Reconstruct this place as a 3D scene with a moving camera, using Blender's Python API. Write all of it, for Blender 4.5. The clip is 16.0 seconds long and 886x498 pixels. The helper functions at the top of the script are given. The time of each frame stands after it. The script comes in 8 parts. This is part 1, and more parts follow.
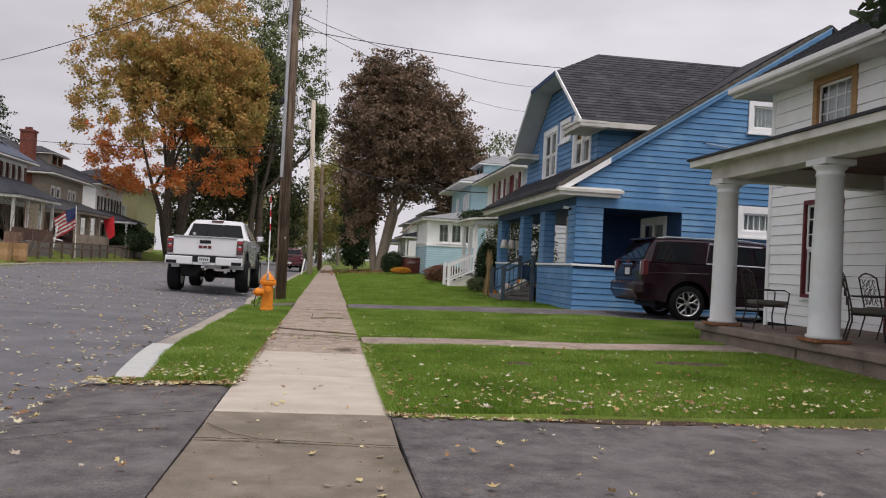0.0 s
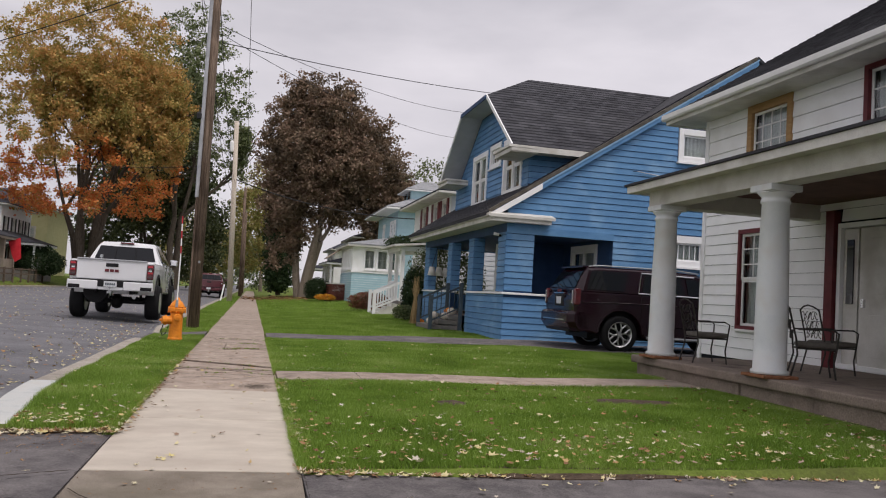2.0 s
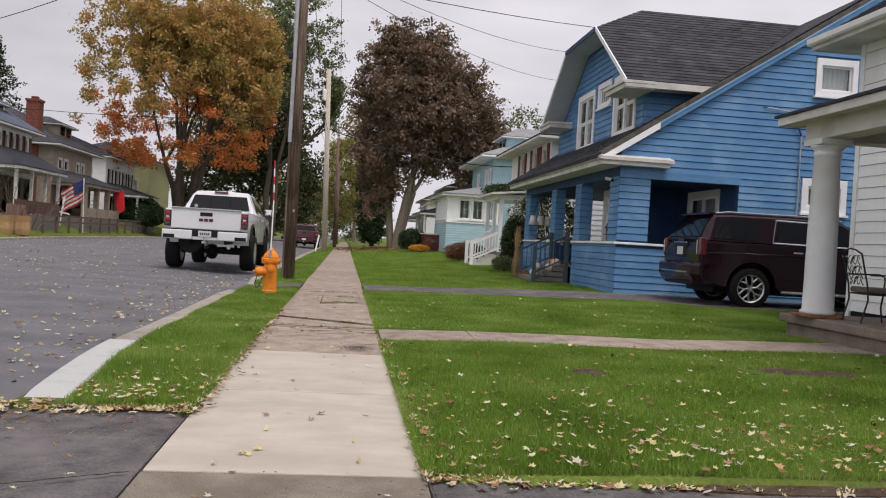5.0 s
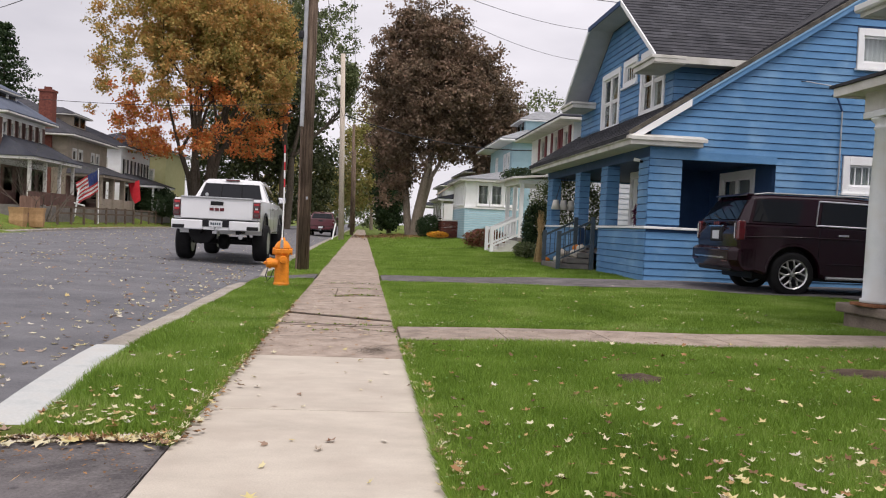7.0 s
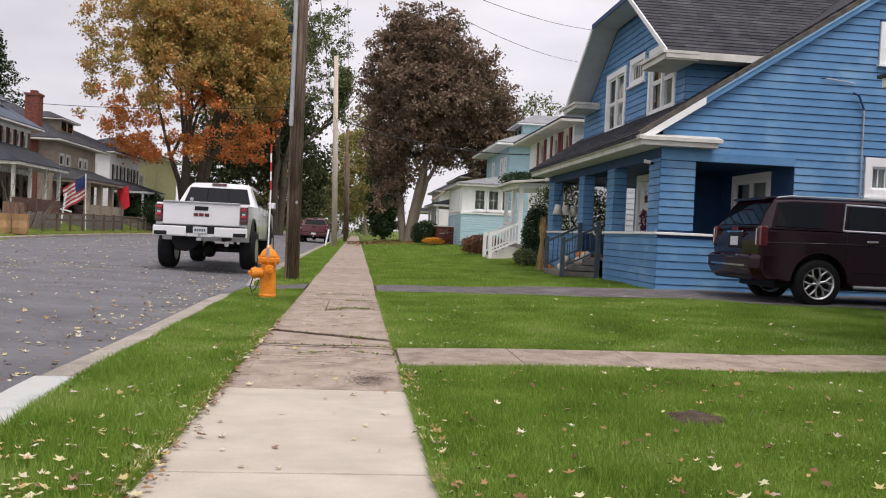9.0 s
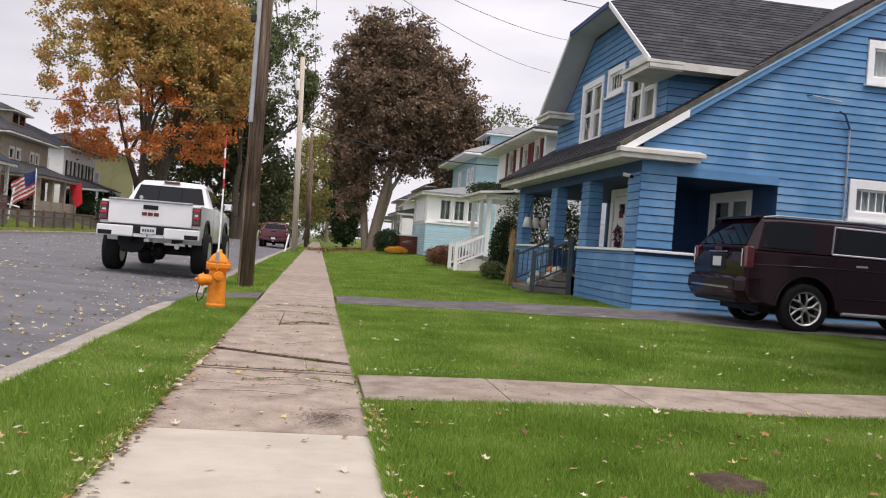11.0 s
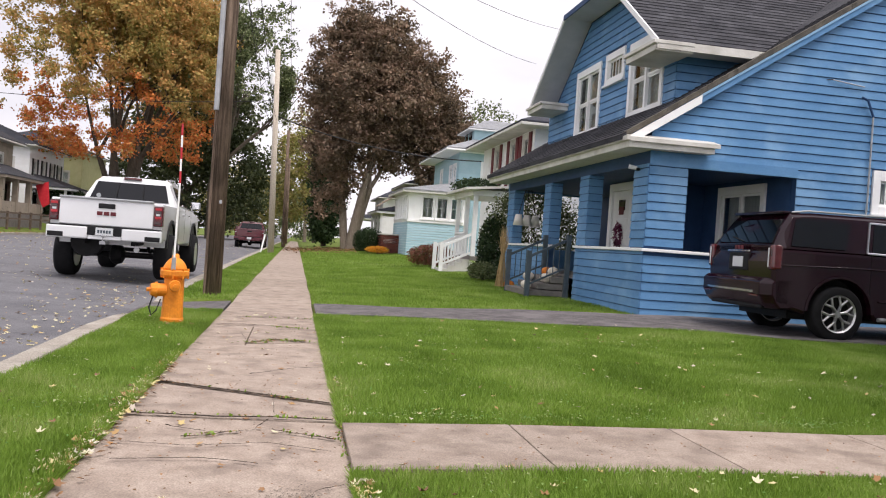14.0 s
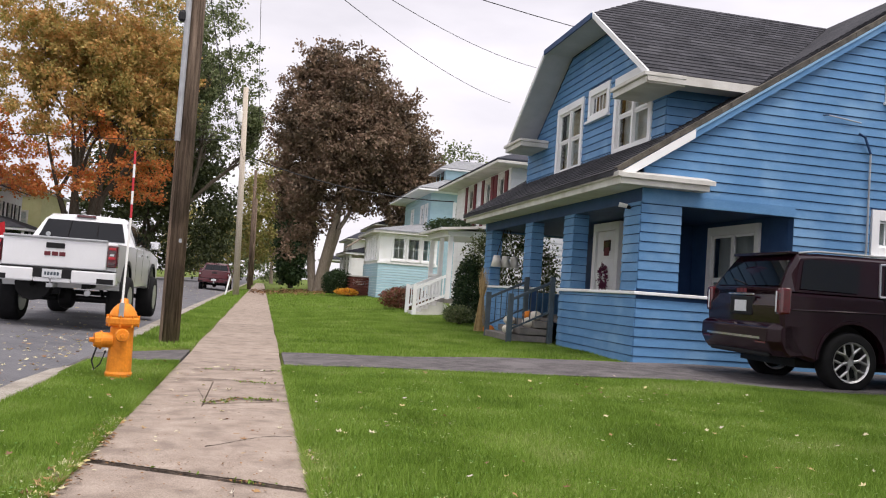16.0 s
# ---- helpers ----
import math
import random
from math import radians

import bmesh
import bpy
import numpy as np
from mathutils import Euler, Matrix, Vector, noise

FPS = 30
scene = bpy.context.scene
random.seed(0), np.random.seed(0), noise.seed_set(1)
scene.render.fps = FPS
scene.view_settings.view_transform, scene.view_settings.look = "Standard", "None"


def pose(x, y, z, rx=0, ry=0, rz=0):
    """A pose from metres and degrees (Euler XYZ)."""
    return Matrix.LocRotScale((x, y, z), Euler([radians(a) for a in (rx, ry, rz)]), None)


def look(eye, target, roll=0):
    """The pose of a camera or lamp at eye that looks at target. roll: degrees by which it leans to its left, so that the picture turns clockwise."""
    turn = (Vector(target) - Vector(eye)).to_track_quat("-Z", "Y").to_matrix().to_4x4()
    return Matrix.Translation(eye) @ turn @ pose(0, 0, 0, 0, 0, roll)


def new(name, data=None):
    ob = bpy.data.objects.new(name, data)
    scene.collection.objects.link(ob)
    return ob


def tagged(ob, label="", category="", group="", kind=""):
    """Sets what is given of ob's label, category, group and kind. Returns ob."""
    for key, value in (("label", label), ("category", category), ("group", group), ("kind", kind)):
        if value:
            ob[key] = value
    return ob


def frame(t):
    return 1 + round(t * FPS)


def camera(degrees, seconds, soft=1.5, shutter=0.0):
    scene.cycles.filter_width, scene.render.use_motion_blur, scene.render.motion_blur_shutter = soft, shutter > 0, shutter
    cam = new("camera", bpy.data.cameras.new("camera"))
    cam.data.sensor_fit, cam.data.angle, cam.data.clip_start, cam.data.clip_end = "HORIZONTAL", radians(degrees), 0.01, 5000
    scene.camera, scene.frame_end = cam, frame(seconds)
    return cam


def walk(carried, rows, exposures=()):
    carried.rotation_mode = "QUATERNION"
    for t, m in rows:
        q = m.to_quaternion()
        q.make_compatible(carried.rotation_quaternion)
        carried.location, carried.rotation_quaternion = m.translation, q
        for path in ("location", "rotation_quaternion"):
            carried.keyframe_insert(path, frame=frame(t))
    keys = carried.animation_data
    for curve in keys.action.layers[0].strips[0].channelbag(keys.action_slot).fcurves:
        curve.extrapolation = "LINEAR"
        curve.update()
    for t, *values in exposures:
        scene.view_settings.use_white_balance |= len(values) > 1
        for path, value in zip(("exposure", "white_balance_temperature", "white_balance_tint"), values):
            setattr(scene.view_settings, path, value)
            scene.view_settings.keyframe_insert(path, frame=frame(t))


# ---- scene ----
cam = camera(56.3, 16.0, soft=1.1)
PATH = [
    (0, (0.013, -0.132, 1.094), (0.285, 1.849, 1.132), 3.0),
    (0.5, (0.059, 0.072, 1.147), (0.31, 2.055, 1.223), 2.7),
    (1, (0.104, 0.318, 1.123), (0.437, 2.286, 1.24), 2.7),
    (1.5, (0.096, 0.521, 1.136), (0.5, 2.476, 1.255), 3.4),
    (2, (0.141, 0.722, 1.099), (0.584, 2.669, 1.213), 3.5),
    (2.5, (0.158, 0.923, 1.117), (0.548, 2.883, 1.199), 3.4),
    (3, (0.153, 1.143, 1.107), (0.506, 3.11, 1.181), 3.5),
    (3.5, (0.129, 1.388, 1.108), (0.477, 3.357, 1.178), 3.5),
    (4, (0.117, 1.598, 1.122), (0.466, 3.566, 1.195), 3.5),
    (4.5, (0.097, 1.787, 1.08), (0.39, 3.765, 1.108), 3.8),
    (4.7, (0.084, 1.919, 1.058), (0.339, 3.902, 1.059), 3.6),
    (6.8, (0.108, 2.899, 1.079), (0.308, 4.888, 1.029), 3.1),
    (7, (0.113, 2.983, 1.072), (0.309, 4.973, 1.019), 2.7),
    (7.5, (0.122, 3.232, 1.098), (0.268, 5.226, 1.037), 2.5),
    (8, (0.12, 3.482, 1.069), (0.249, 5.477, 1.009), 2.4),
    (8.5, (0.097, 3.793, 1.09), (0.254, 5.786, 1.047), 2.6),
    (9, (0.117, 4.076, 1.071), (0.327, 6.065, 1.033), 2.6),
    (9.2, (0.122, 4.17, 1.064), (0.338, 6.157, 1.027), 2.5),
    (11.5, (0.131, 5.355, 1.074), (0.442, 7.331, 1.069), 4.8),
    (12, (0.161, 5.603, 1.124), (0.461, 7.58, 1.113), 4.5),
    (12.5, (0.156, 5.825, 1.104), (0.451, 7.803, 1.085), 4.5),
    (13, (0.149, 6.123, 1.127), (0.46, 8.099, 1.124), 4.5),
    (13.5, (0.167, 6.391, 1.104), (0.518, 8.36, 1.104), 4.2),
    (14, (0.176, 6.628, 1.098), (0.527, 8.597, 1.089), 4.1),
    (14.5, (0.173, 6.856, 1.13), (0.508, 8.828, 1.131), 4.2),
    (15, (0.166, 7.181, 1.102), (0.518, 9.149, 1.156), 4.6),
    (15.5, (0.166, 7.439, 1.129), (0.553, 9.4, 1.209), 4.6),
    (16, (0.167, 7.678, 1.102), (0.587, 9.631, 1.199), 4.1),
]
walk(cam, [(t, look(eye, target, roll)) for t, eye, target, roll in PATH],
     [(0, 0.15, 6700, 16), (3.5, 0.12, 6700, 16), (4.7, 0.18, 6700, 16), (7.0, 0.42, 6700, 16), (9.2, 0.45, 6700, 16), (12.5, 0.64, 6700, 16), (14.5, 0.76, 6700, 16), (16, 0.66, 6700, 16)])

# ---- light ----
SUN_EL, SUN_AZ = radians(65), radians(150)
world = bpy.data.worlds.new("overcast")
scene.world = world
world.use_nodes = True
_n, _l = world.node_tree.nodes, world.node_tree.links
_bg = _n["Background"]
_sky = _n.new("ShaderNodeTexSky")
_sky.sky_type, _sky.sun_disc, _sky.sun_elevation, _sky.sun_rotation = "NISHITA", False, SUN_EL, SUN_AZ
_skyv = _n.new("ShaderNodeMixRGB")
_skyv.blend_type = "MULTIPLY"
_skyv.inputs[0].default_value = 1.0
_skyv.inputs[2].default_value = (0.10, 0.10, 0.10, 1)
_l.new(_sky.outputs[0], _skyv.inputs[1])
_tc = _n.new("ShaderNodeTexCoord")
_map = _n.new("ShaderNodeMapping")
_map.inputs["Scale"].default_value = (1.0, 1.0, 3.2)
_map.inputs["Location"].default_value = (0.3, 0.1, 0.55)
_no = _n.new("ShaderNodeTexNoise")
_no.inputs["Scale"].default_value, _no.inputs["Detail"].default_value, _no.inputs["Roughness"].default_value = 1.9, 6, 0.5
_l.new(_tc.outputs["Generated"], _map.inputs[0]), _l.new(_map.outputs[0], _no.inputs["Vector"])
_cr = _n.new("ShaderNodeValToRGB")
_cr.color_ramp.elements[0].position, _cr.color_ramp.elements[0].color = 0.32, (0.50, 0.51, 0.56, 1)
_cr.color_ramp.elements[1].position, _cr.color_ramp.elements[1].color = 0.66, (0.86, 0.86, 0.91, 1)
_l.new(_no.outputs[0], _cr.inputs[0])
_mix = _n.new("ShaderNodeMixRGB")
_mix.inputs[0].default_value = 0.94
_l.new(_skyv.outputs[0], _mix.inputs[1]), _l.new(_cr.outputs[0], _mix.inputs[2]), _l.new(_mix.outputs[0], _bg.inputs[0])
_dot = _n.new("ShaderNodeVectorMath")
_dot.operation = "DOT_PRODUCT"
_dot.inputs[1].default_value = (math.sin(SUN_AZ), math.cos(SUN_AZ), 0)
_mr = _n.new("ShaderNodeMapRange")
_mr.inputs[1].default_value, _mr.inputs[2].default_value, _mr.inputs[3].default_value, _mr.inputs[4].default_value = -1, 1, 0.80, 1.26
_l.new(_tc.outputs["Generated"], _dot.inputs[0]), _l.new(_dot.outputs["Value"], _mr.inputs[0]), _l.new(_mr.outputs[0], _bg.inputs[1])
_sun = new("sun", bpy.data.lights.new("sun", "SUN"))
_sun.data.energy, _sun.data.angle, _sun.data.color = 1.7, radians(24), (1.0, 0.96, 0.91)
_sun.matrix_world = look((0, 0, 0), (-math.sin(SUN_AZ) * math.cos(SUN_EL), -math.cos(SUN_AZ) * math.cos(SUN_EL), -math.sin(SUN_EL)))


# ---- materials ----
def mat(name, c1, c2=None, scale=3.0, rough=0.6, metal=0.0, bump=0.0, fine=60.0, stain=None, stain_scale=0.6, stain_amt=0.5,
        stretch=(1, 1, 1), per_obj=0.0, per_island=0.0, coat=0.0, trans=0.0, emit=None, spec=None, coord="Object"):
    m = bpy.data.materials.new(name)
    m.use_nodes = True
    n, l = m.node_tree.nodes, m.node_tree.links
    b = n["Principled BSDF"]
    b.inputs["Roughness"].default_value, b.inputs["Metallic"].default_value = rough, metal
    b.inputs["Coat Weight"].default_value, b.inputs["Transmission Weight"].default_value = coat, trans
    b.inputs["Specular IOR Level"].default_value = spec if spec is not None else (0.5 if rough < 0.45 or trans else 0.22)
    b.inputs["Coat Roughness"].default_value = 0.06
    if c2 is None:
        c2 = tuple(min(1, v * 1.25 + 0.01) for v in c1)
    if trans > 0:
        b.inputs["Base Color"].default_value = (*c1, 1)
        return m
    tc, mp = n.new("ShaderNodeTexCoord"), n.new("ShaderNodeMapping")
    mp.inputs["Scale"].default_value = stretch
    l.new(tc.outputs[coord], mp.inputs[0])
    a = n.new("ShaderNodeTexNoise")
    a.inputs["Scale"].default_value, a.inputs["Detail"].default_value, a.inputs["Roughness"].default_value = scale, 7, 0.65
    l.new(mp.outputs[0], a.inputs["Vector"])
    r = n.new("ShaderNodeValToRGB")
    r.color_ramp.elements[0].position, r.color_ramp.elements[0].color = 0.34, (*c1, 1)
    r.color_ramp.elements[1].position, r.color_ramp.elements[1].color = 0.68, (*c2, 1)
    l.new(a.outputs[0], r.inputs[0])
    out = r.outputs[0]
    f = n.new("ShaderNodeTexNoise")
    f.inputs["Scale"].default_value, f.inputs["Detail"].default_value = fine, 4
    l.new(mp.outputs[0], f.inputs["Vector"])
    fm = n.new("ShaderNodeMapRange")
    fm.inputs[1].default_value, fm.inputs[2].default_value, fm.inputs[3].default_value, fm.inputs[4].default_value = 0.3, 0.7, *((0.985, 1.015) if bump < 0.12 else (0.93, 1.06) if bump < 0.5 else (0.74, 1.24))
    l.new(f.outputs[0], fm.inputs[0])
    mu = n.new("ShaderNodeMixRGB")
    mu.blend_type = "MULTIPLY"
    mu.inputs[0].default_value = 1.0
    l.new(out, mu.inputs[1]), l.new(fm.outputs[0], mu.inputs[2])
    out = mu.outputs[0]
    if stain:
        s = n.new("ShaderNodeTexNoise")
        s.inputs["Scale"].default_value, s.inputs["Detail"].default_value = stain_scale, 5
        l.new(tc.outputs[coord], s.inputs["Vector"])
        sr = n.new("ShaderNodeMapRange")
        sr.inputs[1].default_value, sr.inputs[2].default_value, sr.inputs[4].default_value = 0.5, 0.68, stain_amt
        l.new(s.outputs[0], sr.inputs[0])
        sm = n.new("ShaderNodeMixRGB")
        sm.inputs[2].default_value = (*stain, 1)
        l.new(sr.outputs[0], sm.inputs[0]), l.new(out, sm.inputs[1])
        out = sm.outputs[0]
    for amt, node, sock in ((per_obj, "ShaderNodeObjectInfo", "Random"), (per_island, "ShaderNodeNewGeometry", "Random Per Island")):
        if amt:
            o = n.new(node)
            om = n.new("ShaderNodeMapRange")
            om.inputs[3].default_value, om.inputs[4].default_value = 1 - amt, 1 + amt
            l.new(o.outputs[sock], om.inputs[0])
            oo = n.new("ShaderNodeMixRGB")
            oo.blend_type = "MULTIPLY"
            oo.inputs[0].default_value = 1.0
            l.new(out, oo.inputs[1]), l.new(om.outputs[0], oo.inputs[2])
            out = oo.outputs[0]
    l.new(out, b.inputs["Base Color"])
    if bump:
        bp = n.new("ShaderNodeBump")
        bp.inputs["Strength"].default_value, bp.inputs["Distance"].default_value = min(1, bump), 0.01
        l.new(f.outputs[0], bp.inputs["Height"]), l.new(bp.outputs[0], b.inputs["Normal"])
    if emit:
        b.inputs["Emission Color"].default_value, b.inputs["Emission Strength"].default_value = (*emit, 1), 1
    return m


def leafmat(name, cols, rough=0.55, trans=0.25, patch=0.0, patch_scale=1.6):
    """Leaf colours picked by island along a ramp."""
    m = bpy.data.materials.new(name)
    m.use_nodes = True
    n, l = m.node_tree.nodes, m.node_tree.links
    b = n["Principled BSDF"]
    b.inputs["Roughness"].default_value = rough
    g, r = n.new("ShaderNodeNewGeometry"), n.new("ShaderNodeValToRGB")
    while len(r.color_ramp.elements) < len(cols):
        r.color_ramp.elements.new(0.5)
    for i, c in enumerate(cols):
        r.color_ramp.elements[i].position, r.color_ramp.elements[i].color = i / (len(cols) - 1), (*c, 1)
    b.inputs["Specular IOR Level"].default_value = 0.25
    fac = g.outputs["Random Per Island"]
    if patch:
        t_, w, mm = n.new("ShaderNodeTexCoord"), n.new("ShaderNodeTexNoise"), n.new("ShaderNodeMixRGB")
        w.inputs["Scale"].default_value, w.inputs["Detail"].default_value = patch_scale, 5
        l.new(t_.outputs["Object"], w.inputs["Vector"])
        mr = n.new("ShaderNodeMapRange")
        mr.inputs[1].default_value, mr.inputs[2].default_value = 0.32, 0.68
        l.new(w.outputs[0], mr.inputs[0])
        mm.inputs[0].default_value = patch
        l.new(fac, mm.inputs[1]), l.new(mr.outputs[0], mm.inputs[2])
        fac = mm.outputs[0]
    l.new(fac, r.inputs[0]), l.new(r.outputs[0], b.inputs["Base Color"])
    if trans:
        t, mx = n.new("ShaderNodeBsdfTranslucent"), n.new("ShaderNodeMixShader")
        mx.inputs[0].default_value = trans
        l.new(r.outputs[0], t.inputs[0]), l.new(b.outputs[0], mx.inputs[1]), l.new(t.outputs[0], mx.inputs[2])
        l.new(mx.outputs[0], n["Material Output"].inputs[0])
    return m


M = dict(
    asphalt=mat("asphalt", (0.115, 0.115, 0.125), (0.185, 0.185, 0.195), 1.2, 0.85, bump=0.9, fine=140, stain=(0.19, 0.185, 0.19), stain_scale=0.35, stain_amt=0.5),
    asphalt_dark=mat("asphalt_dark", (0.075, 0.069, 0.071), (0.165, 0.152, 0.150), 4.5, 0.9, bump=1, fine=75, stain=(0.20, 0.185, 0.185), stain_scale=0.9, stain_amt=0.7),
    concrete=mat("concrete", (0.285, 0.228, 0.185), (0.40, 0.332, 0.276), 4.5, 0.9, bump=0.7, fine=110, stain=(0.17, 0.135, 0.112), stain_scale=4.0, stain_amt=0.6, per_obj=0.09),
    concrete_new=mat("concrete_new", (0.43, 0.385, 0.325), (0.54, 0.49, 0.415), 1.8, 0.88, bump=0.45, fine=90, stretch=(1, 1.8, 1), stain=(0.40, 0.345, 0.29), stain_scale=2.6, stain_amt=0.45),
    concrete_old=mat("concrete_old", (0.175, 0.148, 0.118), (0.285, 0.25, 0.205), 3.2, 0.9, bump=0.9, fine=120, stain=(0.13, 0.115, 0.085), stain_scale=1.3, stain_amt=0.65, per_obj=0.07),
    mossy=mat("mossy_shingle", (0.075, 0.068, 0.058), (0.15, 0.135, 0.11), 6, 0.95, bump=0.8, fine=80, stain=(0.06, 0.06, 0.055), stain_scale=2.5, stain_amt=0.8),
    kerb=mat("kerb", (0.28, 0.25, 0.21), (0.40, 0.37, 0.32), 2.5, 0.9, bump=0.6, fine=70, stain=(0.16, 0.14, 0.12), stain_scale=2),
    kerb_paint=mat("kerb_paint", (0.40, 0.42, 0.41), (0.54, 0.55, 0.53), 4, 0.7, bump=0.4, stain=(0.42, 0.41, 0.38), stain_scale=4, stain_amt=0.6),
    soil=mat("soil", (0.09, 0.13, 0.02), (0.15, 0.21, 0.035), 2.0, 0.95, bump=0.8, fine=40, stain=(0.07, 0.06, 0.03), stain_scale=0.8, stain_amt=0.5),
    moss=mat("moss_stain", (0.10, 0.085, 0.07), (0.26, 0.22, 0.18), 14, 0.95, bump=0.5),
    crackfill=mat("crack_soil", (0.018, 0.013, 0.010), (0.05, 0.036, 0.026), 20, 0.95),
    clover=leafmat("clover_leaf", [(0.10, 0.22, 0.05), (0.17, 0.33, 0.08), (0.32, 0.42, 0.14), (0.45, 0.48, 0.26)], 0.6, 0.3),
    mud=mat("mud", (0.045, 0.03, 0.022), (0.11, 0.08, 0.055), 8, 0.9, bump=1, fine=50),
    blue=mat("blue_paint", (0.085, 0.215, 0.40), (0.12, 0.27, 0.47), 2.2, 0.55, bump=0.15, fine=45, stain=(0.20, 0.36, 0.54), stain_scale=1.5, stain_amt=0.6, stretch=(0.6, 0.6, 2), per_obj=0.05),
    blue_light=mat("faded_blue_trim", (0.20, 0.37, 0.55), (0.26, 0.43, 0.60), 3, 0.55),
    # darkened blue: paints shade into clapboard gaps and the porch recess; also trim
    blue_dark=mat("blue_trim_shade", (0.018, 0.05, 0.125), (0.03, 0.075, 0.17), 2, 0.55, bump=0.1),
    white=mat("white_paint", (0.81, 0.82, 0.82), (0.86, 0.87, 0.87), 2, 0.55, bump=0.1, fine=50, stain=(0.70, 0.69, 0.66), stain_scale=1.4, stain_amt=0.4, per_obj=0.02),
    trim=mat("trim_paint", (0.55, 0.54, 0.50), (0.68, 0.67, 0.63), 2, 0.6, bump=0.15, stain=(0.38, 0.36, 0.31), stain_scale=1.6, stain_amt=0.6),
    soffit=mat("soffit_paint", (0.40, 0.42, 0.44), (0.48, 0.50, 0.52), 2, 0.7),
    column=mat("column_paint", (0.63, 0.66, 0.67), (0.75, 0.77, 0.77), 3, 0.5, bump=0.05, stain=(0.5, 0.47, 0.42), stain_scale=3, stain_amt=0.4),
    shingle=mat("shingle", (0.034, 0.035, 0.041), (0.067, 0.067, 0.075), 3, 0.95, bump=0.8, fine=90, stain=(0.078, 0.079, 0.086), stain_scale=0.6, per_island=0.25),
    shingle_grey=mat("shingle_grey", (0.20, 0.21, 0.22), (0.30, 0.31, 0.32), 3, 0.95, bump=0.6, per_island=0.12),
    slate=mat("blue_grey_shingle", (0.075, 0.09, 0.125), (0.125, 0.145, 0.185), 1, 0.9, bump=0.4),
    shingle_far=mat("shingle_far", (0.032, 0.035, 0.045), (0.055, 0.058, 0.07), 1, 0.9, bump=0.4, per_island=0.15),
    redframe=mat("red_frame", (0.10, 0.02, 0.025), (0.15, 0.03, 0.035), 4, 0.5),
    cedar=mat("cedar", (0.30, 0.17, 0.07), (0.42, 0.26, 0.12), 3, 0.6, bump=0.3, stretch=(1, 1, 6)),
    pvc=mat("white_vinyl", (0.72, 0.72, 0.70), (0.8, 0.8, 0.78), 3, 0.4),
    curtain=mat("curtain", (0.5, 0.51, 0.5), (0.72, 0.73, 0.71), 6, 0.9, stretch=(6, 6, 0.2)),
    # near-black: shade put behind clapboard gaps and inside the rooms
    dark=mat("room_gap_shade", (0.012, 0.014, 0.018), (0.02, 0.022, 0.028), 1, 0.9),
    glass=mat("window_glass", (0.8, 0.86, 0.86), rough=0.02, trans=1.0),
    carglass=mat("car_glass", (0.004, 0.005, 0.007), (0.006, 0.007, 0.009), 1, 0.03, spec=0.36),
    pole=mat("pole_wood", (0.075, 0.05, 0.036), (0.29, 0.215, 0.16), 5, 0.85, bump=1, fine=30, stretch=(6, 6, 0.25), stain=(0.05, 0.04, 0.03), stain_scale=1.2),
    pole_pale=mat("pole_pale", (0.42, 0.36, 0.29), (0.55, 0.49, 0.41), 5, 0.85, bump=0.5, stretch=(6, 6, 0.3)),
    bark=mat("bark", (0.06, 0.048, 0.036), (0.13, 0.11, 0.085), 4, 0.95, bump=1, fine=25, stretch=(4, 4, 0.6)),
    bark_pale=mat("bark_pale", (0.16, 0.13, 0.10), (0.27, 0.23, 0.18), 4, 0.95, bump=1, fine=25, stretch=(4, 4, 0.6)),
    galv=mat("galvanised", (0.33, 0.34, 0.35), (0.45, 0.46, 0.47), 4, 0.5, metal=0.5),
    orange=mat("orange_paint", (0.72, 0.22, 0.02), (0.85, 0.30, 0.03), 5, 0.5, bump=0.25, fine=40, stain=(0.50, 0.15, 0.02), stain_scale=6, stain_amt=0.5),
    tyre=mat("tyre_rubber", (0.008, 0.008, 0.009), (0.014, 0.014, 0.015), 8, 0.85, bump=0.3),
    alloy=mat("alloy", (0.5, 0.5, 0.5), (0.6, 0.6, 0.6), 4, 0.42, metal=0.9),
    carwhite=mat("truck_paint", (0.68, 0.69, 0.70), (0.74, 0.75, 0.76), 1, 0.25, coat=0.8),
    maroon=mat("suv_paint", (0.0115, 0.0022, 0.0056), (0.015, 0.0028, 0.007), 1, 0.14, spec=0.38),
    redcar=mat("red_car_paint", (0.07, 0.004, 0.010), (0.09, 0.006, 0.014), 1, 0.3, coat=0.8),
    blackp=mat("black_plastic", (0.008, 0.008, 0.009), (0.014, 0.014, 0.015), 8, 0.55),
    chrome=mat("chrome", (0.6, 0.6, 0.62), (0.7, 0.7, 0.7), 3, 0.15, metal=1.0),
    lamp_red=mat("tail_lens", (0.06, 0.004, 0.007), (0.10, 0.006, 0.010), 10, 0.12, coat=0.6),
    lamp_dark=mat("dark_lens", (0.03, 0.004, 0.006), (0.045, 0.006, 0.008), 10, 0.1, coat=0.6),
    plate=mat("plate", (0.55, 0.58, 0.60), (0.65, 0.66, 0.66), 20, 0.4),
    red=mat("red_cloth", (0.50, 0.02, 0.03), (0.62, 0.04, 0.05), 5, 0.8),
    brick=mat("brick", (0.10, 0.034, 0.026), (0.18, 0.062, 0.046), 8, 0.9, bump=0.8, per_obj=0.1, per_island=0.2),
    iron=mat("wrought_iron", (0.035, 0.032, 0.03), (0.06, 0.055, 0.05), 8, 0.6, metal=0.3),
    cushion=mat("cushion", (0.10, 0.09, 0.08), (0.16, 0.15, 0.13), 10, 0.95),
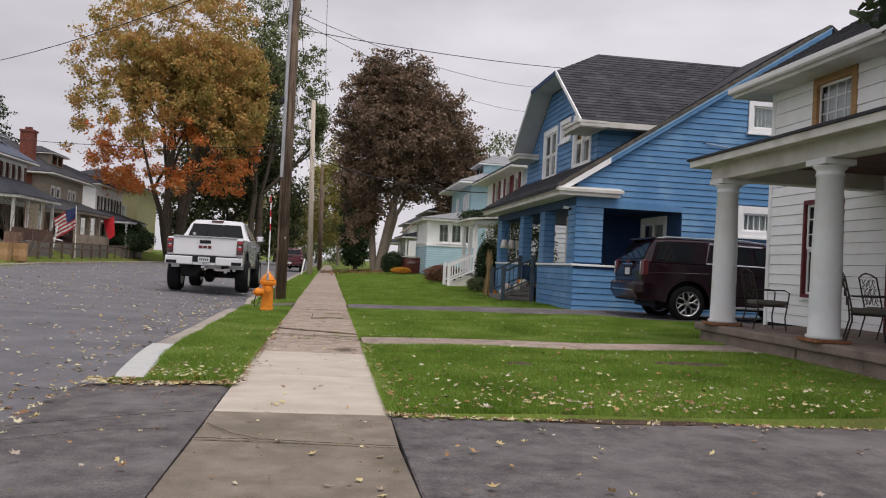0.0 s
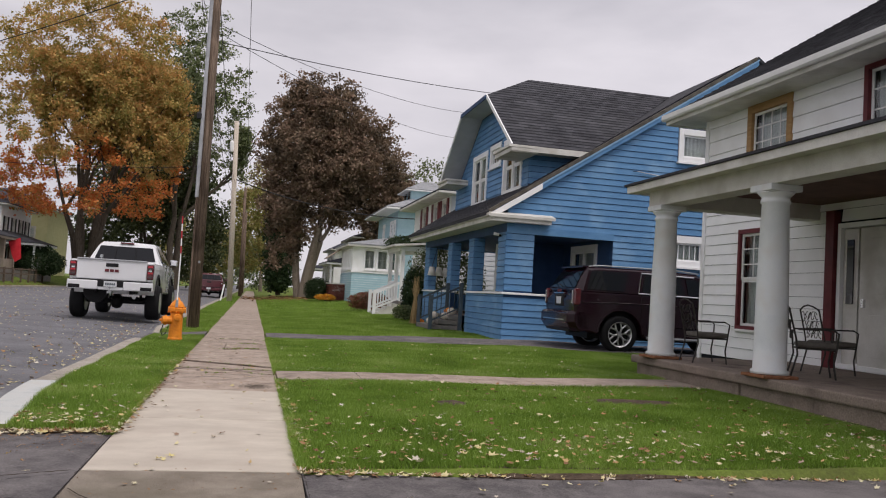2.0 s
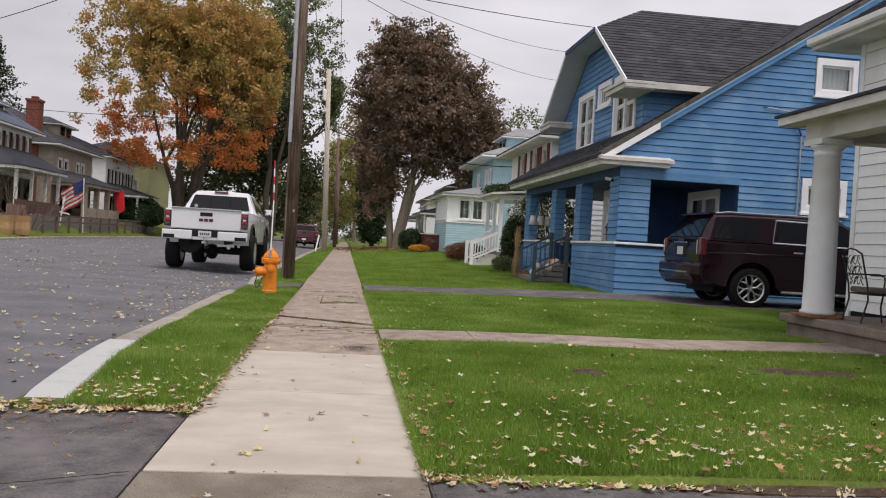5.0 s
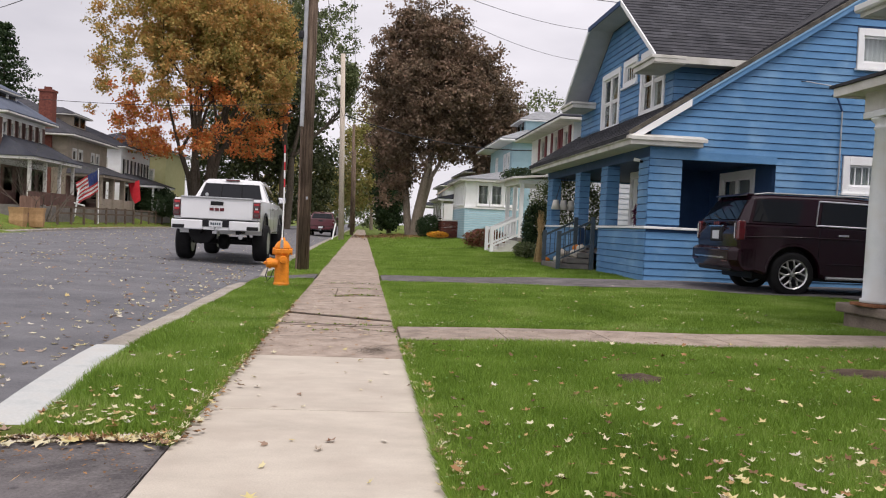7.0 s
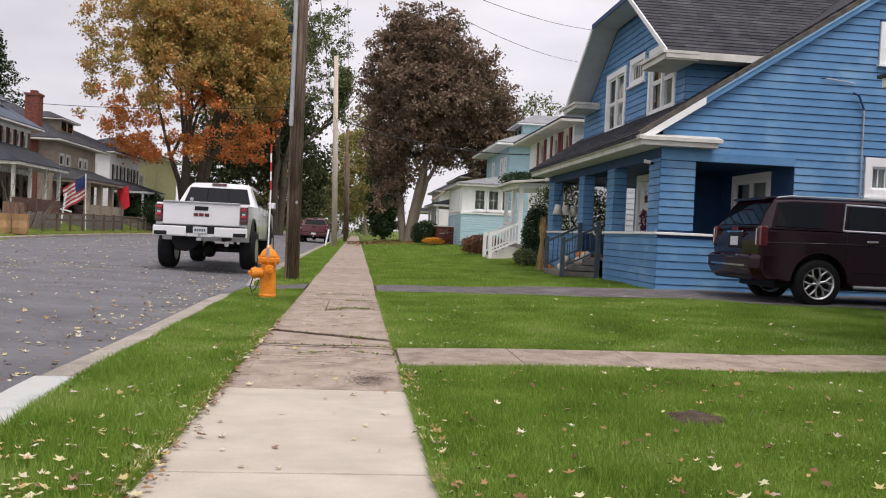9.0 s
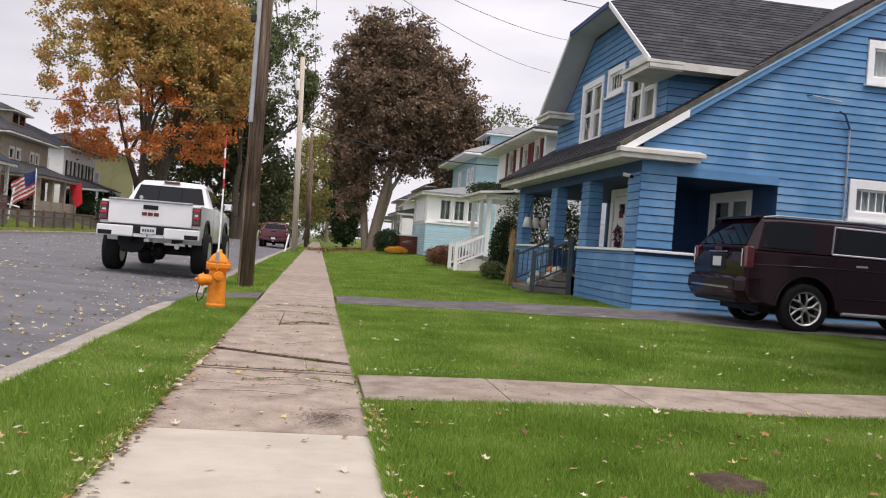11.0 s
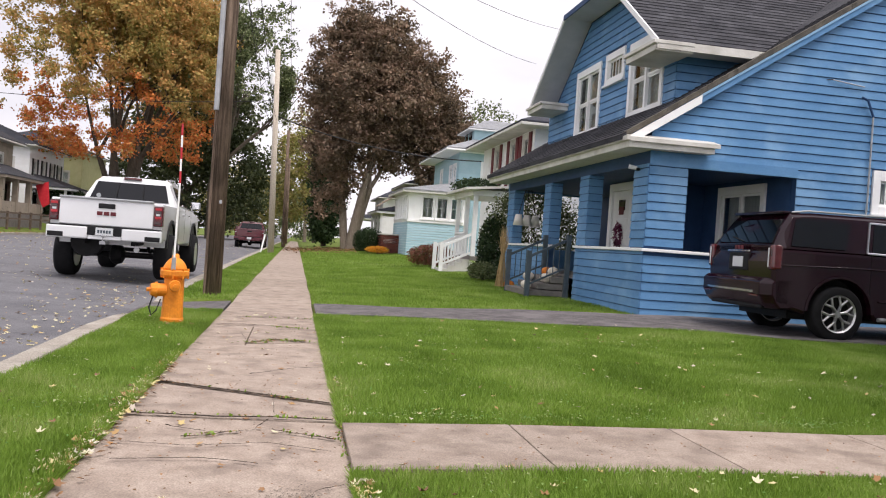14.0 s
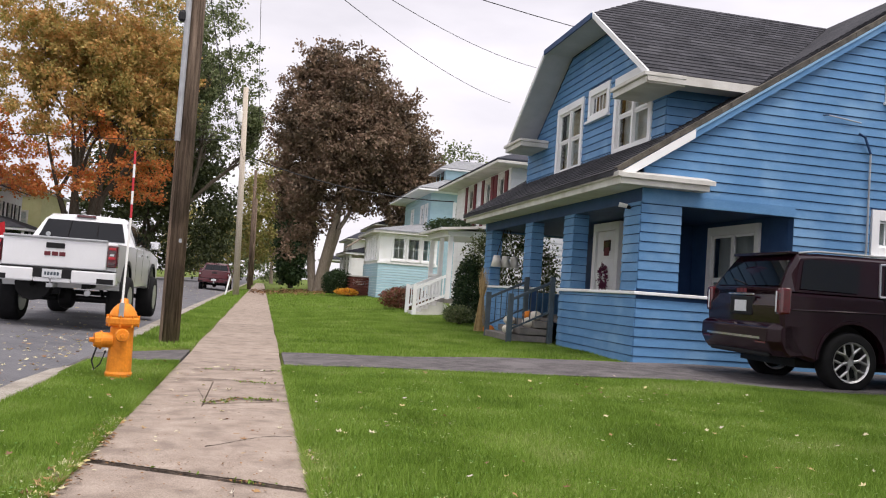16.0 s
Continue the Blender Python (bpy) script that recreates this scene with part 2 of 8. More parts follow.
    greyrail=mat("grey_rail", (0.05, 0.07, 0.085), (0.075, 0.10, 0.12), 4, 0.6),
    deck=mat("deck", (0.15, 0.14, 0.13), (0.23, 0.21, 0.19), 4, 0.8),
    slab=mat("porch_slab", (0.20, 0.16, 0.13), (0.31, 0.25, 0.21), 2, 0.9, bump=0.6, stain=(0.08, 0.06, 0.05), stain_scale=2, stain_amt=0.7),
    twig=mat("bare_twig", (0.10, 0.08, 0.065), (0.19, 0.16, 0.13), 5, 0.9),
    rust=mat("rust", (0.20, 0.08, 0.04), (0.32, 0.15, 0.08), 8, 0.9, bump=0.5),
    pumpkin=mat("pumpkin", (0.60, 0.17, 0.02), (0.75, 0.26, 0.04), 5, 0.5),
    pumpkin_white=mat("pumpkin_white", (0.60, 0.55, 0.45), (0.7, 0.66, 0.58), 5, 0.5),
    stalk=mat("corn_stalk", (0.30, 0.21, 0.10), (0.45, 0.33, 0.17), 12, 0.9, per_island=0.3),
    lightblue=mat("pale_blue_siding", (0.33, 0.50, 0.57), (0.40, 0.57, 0.63), 2, 0.6, per_obj=0.04),
    tan=mat("tan_siding", (0.25, 0.21, 0.16), (0.34, 0.285, 0.225), 2, 0.7, per_obj=0.05),
    yellow=mat("yellow_siding", (0.50, 0.50, 0.26), (0.58, 0.57, 0.32), 2, 0.7),
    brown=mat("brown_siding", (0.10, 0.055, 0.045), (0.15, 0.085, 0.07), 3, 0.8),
    paper=mat("kraft_paper", (0.36, 0.22, 0.11), (0.46, 0.29, 0.15), 6, 0.9, bump=0.5),
    fence=mat("fence_wood", (0.20, 0.12, 0.09), (0.30, 0.19, 0.14), 3, 0.9, per_obj=0.1),
    rail_wood=mat("rail_wood", (0.10, 0.07, 0.05), (0.17, 0.13, 0.10), 3, 0.9),
    wreath=mat("wreath", (0.12, 0.03, 0.07), (0.25, 0.07, 0.13), 25, 0.9, bump=1),
    wire=mat("wire", (0.02, 0.02, 0.022), (0.03, 0.03, 0.032), 3, 0.6),
    flagw=mat("flag_white", (0.6, 0.6, 0.6), (0.7, 0.7, 0.68), 5, 0.8),
    flagr=mat("flag_red", (0.42, 0.03, 0.04), (0.5, 0.05, 0.06), 5, 0.8),
    flagb=mat("flag_blue", (0.02, 0.035, 0.12), (0.03, 0.05, 0.17), 5, 0.8),
    grass=leafmat("grass_blade", [(0.10, 0.17, 0.022), (0.16, 0.27, 0.036), (0.235, 0.365, 0.06), (0.38, 0.43, 0.16)], 0.5, 0.35, 0.6, 1.1),
    litter=leafmat("fallen_leaf", [(0.62, 0.58, 0.40), (0.66, 0.60, 0.40), (0.60, 0.52, 0.24), (0.44, 0.27, 0.12), (0.22, 0.11, 0.06), (0.68, 0.64, 0.54)], 0.7, 0.15),
    mulch_leaf=leafmat("brown_litter", [(0.10, 0.06, 0.03), (0.22, 0.12, 0.06), (0.35, 0.19, 0.08)], 0.9, 0),
    maple=leafmat("maple_leaf", [(0.15, 0.16, 0.045), (0.30, 0.26, 0.07), (0.46, 0.33, 0.11), (0.56, 0.31, 0.11), (0.46, 0.24, 0.09)], 0.55, 0.35, 0.45, 0.35),
    maple_red=leafmat("maple_leaf_orange", [(0.48, 0.13, 0.04), (0.66, 0.20, 0.06), (0.68, 0.28, 0.08), (0.50, 0.24, 0.06)], 0.55, 0.35),
    brownleaf=leafmat("copper_leaf", [(0.035, 0.028, 0.02), (0.11, 0.082, 0.055), (0.20, 0.145, 0.095), (0.29, 0.19, 0.135), (0.25, 0.215, 0.14)], 0.5, 0.25, 0.6, 0.45),
    greenleaf=leafmat("green_leaf", [(0.05, 0.065, 0.03), (0.11, 0.14, 0.055), (0.18, 0.22, 0.10), (0.26, 0.28, 0.15)], 0.5, 0.3),
    darkgreen=leafmat("deep_green_leaf", [(0.02, 0.03, 0.014), (0.05, 0.065, 0.028), (0.09, 0.11, 0.045), (0.13, 0.14, 0.06)], 0.55, 0.2, 0.5, 0.5),
    paleleaf=leafmat("pale_leaf", [(0.16, 0.18, 0.05), (0.26, 0.25, 0.07), (0.36, 0.30, 0.10), (0.24, 0.18, 0.08)]),
    darkleaf=leafmat("evergreen", [(0.012, 0.03, 0.012), (0.03, 0.055, 0.02), (0.05, 0.08, 0.03)], 0.6, 0.1),
    redbush=leafmat("red_shrub", [(0.16, 0.05, 0.04), (0.28, 0.10, 0.07), (0.10, 0.12, 0.04)]),
    mum=leafmat("mum_flower", [(0.75, 0.45, 0.03), (0.7, 0.25, 0.05), (0.8, 0.55, 0.05)]),
    lampshade=mat("lamp_shade", (0.7, 0.68, 0.62), (0.8, 0.78, 0.72), 4, 0.8),
)


# ---- mesh helpers ----
def thing(name, loc=(0, 0, 0), rz=0.0, label="", category="", group="", kind=""):
    e = new(name)
    e.location, e.rotation_euler, e.empty_display_size = loc, (0, 0, radians(rz)), 0.1
    return tagged(e, label, category, group, kind)


def part(name, bm, material, parent=None, label="", kind="", smooth=False, bevel=0.0):
    me = bpy.data.meshes.new(name)
    if smooth:
        for f in bm.faces:
            f.smooth = True
    bm.to_mesh(me)
    bm.free()
    me.materials.append(material)
    ob = new(name, me)
    if parent is not None:
        ob.parent = parent
    if bevel:
        md = ob.modifiers.new("edge", "BEVEL")
        md.width, md.segments, md.limit_method = bevel, 2, "ANGLE"
    return tagged(ob, label, kind=kind)


def box(bm, x0, x1, y0, y1, z0, z1):
    v = [bm.verts.new((x, y, z)) for x in (x0, x1) for y in (y0, y1) for z in (z0, z1)]
    for f in ((0, 1, 3, 2), (4, 6, 7, 5), (0, 4, 5, 1), (2, 3, 7, 6), (0, 2, 6, 4), (1, 5, 7, 3)):
        bm.faces.new([v[i] for i in f])
    return bm


def bx(*a):
    return box(bmesh.new(), *a)


def prism(bm, pts, axis, c0, c1):
    """A polygon of (u, v) pushed along an axis: x: (y, z), y: (x, z), z: (x, y)."""
    put = {"x": lambda u, v, c: (c, u, v), "y": lambda u, v, c: (u, c, v), "z": lambda u, v, c: (u, v, c)}[axis]
    a, b = [bm.verts.new(put(u, v, c0)) for u, v in pts], [bm.verts.new(put(u, v, c1)) for u, v in pts]
    fs = [bm.faces.new(a), bm.faces.new(b[::-1])]
    for i in range(len(pts)):
        j = (i + 1) % len(pts)
        fs.append(bm.faces.new((a[j], a[i], b[i], b[j])))
    bmesh.ops.recalc_face_normals(bm, faces=fs)
    return bm


def hull(bm, quads, thick=0.0):
    """Sheets given by their corners, pushed down by thick."""
    for q in quads:
        top = [bm.verts.new(p) for p in q]
        if thick:
            low = [bm.verts.new((p[0], p[1], p[2] - thick)) for p in q]
            fs = [bm.faces.new(top), bm.faces.new(low[::-1])]
            for i in range(len(q)):
                j = (i + 1) % len(q)
                fs.append(bm.faces.new((top[i], low[i], low[j], top[j])))
            bmesh.ops.recalc_face_normals(bm, faces=fs)
        else:
            bm.faces.new(top)
    return bm


def rod(bm, p0, p1, r0, r1=None, n=10, caps=True):
    r1 = r0 if r1 is None else r1
    p0, p1 = Vector(p0), Vector(p1)
    d = (p1 - p0).normalized()
    a = d.orthogonal().normalized()
    b = d.cross(a)
    rings = [[bm.verts.new(p + (a * math.cos(2 * math.pi * i / n) + b * math.sin(2 * math.pi * i / n)) * r) for i in range(n)] for p, r in ((p0, r0), (p1, r1))]
    for i in range(n):
        bm.faces.new((rings[0][i], rings[0][(i + 1) % n], rings[1][(i + 1) % n], rings[1][i]))
    if caps:
        bm.faces.new(rings[0][::-1]), bm.faces.new(rings[1])
    return bm


def tube(bm, pts, r, n=8):
    """A round bar along a line of points, one closed skin."""
    pts = [Vector(p) for p in pts]
    rings = []
    for i, p in enumerate(pts):
        d = (pts[min(i + 1, len(pts) - 1)] - pts[max(i - 1, 0)]).normalized()
        u = d.cross(Vector((0, 0, 1)) if abs(d.z) < 0.95 else Vector((1, 0, 0))).normalized()
        v = d.cross(u)
        rings.append([bm.verts.new(p + r * (u * math.cos(2 * math.pi * k / n) + v * math.sin(2 * math.pi * k / n))) for k in range(n)])
    for a, c in zip(rings, rings[1:]):
        for k in range(n):
            bm.faces.new((a[k], a[(k + 1) % n], c[(k + 1) % n], c[k]))
    bm.faces.new(rings[0][::-1]), bm.faces.new(rings[-1])
    return bm


def lathe(bm, prof, center=(0, 0), n=24, axis="z", caps=True):
    rings = []
    for r, h in prof:
        ring = []
        for i in range(n):
            a = 2 * math.pi * i / n
            c, s = math.cos(a) * r, math.sin(a) * r
            p = (center[0] + c, center[1] + s, h) if axis == "z" else ((center[0] + c, h, center[1] + s) if axis == "y" else (h, center[0] + c, center[1] + s))
            ring.append(bm.verts.new(p))
        rings.append(ring)
    fs = []
    for a, b in zip(rings, rings[1:]):
        for i in range(n):
            fs.append(bm.faces.new((a[i], a[(i + 1) % n], b[(i + 1) % n], b[i])))
    if caps:
        fs += [bm.faces.new(rings[0][::-1]), bm.faces.new(rings[-1])]
    bmesh.ops.recalc_face_normals(bm, faces=fs)
    return bm


def mesh_np(name, verts, faces, material, parent=None, kind="", label="", category=""):
    me = bpy.data.meshes.new(name)
    verts, faces = np.asarray(verts, np.float32), np.asarray(faces, np.int32)
    k = faces.shape[1]
    me.vertices.add(len(verts)), me.loops.add(faces.size), me.polygons.add(len(faces))
    me.vertices.foreach_set("co", verts.ravel())
    me.loops.foreach_set("vertex_index", faces.ravel())
    me.polygons.foreach_set("loop_start", np.arange(0, faces.size, k, dtype=np.int32))
    me.update(calc_edges=True)
    me.materials.append(material)
    ob = new(name, me)
    if parent is not None:
        ob.parent = parent
    return tagged(ob, label, category, kind=kind)


def scatter(name, pos, size, material, rng, parent=None, kind="", label="", category="", flat=False, aspect=0.8, lobed=False):
    """Small bent leaves at the places given."""
    n = len(pos)
    if flat:
        nz = np.c_[rng.normal(0, 0.22, (n, 2)), np.ones(n)]
    else:
        nz = rng.normal(0, 1, (n, 3)) + (0, 0, 0.5)
    nz /= np.linalg.norm(nz, axis=1)[:, None]
    u = np.cross(nz, rng.normal(0, 1, (n, 3)))
    u /= np.linalg.norm(u, axis=1)[:, None] + 1e-9
    v = np.cross(nz, u)
    s = (np.asarray(size) * rng.uniform(0.6, 1.3, n))[:, None]
    a = aspect
    a0 = rng.uniform(0.45, 1.0, n)[:, None]
    if flat and lobed:
        # a lobed leaf with curled tips
        out, kk = [], 10
        curl = rng.uniform(-0.1, 0.55, n)[:, None]
        for i in range(kk):
            th = 2 * math.pi * i / kk
            rr = (0.55 if i % 2 == 0 else 0.31) * (1 if i != 5 else 0.8)
            out.append(pos + (u * math.cos(th) + v * math.sin(th) * a0) * s * rr * rng.uniform(0.62, 1.25, n)[:, None] + nz * s * (curl * rr * rr * 1.6 if i % 2 == 0 else 0.02))
        verts = np.stack(out, 1).reshape(-1, 3)
        q = np.arange(n)[:, None] * kk
        return mesh_np(name, verts, q + np.arange(kk), material, parent, kind, label, category)
    pts = [pos - u * s * 0.5, pos + v * s * 0.38 * a + nz * s * 0.1, pos + u * s * 0.5, pos - v * s * 0.38 * a + nz * s * 0.1]
    verts = np.stack(pts, 1).reshape(-1, 3)
    q = np.arange(n)[:, None] * 4
    return mesh_np(name, verts, q + [0, 3, 2, 1] if flat else q + [0, 1, 2, 3], material, parent, kind, label, category)


def opened(bm, axis, c0, c1, u0, u1, z0, z1, holes):
    """A wall with rectangular holes (u0, u1, z0, z1)."""
    us = sorted({u0, u1, *[min(max(v, u0), u1) for h in holes for v in h[:2]]})
    zs = sorted({z0, z1, *[min(max(v, z0), z1) for h in holes for v in h[2:]]})
    for a, b in zip(us, us[1:]):
        run = None
        for c, d in zip(zs, zs[1:]):
            um, zm = (a + b) / 2, (c + d) / 2
            solid = not any(h[0] < um < h[1] and h[2] < zm < h[3] for h in holes)
            if solid:
                if axis == "y":
                    box(bm, a, b, c0, c1, c, d)
                else:
                    box(bm, c0, c1, a, b, c, d)
    return bm


def boards(parent, name, material, axis, coord, out, u0, u1, z0, z1, pitch, holes=(), lim=None, lip=0.023, gap=0.013):
    """Clapboards on a wall: one mesh a board. lim(z) gives the two ends at that height."""
    z = z0
    while z < z1 - 0.02:
        zt = min(z + pitch, z1)
        zm = (z + zt) / 2
        ends = lambda h: (max(u0, lim(h)[0]), min(u1, lim(h)[1])) if lim else (u0, u1)
        spans = [ends(zm)]
        for h in holes:
            if h[2] < zm < h[3]:
                nxt = []
                for a, b in spans:
                    if h[1] <= a or h[0] >= b:
                        nxt.append((a, b))
                    else:
                        nxt += [s for s in ((a, h[0]), (h[1], b)) if s[1] - s[0] > 0.03]
                spans = nxt
        eb, et = ends(z), ends(zt)
        for a, b in spans:
            if b - a < 0.05:
                continue
            ab, at = (eb[0], et[0]) if a == ends(zm)[0] else (a, a)
            bb, bt = (eb[1], et[1]) if b == ends(zm)[1] else (b, b)
            if bt - at < 0.01:
                at = bt = (ab + bb) / 2 - 0.01
                bt = at + 0.02
            o = coord + out * 0.002
            p = [(ab, o, z + gap), (bb, o, z + gap), (bb, o + out * lip, z + gap), (ab, o + out * lip, z + gap), (at, o, zt), (bt, o, zt), (bt, o + out * 0.006, zt), (at, o + out * 0.006, zt)]
            me = bpy.data.meshes.new(name)
            co = [(u, w, h) if axis == "y" else (w, u, h) for u, w, h in p]
            me.from_pydata(co, [], [(0, 1, 2, 3), (3, 2, 6, 7), (7, 6, 5, 4), (0, 3, 7, 4), (1, 5, 6, 2), (0, 4, 5, 1)])
            me.materials.append(material)
            ob = new(name, me)
            ob.parent = parent
        z = zt


def frame_rect(bm, axis, c0, c1, u0, u1, z0, z1, w, wt=None):
    wt = wt or w
    for a, b, c, d in ((u0, u0 + w, z0, z1), (u1 - w, u1, z0, z1), (u0 + w, u1 - w, z0, z0 + w), (u0 + w, u1 - w, z1 - wt, z1)):
        if axis == "y":
            box(bm, a, b, c0, c1, c, d)
        else:
            box(bm, c0, c1, a, b, c, d)
    return bm


def window(parent, axis, coord, out, u0, u1, z0, z1, casing, sash, cw=0.11, units=1, grid=(2, 2), rail=0.5, curtain=True, sill=True, glass=None):
    """A window: casing, and per unit sashes, panes, bars and a curtain."""
    win = new("window")
    win.parent = parent
    c = lambda d: coord + out * d
    def bb(name, u0_, u1_, z0_, z1_, d0, d1, m):
        lo, hi = sorted((c(d0), c(d1)))
        return part(name, bx(u0_, u1_, lo, hi, z0_, z1_) if axis == "y" else bx(lo, hi, u0_, u1_, z0_, z1_), m, win)
    lo, hi = sorted((c(-0.06), c(0.05)))
    bm = frame_rect(bmesh.new(), axis, lo, hi, u0, u1, z0, z1, cw, cw * 1.25)
    part("frame", bm, casing, win, bevel=0.004)
    if sill:
        bb("sill", u0 - 0.04, u1 + 0.04, z0 - 0.05, z0 - 0.001, -0.02, 0.10, casing)
    w = (u1 - u0 - 2 * cw) / units
    for k in range(units):
        a, b = u0 + cw + k * w, u0 + cw + (k + 1) * w
        if units > 1 and k:
            bb("mullion", a - 0.04, a + 0.04, z0 + cw, z1 - cw * 1.25, -0.05, 0.03, casing)
        a, b = a + 0.005, b - 0.005
        zb, zt = z0 + cw, z1 - cw * 1.25
        zm = zb + (zt - zb) * rail
        for s, (p, q, d) in enumerate(((zb, zm, -0.05), (zm, zt, -0.03)) if rail else ((zb, zt, -0.04),)):
            lo, hi = sorted((c(d), c(d + 0.03)))
            part("sash", frame_rect(bmesh.new(), axis, lo, hi, a, b, p, q, 0.045), sash, win)
            bb("pane", a + 0.045, b - 0.045, p + 0.045, q - 0.045, d + 0.012, d + 0.016, glass or M["glass"]).visible_shadow = False
            g = grid if (s == 1 or not rail or grid[0] < 0) else (1, 1)
            bm = bmesh.new()
            nu, nz = abs(g[0]), g[1]
            for i in range(1, nu):
                uu = a + (b - a) * i / nu
                lo, hi = sorted((c(d + 0.004), c(d + 0.026)))
                box(bm, *((uu - 0.011, uu + 0.011, lo, hi, p + 0.045, q - 0.045) if axis == "y" else (lo, hi, uu - 0.011, uu + 0.011, p + 0.045, q - 0.045)))
            for i in range(1, nz):
                zz = p + (q - p) * i / nz
                lo, hi = sorted((c(d + 0.005), c(d + 0.025)))
                box(bm, *((a + 0.045, b - 0.045, lo, hi, zz - 0.011, zz + 0.011) if axis == "y" else (lo, hi, a + 0.045, b - 0.045, zz - 0.011, zz + 0.011)))
            if len(bm.verts):
                part("muntin", bm, sash, win)
            else:
                bm.free()
        if curtain:
            n = 24
            us = np.linspace(a, b, n)
            bm = bmesh.new()
            rows = [[bm.verts.new(((u, c(-0.16) + 0.02 * math.sin(i * 1.9), h) if axis == "y" else (c(-0.16) + 0.02 * math.sin(i * 1.9), u, h))) for i, u in enumerate(us)] for h in (zb, zt)]
            for i in range(n - 1):
                if curtain is True or i < 7 or i > n - 9:
                    bm.faces.new((rows[0][i], rows[0][i + 1], rows[1][i + 1], rows[1][i]))
            part("curtain", bm, M["curtain"], win, smooth=True)
    return win


# ---- ground ----
def ground(x, y):
    """Height of the turf."""
    if x > -1.0:
        s = min(max((x - 0.5) / 5.5, 0), 1.1)
        far = min(max((y - 28) / 20, 0), 1)
        near = float(np.interp(y, [28, 32], [0.09, 0.16]))
        return 0.02 + s * (near + 0.28 * far) + 0.012 * math.sin(x * 1.7 + y) * min(1, max(0, x - 0.6))
    if x > -14:
        return 0.01
    return 0.05 + 0.75 * min(max((-16.2 - x) / 3.0, 0), 1)


KERB_L = [(-60, 39.5), (-15.8, 39.5), (-15.1, 40.3), (-15.2, 42), (-15.9, 50), (-16.0, 62), (-14.2, 85), (-13.0, 130), (-12.5, 400)]


def kerb_left(y):
    return float(np.interp(y, [p[1] for p in KERB_L[2:]], [p[0] for p in KERB_L[2:]]))


def road_z(x, y=0):
    return float(np.interp(x, [-17, -12, -8, -3.5, -2.2, -1.6], [-0.07, 0.0, 0.03, -0.02, -0.085, -0.10]))


_xs = sorted({-900, -300, -120, -60, -40, -30, -25, -22, -19.2, -17.7, -16.2, -15.2, -14.01, -13.99, -10, -6, -2.2, -1.9, -1.76, -1.74, -1.3, -0.74, -0.72, -0.1, 0.5, 0.52, 1, 1.6, 2.2, 2.8, 3.4, 4, 4.6, 5.2, 5.8, 6.05, 7, 8, 10, 14, 20, 40, 100, 300, 900})
_ys = sorted({-200, -60, -20, -8, -3, 0, 3, 5.6, 5.7, 6.8, 6.99, 7.03, *range(8, 50), 17.95, 17.99, 19.76, 19.8, 50, 54, 60, 70, 85, 100, 130, 200, 400, 900, 2000})
_bm = bmesh.new()


def _gz(x, y):
    if x <= -1.75 and (y < 39.5 or x > kerb_left(y)):
        return -0.35
    if -0.735 < x < 0.51:
        return -0.07
    if y < 5.65 and x > -3:
        return -0.08
    if y < 7.01 and x < 0:
        return -0.35 if x < -1.7 else -0.06
    if 17.97 < y < 19.79 and -1.75 < x < -0.7:
        return -0.2
    return ground(x, y)


_g = [[_bm.verts.new((x, y, _gz(x, y))) for x in _xs] for y in _ys]
for _r0, _r1 in zip(_g, _g[1:]):
    for _i in range(len(_xs) - 1):
        _bm.faces.new((_r0[_i], _r0[_i + 1], _r1[_i + 1], _r1[_i]))
part("ground", _bm, M["soil"], label="green lawn turf over soil", kind="structure", smooth=True)

# road: crowned sheet, and the side street that joins it
_bm = bmesh.new()
for _ya, _yb in zip([-30, 0, 6, 7, 12, 20, 30, 39.5, 45, 50, 62, 75, 85, 110, 130, 200], [0, 6, 7, 12, 20, 30, 39.5, 45, 50, 62, 75, 85, 110, 130, 200, 900]):
    cols = []
    for yy in (_ya, _yb):
        left = -60 if yy < 39.6 and _yb <= 39.6 else kerb_left(yy) + 0.05
        near = -1.75
        if left > -59:
            xs = list(np.linspace(left, near, 10))
        else:
            xs = list(np.interp(np.linspace(0, 1, 10), [0, 0.25, 1], [left, -17, near]))
        cols.append([_bm.verts.new((x, yy, road_z(x))) for x in xs])
    for i in range(9):
        _bm.faces.new((cols[0][i], cols[0][i + 1], cols[1][i + 1], cols[1][i]))
bmesh.ops.remove_doubles(_bm, verts=_bm.verts, dist=0.001)
part("road", _bm, M["asphalt"], label="worn grey asphalt street strewn with leaves", kind="structure", smooth=True)


def sheet(name, poly_rows, material, label, kind="structure"):
    """A sheet from rows of (x, y, z) with a down-turned rim."""
    bm = bmesh.new()
    rows = [[bm.verts.new(p) for p in r] for r in poly_rows]
    for a, b in zip(rows, rows[1:]):
        for i in range(len(a) - 1):
            bm.faces.new((a[i], a[i + 1], b[i + 1], b[i]))
    edges = [e for e in bm.edges if e.is_boundary]
    ret = bmesh.ops.extrude_edge_only(bm, edges=edges)
    for v in ret["geom"]:
        if isinstance(v, bmesh.types.BMVert):
            v.co.z -= 0.12
    bmesh.ops.recalc_face_normals(bm, faces=bm.faces)
    return part(name, bm, material, label=label, kind=kind)


